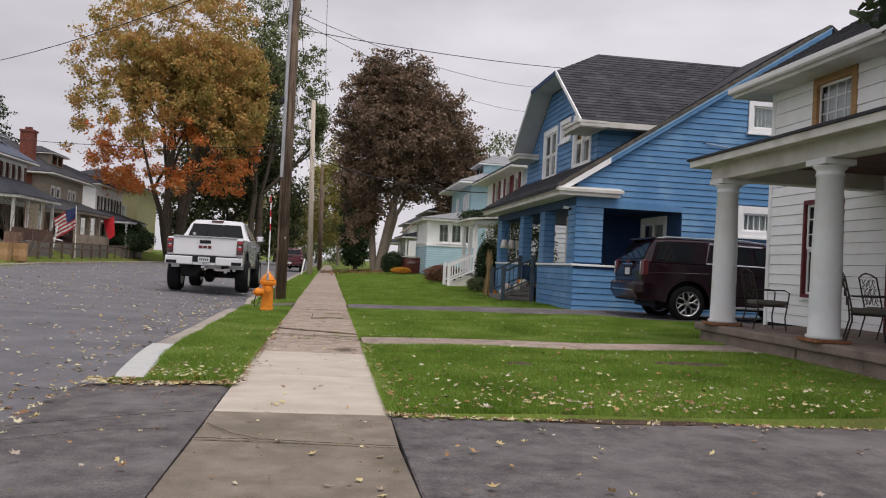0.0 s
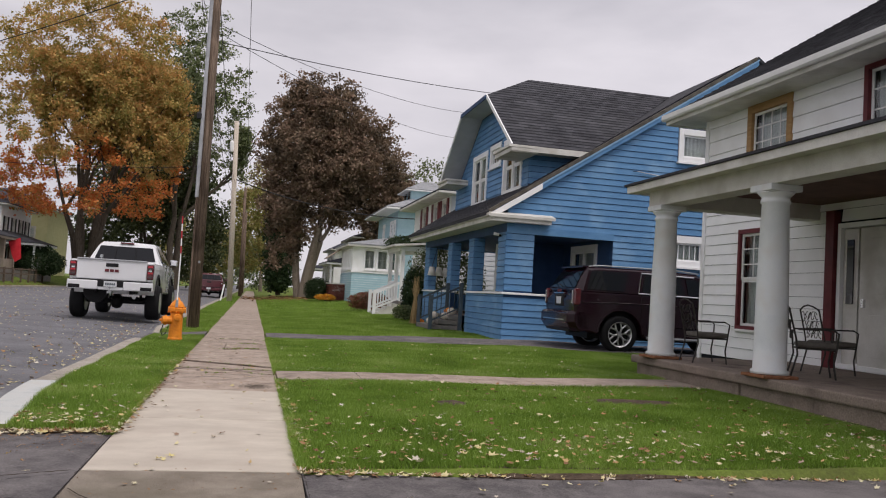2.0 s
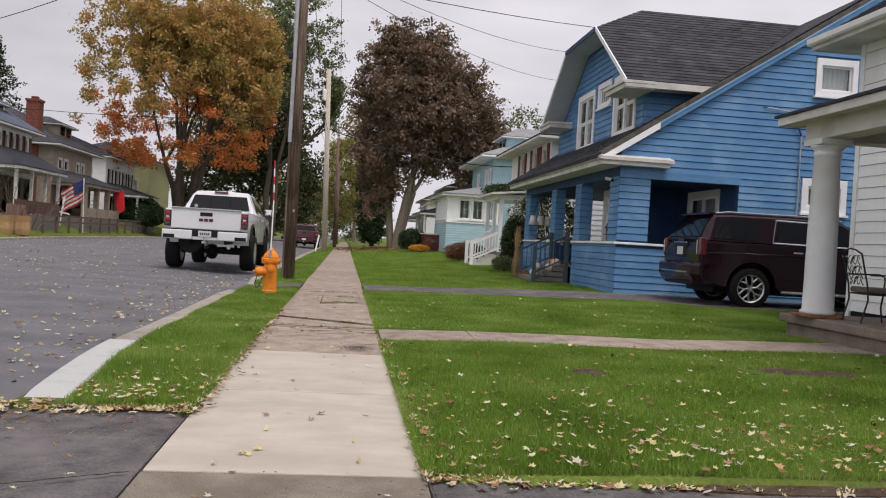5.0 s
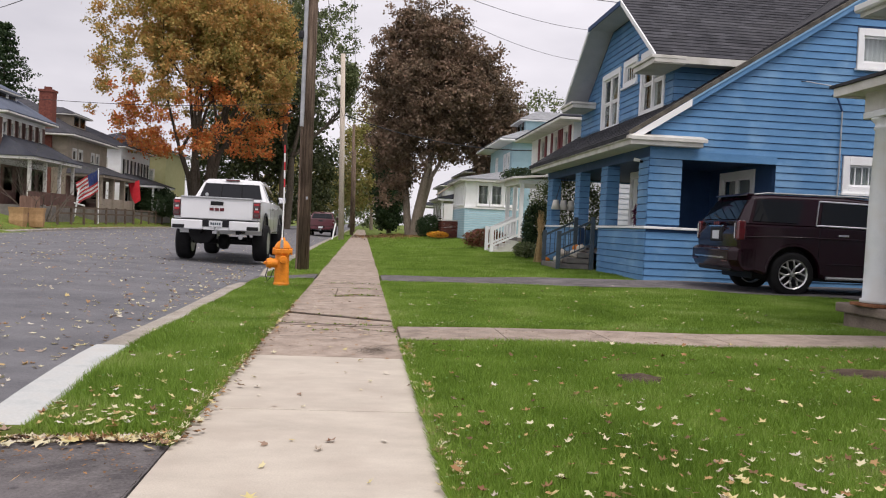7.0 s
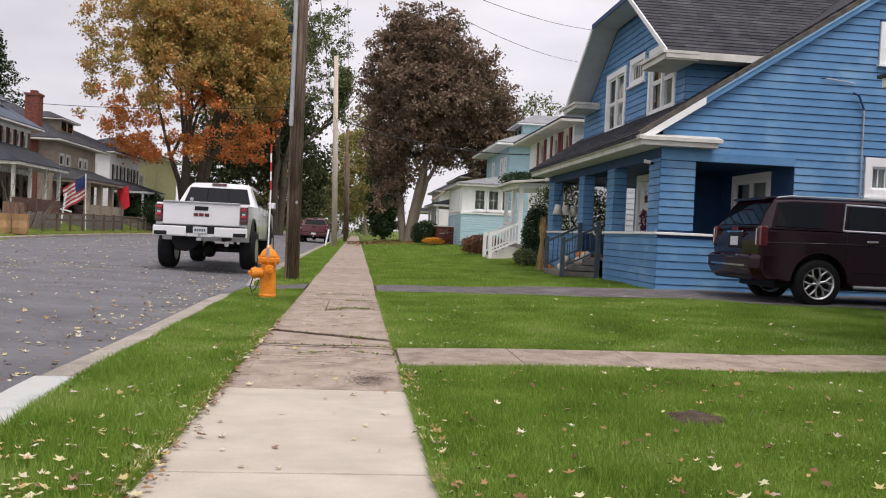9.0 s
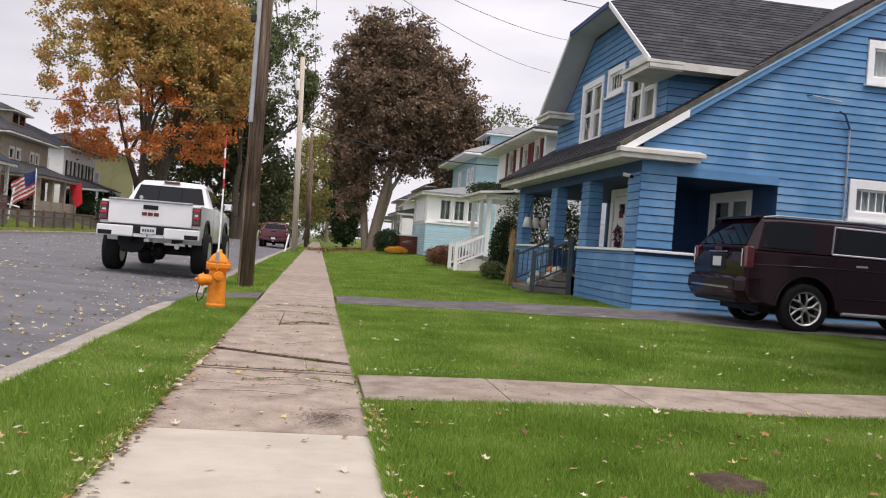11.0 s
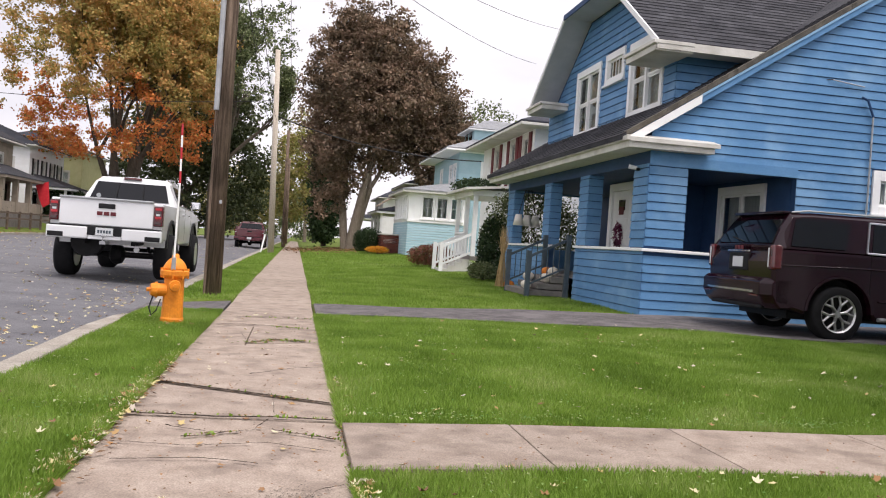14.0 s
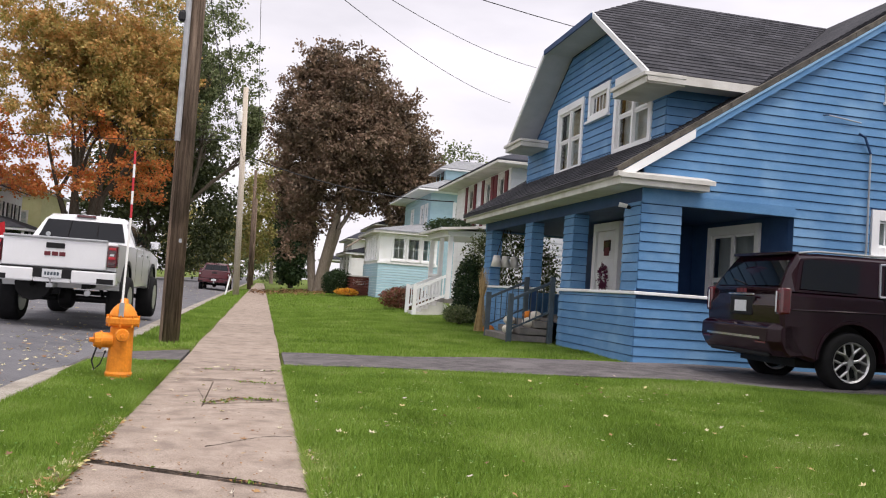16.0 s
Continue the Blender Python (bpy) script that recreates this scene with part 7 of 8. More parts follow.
def tree(name, label, loc, stems, height, radius, centre, leaf, bark, count, size, rng, depth=4, clump=0.8, zlow=0.25, split=None, shape=2.2, mats=None, lobes=None, dark_limbs=0):
    """A tree: forked limbs, and a crown of clumped leaves inside an uneven egg."""
    t = thing(name, loc, label=label, category="tree")
    bm, tips = bmesh.new(), []
    for a, lean, r in stems:
        limbs(bm, (0.25 * math.cos(a) * (len(stems) > 1), 0.25 * math.sin(a) * (len(stems) > 1), -0.3), (lean * math.cos(a), lean * math.sin(a), 1), r, height * 0.26, depth, tips, rng, 0.42, 0.25, 0.74)
    if dark_limbs:
        bm2 = bm.copy()
        for q, keep in ((bm, True), (bm2, False)):
            bmesh.ops.delete(q, geom=[f for f in q.faces if (f.calc_center_median().z > dark_limbs) == keep], context="FACES")
        part("branchwork", bm2, M["bark"], t, "dark limbs inside the crown", kind="stuff", smooth=True)
    part("trunk", bm, bark, t, smooth=True)
    c = Vector(centre)
    rz = (height - c.z)
    # clump centres: limb ends drawn into the crown, and others over its outer shell
    cl = []
    for q, L in tips:
        v = q - c
        k = math.sqrt((v.x / radius) ** 2 + (v.y / radius) ** 2 + (v.z / rz) ** 2)
        if k > 0.95:
            v *= 0.9 / k
        cl.append(c + v)
    m = int(len(cl) * 0.4) + 260
    u = rng.normal(0, 1, (m, 3))
    u /= np.linalg.norm(u, axis=1)[:, None]
    rad = rng.uniform(0.5, 1.0, m) ** 0.5
    for w, k in zip(u, rad):
        k *= 1 + 0.14 * noise.noise(Vector(w) * shape + Vector(loc))
        cl.append(c + Vector((w[0] * radius * k, w[1] * radius * k, w[2] * rz * k)))
    if lobes:
        cl = []
        for dx, dz, rr in lobes:
            m = int(26 * rr ** 2)
            u = rng.normal(0, 1, (m, 3))
            u /= np.linalg.norm(u, axis=1)[:, None]
            k = rng.uniform(0.35, 1.0, m)[:, None] ** 0.5 * rr
            v = u * k * (1, 1, 0.85) + (dx, rng.uniform(-0.35, 0.35) * rr, dz)
            cl += [Vector(q) for q in v]
    cl = np.array([v for v in cl if v.z > height * zlow])
    if lobes:
        cl += rng.normal(0, 0.35, cl.shape)
    idx = rng.integers(0, len(cl), count)
    pos = cl[idx] + rng.normal(0, clump * 0.42, (count, 3)) * (1, 1, 0.75)
    if split is None:
        scatter("crown", pos, size, leaf, rng, t, "stuff")
    else:
        sel = split(pos)
        scatter("crown", pos[~sel], size, leaf, rng, t, "stuff")
        scatter("crown_orange", pos[sel], size, mats, rng, t, "stuff", "orange red lower leaves")
    return t


def shrub(name, label, loc, r, leaf, n, size, rng, category="bush", squash=0.8):
    t = thing(name, loc, label=label, category=category)
    bm = bmesh.new()
    for k in range(7):
        a = k * 0.9
        rod(bm, (0, 0, -0.05), (r[0] * 0.5 * math.cos(a), r[1] * 0.5 * math.sin(a), r[2] * 1.1), 0.02, 0.006, 5, False)
    part("stems", bm, M["bark"], t)
    u = rng.normal(0, 1, (n, 3))
    u /= np.linalg.norm(u, axis=1)[:, None]
    k = rng.uniform(0.55, 1.0, n)[:, None] ** 0.6 * (1 + 0.15 * np.sin(u[:, :1] * 5 + u[:, 1:2] * 7))
    pos = u * k * np.array(r) + (0, 0, r[2] * squash)
    pos = pos[pos[:, 2] > 0.02]
    scatter("foliage", pos, size, leaf, rng, t, "stuff")
    return t


R1 = np.random.default_rng(11)
tree("maple_tree", "large autumn maple, golden above and orange red below", (-14.2, 78, 0.2), [(0.3, 0.10, 0.46), (2.4, 0.16, 0.36), (4.3, 0.14, 0.36), (5.6, 0.26, 0.3), (1.3, 0.18, 0.34), (3.3, 0.24, 0.3)], 26.5, 8.6, (-0.6, -0.5, 14.3), M["maple"], M["bark"], 122000, 0.27, R1, 4, 0.76, 0.225,
     lambda p: (p[:, 2] < 10.6 + 1.4 * np.sin(p[:, 0] * 0.9)) & (R1.uniform(0, 1, len(p)) < 0.9), 2.2, M["maple_red"])
tree("copper_tree", "broad tree with dark copper brown leaves and pale trunks", (3.9, 66, 0.6), [(0.2, 0.20, 0.34), (3.0, 0.16, 0.32), (5.0, 0.05, 0.4)], 17.6, 5.6, (0.9, 0, 10.9), M["brownleaf"], M["bark_pale"], 112000, 0.24, R1, 4, 0.55, 0.13, None, 2.8, None,
     [(-1.3, 13.9, 2.2), (0.2, 15.3, 2.3), (2.0, 14.2, 2.5), (4.0, 12.4, 2.4), (5.6, 10.2, 2.3), (6.3, 8.0, 1.9), (-2.0, 11.2, 2.1), (0.3, 10.8, 3.0), (3.2, 10.0, 2.9), (5.4, 6.9, 1.5), (2.8, 6.8, 1.7), (-1.4, 8.4, 2.0), (-1.6, 5.9, 1.5), (-1.4, 3.9, 1.1), (-1.5, 2.4, 0.8), (5.2, 5.2, 1.2), (-2.3, 9.6, 1.5), (7.0, 8.8, 1.1), (4.9, 12.9, 1.3), (-0.6, 15.6, 1.2), (6.2, 6.0, 0.9), (-0.4, 5.4, 1.2), (-1.9, 7.0, 1.6), (0.6, 7.8, 2.3), (1.8, 11.6, 2.0), (0.9, 13.0, 2.2), (2.3, 7.8, 1.8), (-0.9, 12.2, 1.9), (4.4, 8.8, 2.2)], 5.6)
tree("tall_green_tree", "tall tree with thin grey green leaves", (-8.6, 96, 0), [(0.3, 0.1, 0.5), (3.3, 0.15, 0.4)], 32, 7.2, (0.5, 0, 17), M["greenleaf"], M["bark"], 32000, 0.34, R1, 4, 0.8, 0.40, None, 2.6)
tree("green_tree", "green tree behind the maple", (-12.2, 104, 0), [(1.0, 0.1, 0.5), (3.0, 0.2, 0.5)], 19, 8.4, (0.5, 0, 8), M["darkgreen"], M["bark"], 46000, 0.46, R1, 4, 1.4, 0.04)
tree("street_tree", "yellow green street tree in the distance", (2.6, 118, 0), [(1.0, 0.1, 0.3)], 16, 5.0, (-1.2, 0, 9.0), M["paleleaf"], M["bark"], 12000, 0.42, R1, 3, 1.0, 0.2)
tree("street_tree", "bare topped pale tree in the distance", (1.5, 135, 0), [(1.0, 0.1, 0.3)], 21, 5.0, (-0.5, 0, 12), M["paleleaf"], M["bark_pale"], 7000, 0.4, R1, 4, 1.2, 0.3)
tree("street_tree", "golden street tree across the road in the distance", (-9, 140, 0), [(1.0, 0.1, 0.3)], 12, 7, (0, 0, 6.0), M["paleleaf"], M["bark"], 9000, 0.5, R1, 3, 1.2, 0.1)
tree("street_tree", "dark tree closing the end of the street", (-3, 190, 0), [(1.0, 0.1, 0.3)], 12, 12, (0, 0, 5.5), M["greenleaf"], M["bark"], 9000, 0.7, R1, 3, 1.6, 0.05)
tree("garden_tree", "light green tree behind the pale blue house", (16.2, 84, 0.5), [(1.0, 0.1, 0.3), (3.5, 0.2, 0.2)], 14.6, 4.6, (0.6, 0, 8.6), M["greenleaf"], M["bark"], 7500, 0.3, R1, 4, 0.8, 0.3, None, 4.5)
tree("dark_evergreen", "dark evergreen beside the copper tree", (2.7, 84, 0.4), [(1.0, 0.02, 0.25)], 10.5, 1.5, (0, 0, 4.6), M["darkleaf"], M["bark"], 14000, 0.3, R1, 2, 0.6, 0.02)
cf = thing("conifer", (-32.8, 82, 0.8), label="tall dark spruce behind the houses", category="tree")
part("trunk", rod(bmesh.new(), (0, 0, -0.3), (0, 0, 17), 0.25, 0.04, 8), M["bark"], cf)
pp = []
for k in range(0, 46, 2):
    zz = 2 + 15.2 * (k / 46)
    rr = 7.4 * (1 - k / 46.5) ** 0.95 * (0.72 + 0.4 * ((k * 7) % 5) / 4) + 0.12
    for j in range(9):
        a = j * 0.7 + k * 1.3
        L = rr * R1.uniform(0.7, 1.1)
        tt = R1.uniform(0.1, 1, 60)
        pp.append(np.c_[np.cos(a) * L * tt, np.sin(a) * L * tt, zz - 0.25 * tt * L * 0.6 + 0.12 * L * tt * tt] + R1.normal(0, 0.14, (60, 3)))
scatter("foliage", np.concatenate(pp), 0.28, M["darkleaf"], R1, cf, "stuff")
shrub("rose_bush", "leafy green climbing bush at the porch corner", (5.95, 30.75, 0.2), (0.42, 0.5, 1.05), M["darkleaf"], 5200, 0.09, R1)
shrub("porch_climber", "climbing plant behind the porch pillars", (7.2, 30.7, 0.3), (1.45, 0.4, 1.6), M["greenleaf"], 8500, 0.10, R1)
shrub("low_bush", "low green bush beside the path", (5.5, 29.7, 0.22), (0.45, 0.6, 0.26), M["greenleaf"], 2600, 0.07, R1)
shrub("hydrangea", "reddish brown shrub beside the white stairs", (5.2, 37.0, 0.32), (0.85, 0.9, 0.42), M["redbush"], 4200, 0.09, R1)
shrub("vine", "dark vine growing over the entry porch roof", (6.6, 36.4, 3.0), (0.9, 1.0, 0.35), M["darkleaf"], 2400, 0.1, R1)
shrub("clipped_hedge", "dark clipped round hedge by the brick stoop", (4.15, 52.5, 0.45), (0.8, 0.9, 0.72), M["darkleaf"], 9000, 0.09, R1, "hedge")
shrub("chrysanthemums", "yellow and orange potted chrysanthemums", (4.45, 50.3, 0.45), (0.6, 0.3, 0.2), M["mum"], 2000, 0.07, R1, "flowers")
bs_ = thing("bare_shrub", (-17.1, 49.4, 0.45), label="tall bare twiggy shrub in front of the white house", category="bush")
bm, tips_ = bmesh.new(), []
for k in range(13):
    a = k * 0.483
    limbs(bm, (0.5 * math.cos(a), 0.9 * math.sin(a), -0.05), (0.55 * math.cos(a), 0.8 * math.sin(a), 1.0), 0.032, 1.35, 4, tips_, R1, 0.5, 0.05, 0.72)
part("twigs", bm, M["twig"], bs_, kind="stuff")
tp_ = np.array([tuple(q) for q, _ in tips_])
tp_ = tp_[R1.integers(0, len(tp_), 2600)] + R1.normal(0, 0.12, (2600, 3))
scatter("foliage", tp_[tp_[:, 2] > 0.02], 0.055, M["darkleaf"], R1, bs_, "stuff")
shrub("round_hedge", "dark clipped hedge by the far porch", (-17.4, 75.5, 0.8), (2.0, 2.8, 1.35), M["darkleaf"], 14000, 0.16, R1, "hedge")

# overhanging twig near the eye at the start
tw = thing("overhanging_branch", (0, 0, 0), label="leafy tree branch hanging into view overhead", category="branch")
bm = bmesh.new()
tube(bm, [(3.0, 2.4, 2.9), (2.4, 2.55, 2.45), (2.02, 2.66, 2.2)], 0.008, 6)
part("twig", bm, M["bark"], tw)
scatter("leaves", R1.normal(0, 1, (420, 3)) * (0.085, 0.07, 0.055) + (2.10, 2.66, 2.19), 0.07, M["darkleaf"], R1, tw, "stuff")

# ---- turf, litter ----
def field(n, x0, x1, y0, y1, rng):
    return np.c_[rng.uniform(x0, x1, n), rng.uniform(y0, y1, n)]


def on_lawn(p):
    x, y = p[:, 0], p[:, 1]
    right = (x > 0.5) & ~((y > 10.49 - 0.02 * x) & (y < 11.44 - 0.02 * x) & (x < 5.9)) & (y > 5.74)
    right &= ~((y > np.interp(x, [0.5, 2, 3.5, 5.2, 6.8, 12, 16], [18.0, 18.05, 18.0, 17.75, 17.3, 16.2, 15.9])) & (y < np.interp(x, [0.5, 2.2, 4.0, 5.4, 6.2, 16], [19.75, 19.9, 20.15, 20.5, 20.34, 20.34])))
    right &= ~((x > 5.84) & (y < 12.8)) & ~((x > 8.6) & (y < 15.6)) & ~((x > 6.15) & (y > 20.2)) & (x < 9.5)
    verge = (x < -0.73) & (x > np.interp(y, [7.0, 7.8, 8.6, 9.6, 200], [-1.45, -1.50, -1.60, -1.67, -1.70])) & (y > 7.03) & ~((y > 17.98) & (y < 19.78))
    bare = np.hypot((x - 4.26) / 0.55, (y - 9.03) / 0.28) < 1.08 + 0.25 * np.sin(x * 23) * np.sin(y * 31)
    bare2 = np.hypot((x - 2.15) / 0.16, (y - 8.75) / 0.19) < 1.15 + 0.3 * np.sin(x * 60)
    return (right & ~bare & ~bare2) | verge


GV = np.vectorize(ground)


def turf(name, n, box_, h, w, rng):
    p = field(n, *box_, rng)
    p = p[on_lawn(p)]
    n = len(p)
    z = GV(p[:, 0], p[:, 1])
    a = rng.uniform(0, 2 * np.pi, n)
    lean = rng.normal(0, 0.35, (n, 2))
    patch = 1 + 0.35 * np.sin(p[:, 0] * 2.1 + np.sin(p[:, 1] * 1.3) * 2) * np.sin(p[:, 1] * 1.7)
    hh = h * rng.uniform(0.5, 1.4, n) * patch
    ww = w * rng.uniform(0.7, 1.3, n)
    base = np.c_[p, z - 0.004]
    d = np.c_[np.cos(a), np.sin(a), np.zeros(n)] * ww[:, None]
    tip = base + np.c_[lean * hh[:, None], hh]
    verts = np.stack([base - d, base + d, tip], 1).reshape(-1, 3)
    return mesh_np(name, verts, np.arange(3 * n).reshape(-1, 3), M["grass"], None, "stuff", "green lawn grass blades", "grass")


R2 = np.random.default_rng(21)
turf("lawn_grass", 420000, (0.5, 6.0, 5.7, 11.6), 0.036, 0.0035, R2)
turf("lawn_grass", 420000, (0.5, 8.6, 11.2, 18.1), 0.038, 0.0045, R2)
turf("verge_grass", 170000, (-1.75, -0.72, 6.8, 18.1), 0.042, 0.0035, R2)
turf("far_lawn_grass", 170000, (-1.75, 7.5, 19.7, 36), 0.045, 0.008, R2)
turf("far_lawn_grass", 60000, (-1.75, 8, 36, 70), 0.07, 0.016, R2)
# longer tufts along the edges of the paving
edge = np.concatenate([np.c_[0.51 + np.abs(R2.normal(0, 0.032, 15000)), R2.uniform(5.8, 18, 15000)], np.c_[-0.735 - np.abs(R2.normal(0, 0.032, 15000)), R2.uniform(6.9, 18, 15000)]])
edge = edge[~((edge[:, 0] > 0) & (edge[:, 1] > 10.45) & (edge[:, 1] < 11.43))]
ne = len(edge)
zb = np.full(ne, -0.01)
an = R2.uniform(0, 6.28, ne)
bb_ = np.c_[edge, zb]
dd = np.c_[np.cos(an), np.sin(an), np.zeros(ne)] * 0.004
sgn = np.where(edge[:, 0] > 0, -1, 1)
tp = bb_ + np.c_[sgn * R2.uniform(0, 0.06, ne), R2.normal(0, 0.02, ne), R2.uniform(0.03, 0.08, ne)]
mesh_np("edge_grass", np.stack([bb_ - dd, bb_ + dd, tp], 1).reshape(-1, 3), np.arange(3 * ne).reshape(-1, 3), M["grass"], None, "stuff", "grass creeping over the slab edges", "grass")


def leaves(name, p, size, material, label, lift=0.01, rng=R2, z=None):
    zz = z if z is not None else np.array([road_z(a, c) if a < -1.9 else (0.006 if a < 0.5 else ground(a, c)) for a, c in p])
    pos = np.c_[p, zz + lift]
    return scatter(name, pos, size * 1.12, material, rng, None, "stuff", label, "leaves", flat=True, lobed=True)


lw = field(1500, -1.7, 5.8, 5.6, 18, R2)
lw = lw[on_lawn(lw)]
lw2 = np.c_[R2.uniform(0.55, 6, 560), 5.75 + np.abs(R2.normal(0, 0.8, 560))]
lw2 = lw2[on_lawn(lw2)]
lw3 = np.c_[-1.2 + R2.normal(0, 0.3, 190), 6.9 + np.abs(R2.normal(0, 0.7, 190))]
lw3 = lw3[on_lawn(lw3)]
lw = lw[(lw[:, 1] < 10.6) | (R2.uniform(0, 1, len(lw)) < 0.45)]
lg = np.concatenate([lw[::2], lw2, lw3])
leaves("lawn_leaves", lg, 0.045, M["litter"], "pale fallen leaves on the grass", 0.04, R2, GV(lg[:, 0], lg[:, 1]))
ey = np.concatenate([np.c_[R2.uniform(0.5, 5.9, 1250), R2.normal(5.72, 0.055, 1250)], np.c_[R2.uniform(-1.6, -0.75, 330), R2.normal(7.01, 0.05, 330)], np.c_[R2.normal(-0.76, 0.035, 700), R2.uniform(6.8, 14, 700)], np.c_[R2.normal(0.54, 0.03, 260), R2.uniform(5.7, 13, 260)]])
ey = ey[~((ey[:, 0] > 0.3) & (ey[:, 1] > 10.35) & (ey[:, 1] < 11.5))]
ez = np.where((ey[:, 0] < -0.8) & (ey[:, 1] < 7.3), np.interp(ey[:, 0], [-1.9, -0.74], [-0.036, -0.008]), np.where(ey[:, 1] < 6.2, 0.0, 0.01))
leaves("edge_leaves", ey, 0.05, M["litter"], "fallen leaves gathered along the edges", 0.022, R2, ez)
rd = np.concatenate([np.c_[R2.uniform(-9, -1.95, 1000), R2.uniform(4, 24, 1000)], np.c_[-2.1 - np.abs(R2.normal(0, 0.6, 420)), R2.uniform(5, 22, 420)], np.c_[R2.normal(-1.93, 0.07, 150), R2.uniform(3, 7.2, 150)], np.c_[R2.normal(-1.78, 0.13, 100), R2.normal(6.95, 0.1, 100)]])
leaves("road_leaves", rd, 0.055, M["litter"], "pale leaves scattered on the road", 0.008)
fr_ = np.c_[R2.uniform(-15.5, -2, 1500), R2.uniform(22, 70, 1500)]
leaves("road_leaves", fr_, 0.07, M["litter"], "pale leaves scattered on the far road", 0.008)
sd = np.c_[R2.uniform(-0.7, 0.48, 170), R2.uniform(1, 18, 170)]
leaves("pavement_leaves", sd, 0.045, M["litter"], "a few leaves on the pavement", 0.004)
nd = np.concatenate([np.c_[R2.uniform(0.6, 5.5, 150), R2.uniform(1, 5.6, 150)], np.c_[R2.uniform(-1.9, -0.8, 60), R2.uniform(1, 6.6, 60)]])
leaves("driveway_leaves", nd, 0.05, M["litter"], "a few leaves on the driveway", 0.02, R2, np.full(len(nd), 0.012))
kl = np.c_[R2.normal(-16.4, 0.7, 900), R2.uniform(41, 75, 900)]
leaves("kerb_leaves", kl, 0.09, M["mulch_leaf"], "brown leaves drifted along the far kerb", 0.03, R2, GV(kl[:, 0], kl[:, 1]))
ml = np.c_[R2.normal(3.2, 2.2, 3000), R2.normal(66, 4.5, 3000)]
ml = ml[(ml[:, 0] > -0.6)]
leaves("mulch_leaves", ml, 0.16, M["mulch_leaf"], "brown leaf litter under the copper tree", 0.05, R2, GV(ml[:, 0], ml[:, 1]))
bl = field(230, 0.5, 5.8, 5.7, 11, R2)
bl = bl[on_lawn(bl)]
leaves("brown_lawn_leaves", bl, 0.05, M["mulch_leaf"], "brown fallen leaves on the grass", 0.035, R2, GV(bl[:, 0], bl[:, 1]))
pc = np.concatenate([np.c_[R2.uniform(-0.7, 0.48, 260), R2.uniform(9.6, 13, 260)], np.c_[R2.uniform(-0.7, 0.48, 160), R2.uniform(13, 18, 160)], np.c_[R2.uniform(0.6, 4, 120), R2.uniform(10.55, 11.35, 120)], np.c_[R2.uniform(-0.7, 0.48, 130), R2.uniform(3, 5.75, 130)], np.c_[R2.uniform(-1.8, -0.75, 160), 6.75 - np.abs(R2.normal(0, 0.25, 160))]])
scatter("pavement_crumbs", np.c_[pc, np.where(pc[:, 0] > 0.5, GV(pc[:, 0], pc[:, 1]) + 0.034, 0.02)], 0.02, M["mulch_leaf"], R2, None, "stuff", "brown crumbs and twigs on the paving", "litter", flat=True)
# clover and pale grass tufts mixed into the lawn
cv = np.concatenate([field(9000, 0.5, 6, 5.7, 18, R2), field(2600, -1.75, -0.72, 6.8, 18, R2), np.c_[R2.uniform(0.5, 6, 1800), 11.47 + np.abs(R2.normal(0, 0.12, 1800))]])
cv = cv[on_lawn(cv)]
keep = np.array([noise.noise(Vector((x * 1.3, y * 1.3, 3.0))) for x, y in cv]) + R2.normal(0, 0.22, len(cv)) > 0.0
cv = cv[keep]
scatter("clover", np.c_[cv, GV(cv[:, 0], cv[:, 1]) + R2.uniform(0.02, 0.05, len(cv))], 0.02, M["clover"], R2, None, "stuff", "clover and pale broad grass tufts in the lawn", "clover", flat=True)
# bare earth
for nm, cx, cy, ax, ay in (("bare_earth", 4.26, 9.03, 0.55, 0.28), ("bare_earth", 2.15, 8.75, 0.17, 0.2)):
    bm = bmesh.new()
    c_ = bm.verts.new((cx, cy, ground(cx, cy) + 0.035))
    ring = []
    for i in range(28):
        a = i / 28 * 2 * math.pi
        k = 1 + 0.14 * math.sin(a * 5 + cx) + 0.08 * math.sin(a * 11)
        x, y = cx + ax * k * math.cos(a), cy + ay * k * math.sin(a)
        ring.append(bm.verts.new((x, y, ground(x, y) + 0.004)))
    for i in range(28):
        bm.faces.new((c_, ring[i], ring[(i + 1) % 28]))
    part(nm, bm, M["mud"], label="bare muddy patch in the lawn", kind="structure", smooth=True)
# open cracks across the worn slabs, with dry weeds and moss in them
def crack(pts, w, seed):
    g = np.random.default_rng(seed)
    bm, top, low = bmesh.new(), [], []
    for (xa, ya), (xb, yb) in zip(pts, pts[1:]):
        m = max(2, int(math.hypot(xb - xa, yb - ya) / 0.022))
        for i in range(m):
            f = i / m
            x, y = xa + (xb - xa) * f + g.normal(0, 0.0025), ya + (yb - ya) * f + g.normal(0, 0.004)
            k = w * g.uniform(0.35, 1.3)
            top.append(bm.verts.new((x, y + k, 0.018 if y > 11.3 and y < 13.15 else 0.013)))
            low.append(bm.verts.new((x, y - k, 0.014 if y > 11.3 and y < 13.15 else 0.012)))
    for a, c, d, e in zip(low, low[1:], top[1:], top):
        bm.faces.new((a, c, d, e))
    part("crack_fill", bm, M["crackfill"], pavement, kind="structure")


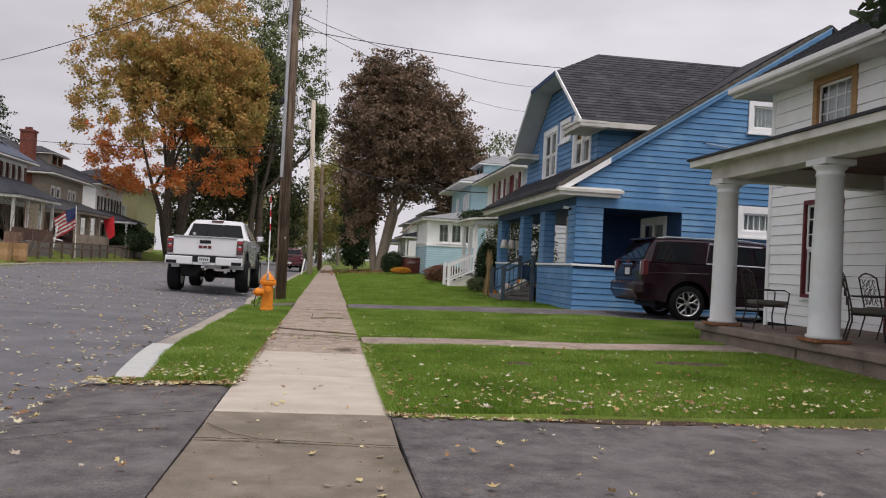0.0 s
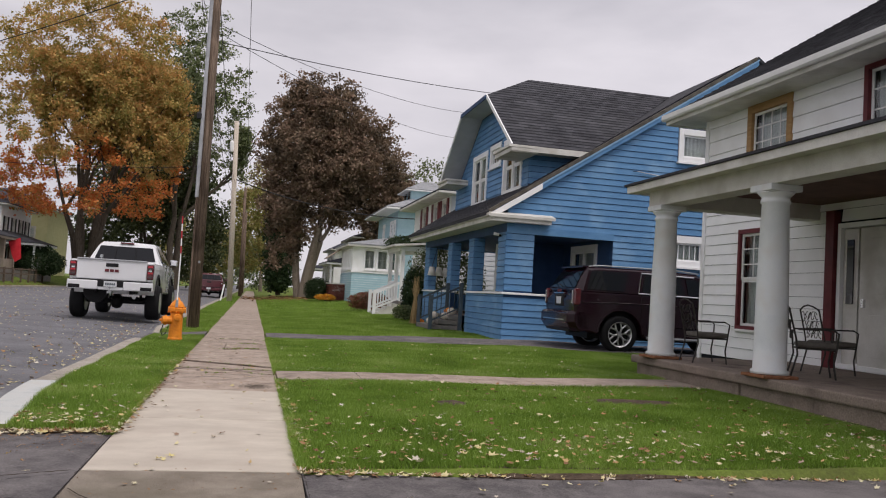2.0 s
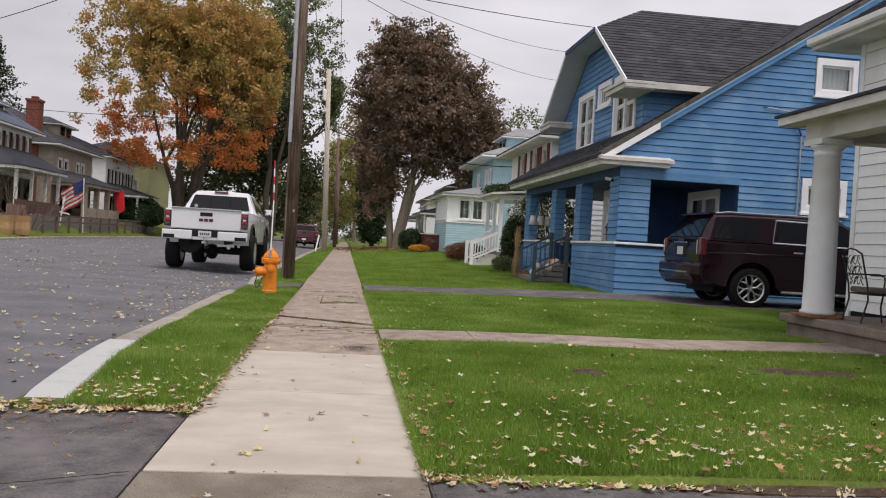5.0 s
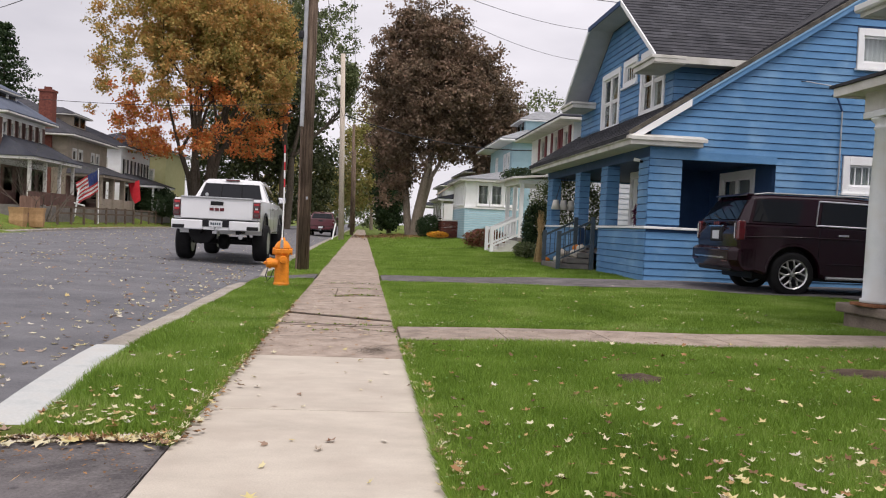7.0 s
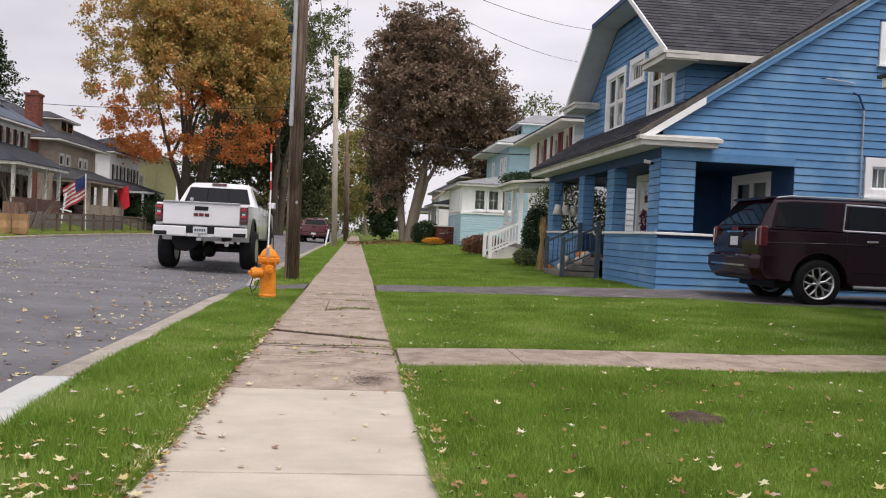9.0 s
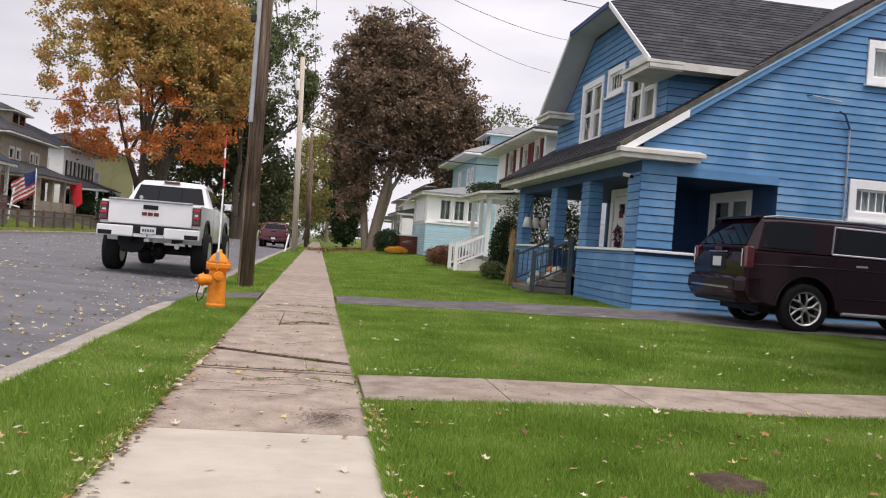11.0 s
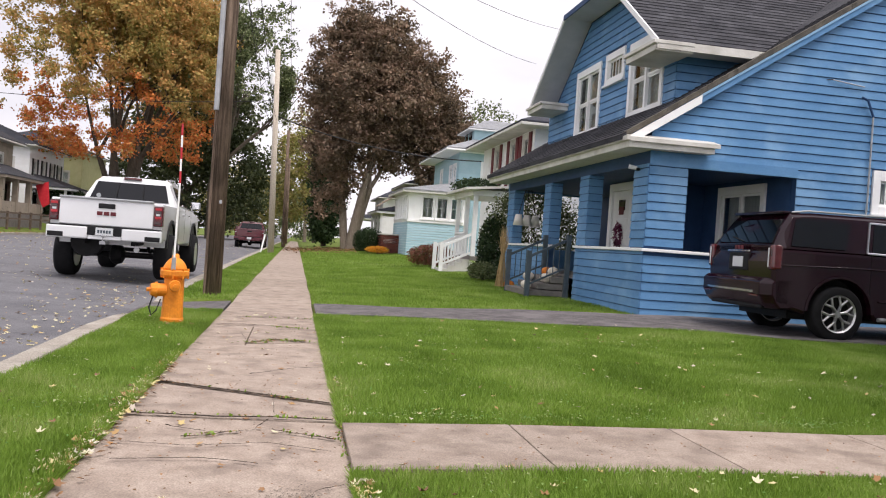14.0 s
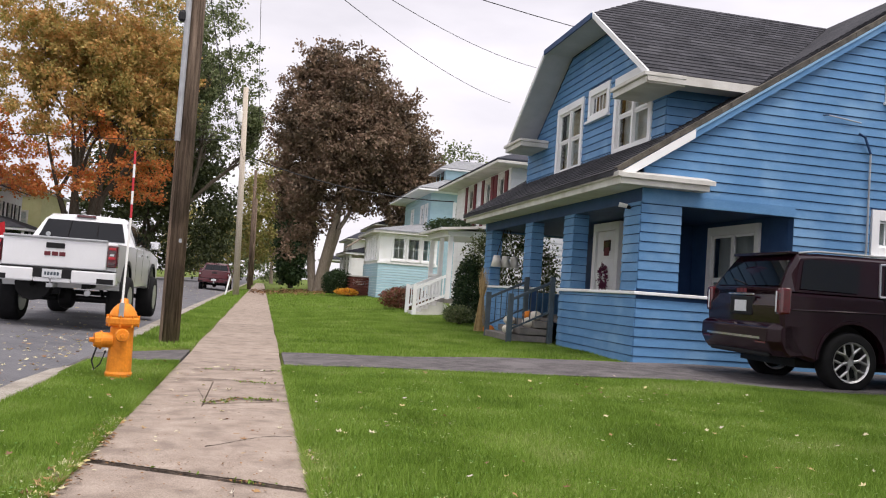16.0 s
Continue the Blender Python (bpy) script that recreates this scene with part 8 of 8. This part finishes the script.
CRACKS = [([(-0.70, 5.3), (-0.52, 5.02), (-0.30, 4.83)], 0.007), ([(-0.71, 4.86), (-0.28, 4.86), (0.13, 4.79), (0.49, 4.76)], 0.008),
          ([(-0.715, 3.4), (-0.72, 4.4), (-0.71, 5.2), (-0.73, 5.9), (-0.74, 6.8)], 0.011), ([(0.515, 3.4), (0.51, 4.6), (0.52, 5.7)], 0.010), ([(-0.76, 5.72), (-1.3, 5.45), (-1.84, 5.05)], 0.006), ([(-0.9, 5.1), (-1.3, 5.02), (-1.8, 4.6)], 0.004),
          ([(-0.71, 11.605), (-0.2, 11.57), (0.15, 11.60), (0.49, 11.565)], 0.008), ([(-0.71, 12.662), (-0.2, 12.40), (0.1, 12.26), (0.49, 12.063)], 0.012),
          ([(0.12, 11.30), (0.28, 11.20), (0.49, 11.10)], 0.007), ([(-0.45, 11.32), (-0.2, 11.2), (0.02, 11.27), (0.1, 11.58)], 0.004), ([(-0.62, 10.95), (-0.3, 10.9), (0.1, 11.0), (0.45, 10.85)], 0.003),
          ([(-0.34, 11.09), (-0.2, 11.13), (-0.09, 11.24)], 0.007), ([(-0.33, 15.74), (-0.25, 15.2), (-0.22, 14.75)], 0.012), ([(-0.23, 14.89), (0.0, 15.27), (0.36, 15.24)], 0.018),
          ([(-0.65, 16.48), (-0.38, 16.57), (-0.11, 16.55), (0.37, 16.37)], 0.012), ([(-0.5, 17.44), (-0.05, 17.6), (0.45, 17.63)], 0.011), ([(-0.71, 14.72), (-0.6, 14.71)], 0.01), ([(0.12, 11.64), (0.11, 12.1)], 0.005), ([(-0.6, 10.62), (-0.2, 10.68), (0.1, 10.6)], 0.004), ([(-0.1, 13.1), (0.25, 13.5), (0.48, 13.55)], 0.004), ([(0.2, 9.75), (0.34, 10.2), (0.48, 10.3)], 0.003)]
for i, (pts, w) in enumerate(CRACKS):
    crack(pts, w, 50 + i)
wc = [np.c_[R2.normal(0.51, 0.02, 110), R2.uniform(10.0, 11.6, 110)]]
for pts, n_, sp in [(((0.1, 12.2), (0.25, 12.14)), 26, 0.012), (((-0.7, 12.66), (0.45, 12.09)), 22, 0.008), (((-0.68, 11.6), (0.48, 11.57)), 60, 0.01), (((0.14, 11.3), (0.48, 11.11)), 30, 0.01), (((-0.35, 11.09), (-0.05, 11.24)), 36, 0.012),
              (((-0.2, 14.95), (0.0, 15.25)), 90, 0.04), (((0.0, 15.27), (0.4, 15.24)), 110, 0.035), (((0.0, 16.5), (0.35, 16.4)), 60, 0.03), (((-0.4, 17.46), (0.45, 17.62)), 40, 0.015)]:
    f = R2.uniform(0, 1, n_)
    (xa, ya), (xb, yb) = pts
    wc.append(np.c_[xa + (xb - xa) * f + R2.normal(0, sp * 1.5, n_), ya + (yb - ya) * f + R2.normal(0, sp, n_)])
wc = np.concatenate(wc)
zt = np.where((wc[:, 1] > 11.3) & (wc[:, 1] < 13.1), 0.024, 0.014)
half = R2.uniform(0, 1, len(wc)) < 0.5
scatter("crack_weeds", np.c_[wc, zt][half], 0.026, M["grass"], R2, None, "stuff", "small weeds in the pavement cracks", "weeds")
scatter("dry_weeds", np.c_[wc, zt][~half], 0.024, M["mulch_leaf"], R2, None, "stuff", "dry brown bits in the pavement cracks", "weeds", flat=True)
el = np.c_[R2.normal(-0.73, 0.05, 420), R2.uniform(6.9, 13.5, 420)]
scatter("edge_litter", np.c_[el, np.full(len(el), 0.02)], 0.042, M["mulch_leaf"], R2, None, "stuff", "brown leaves along the pavement edge", "leaves", flat=True)
sp_ = np.c_[R2.normal(0.25, 0.085, 1500), R2.normal(9.98, 0.13, 1500)]
scatter("moss_specks", np.c_[sp_, np.full(len(sp_), 0.0035)], 0.011, M["moss"], R2, None, "stuff", "dark moss specks on the pavement", "moss", flat=True)
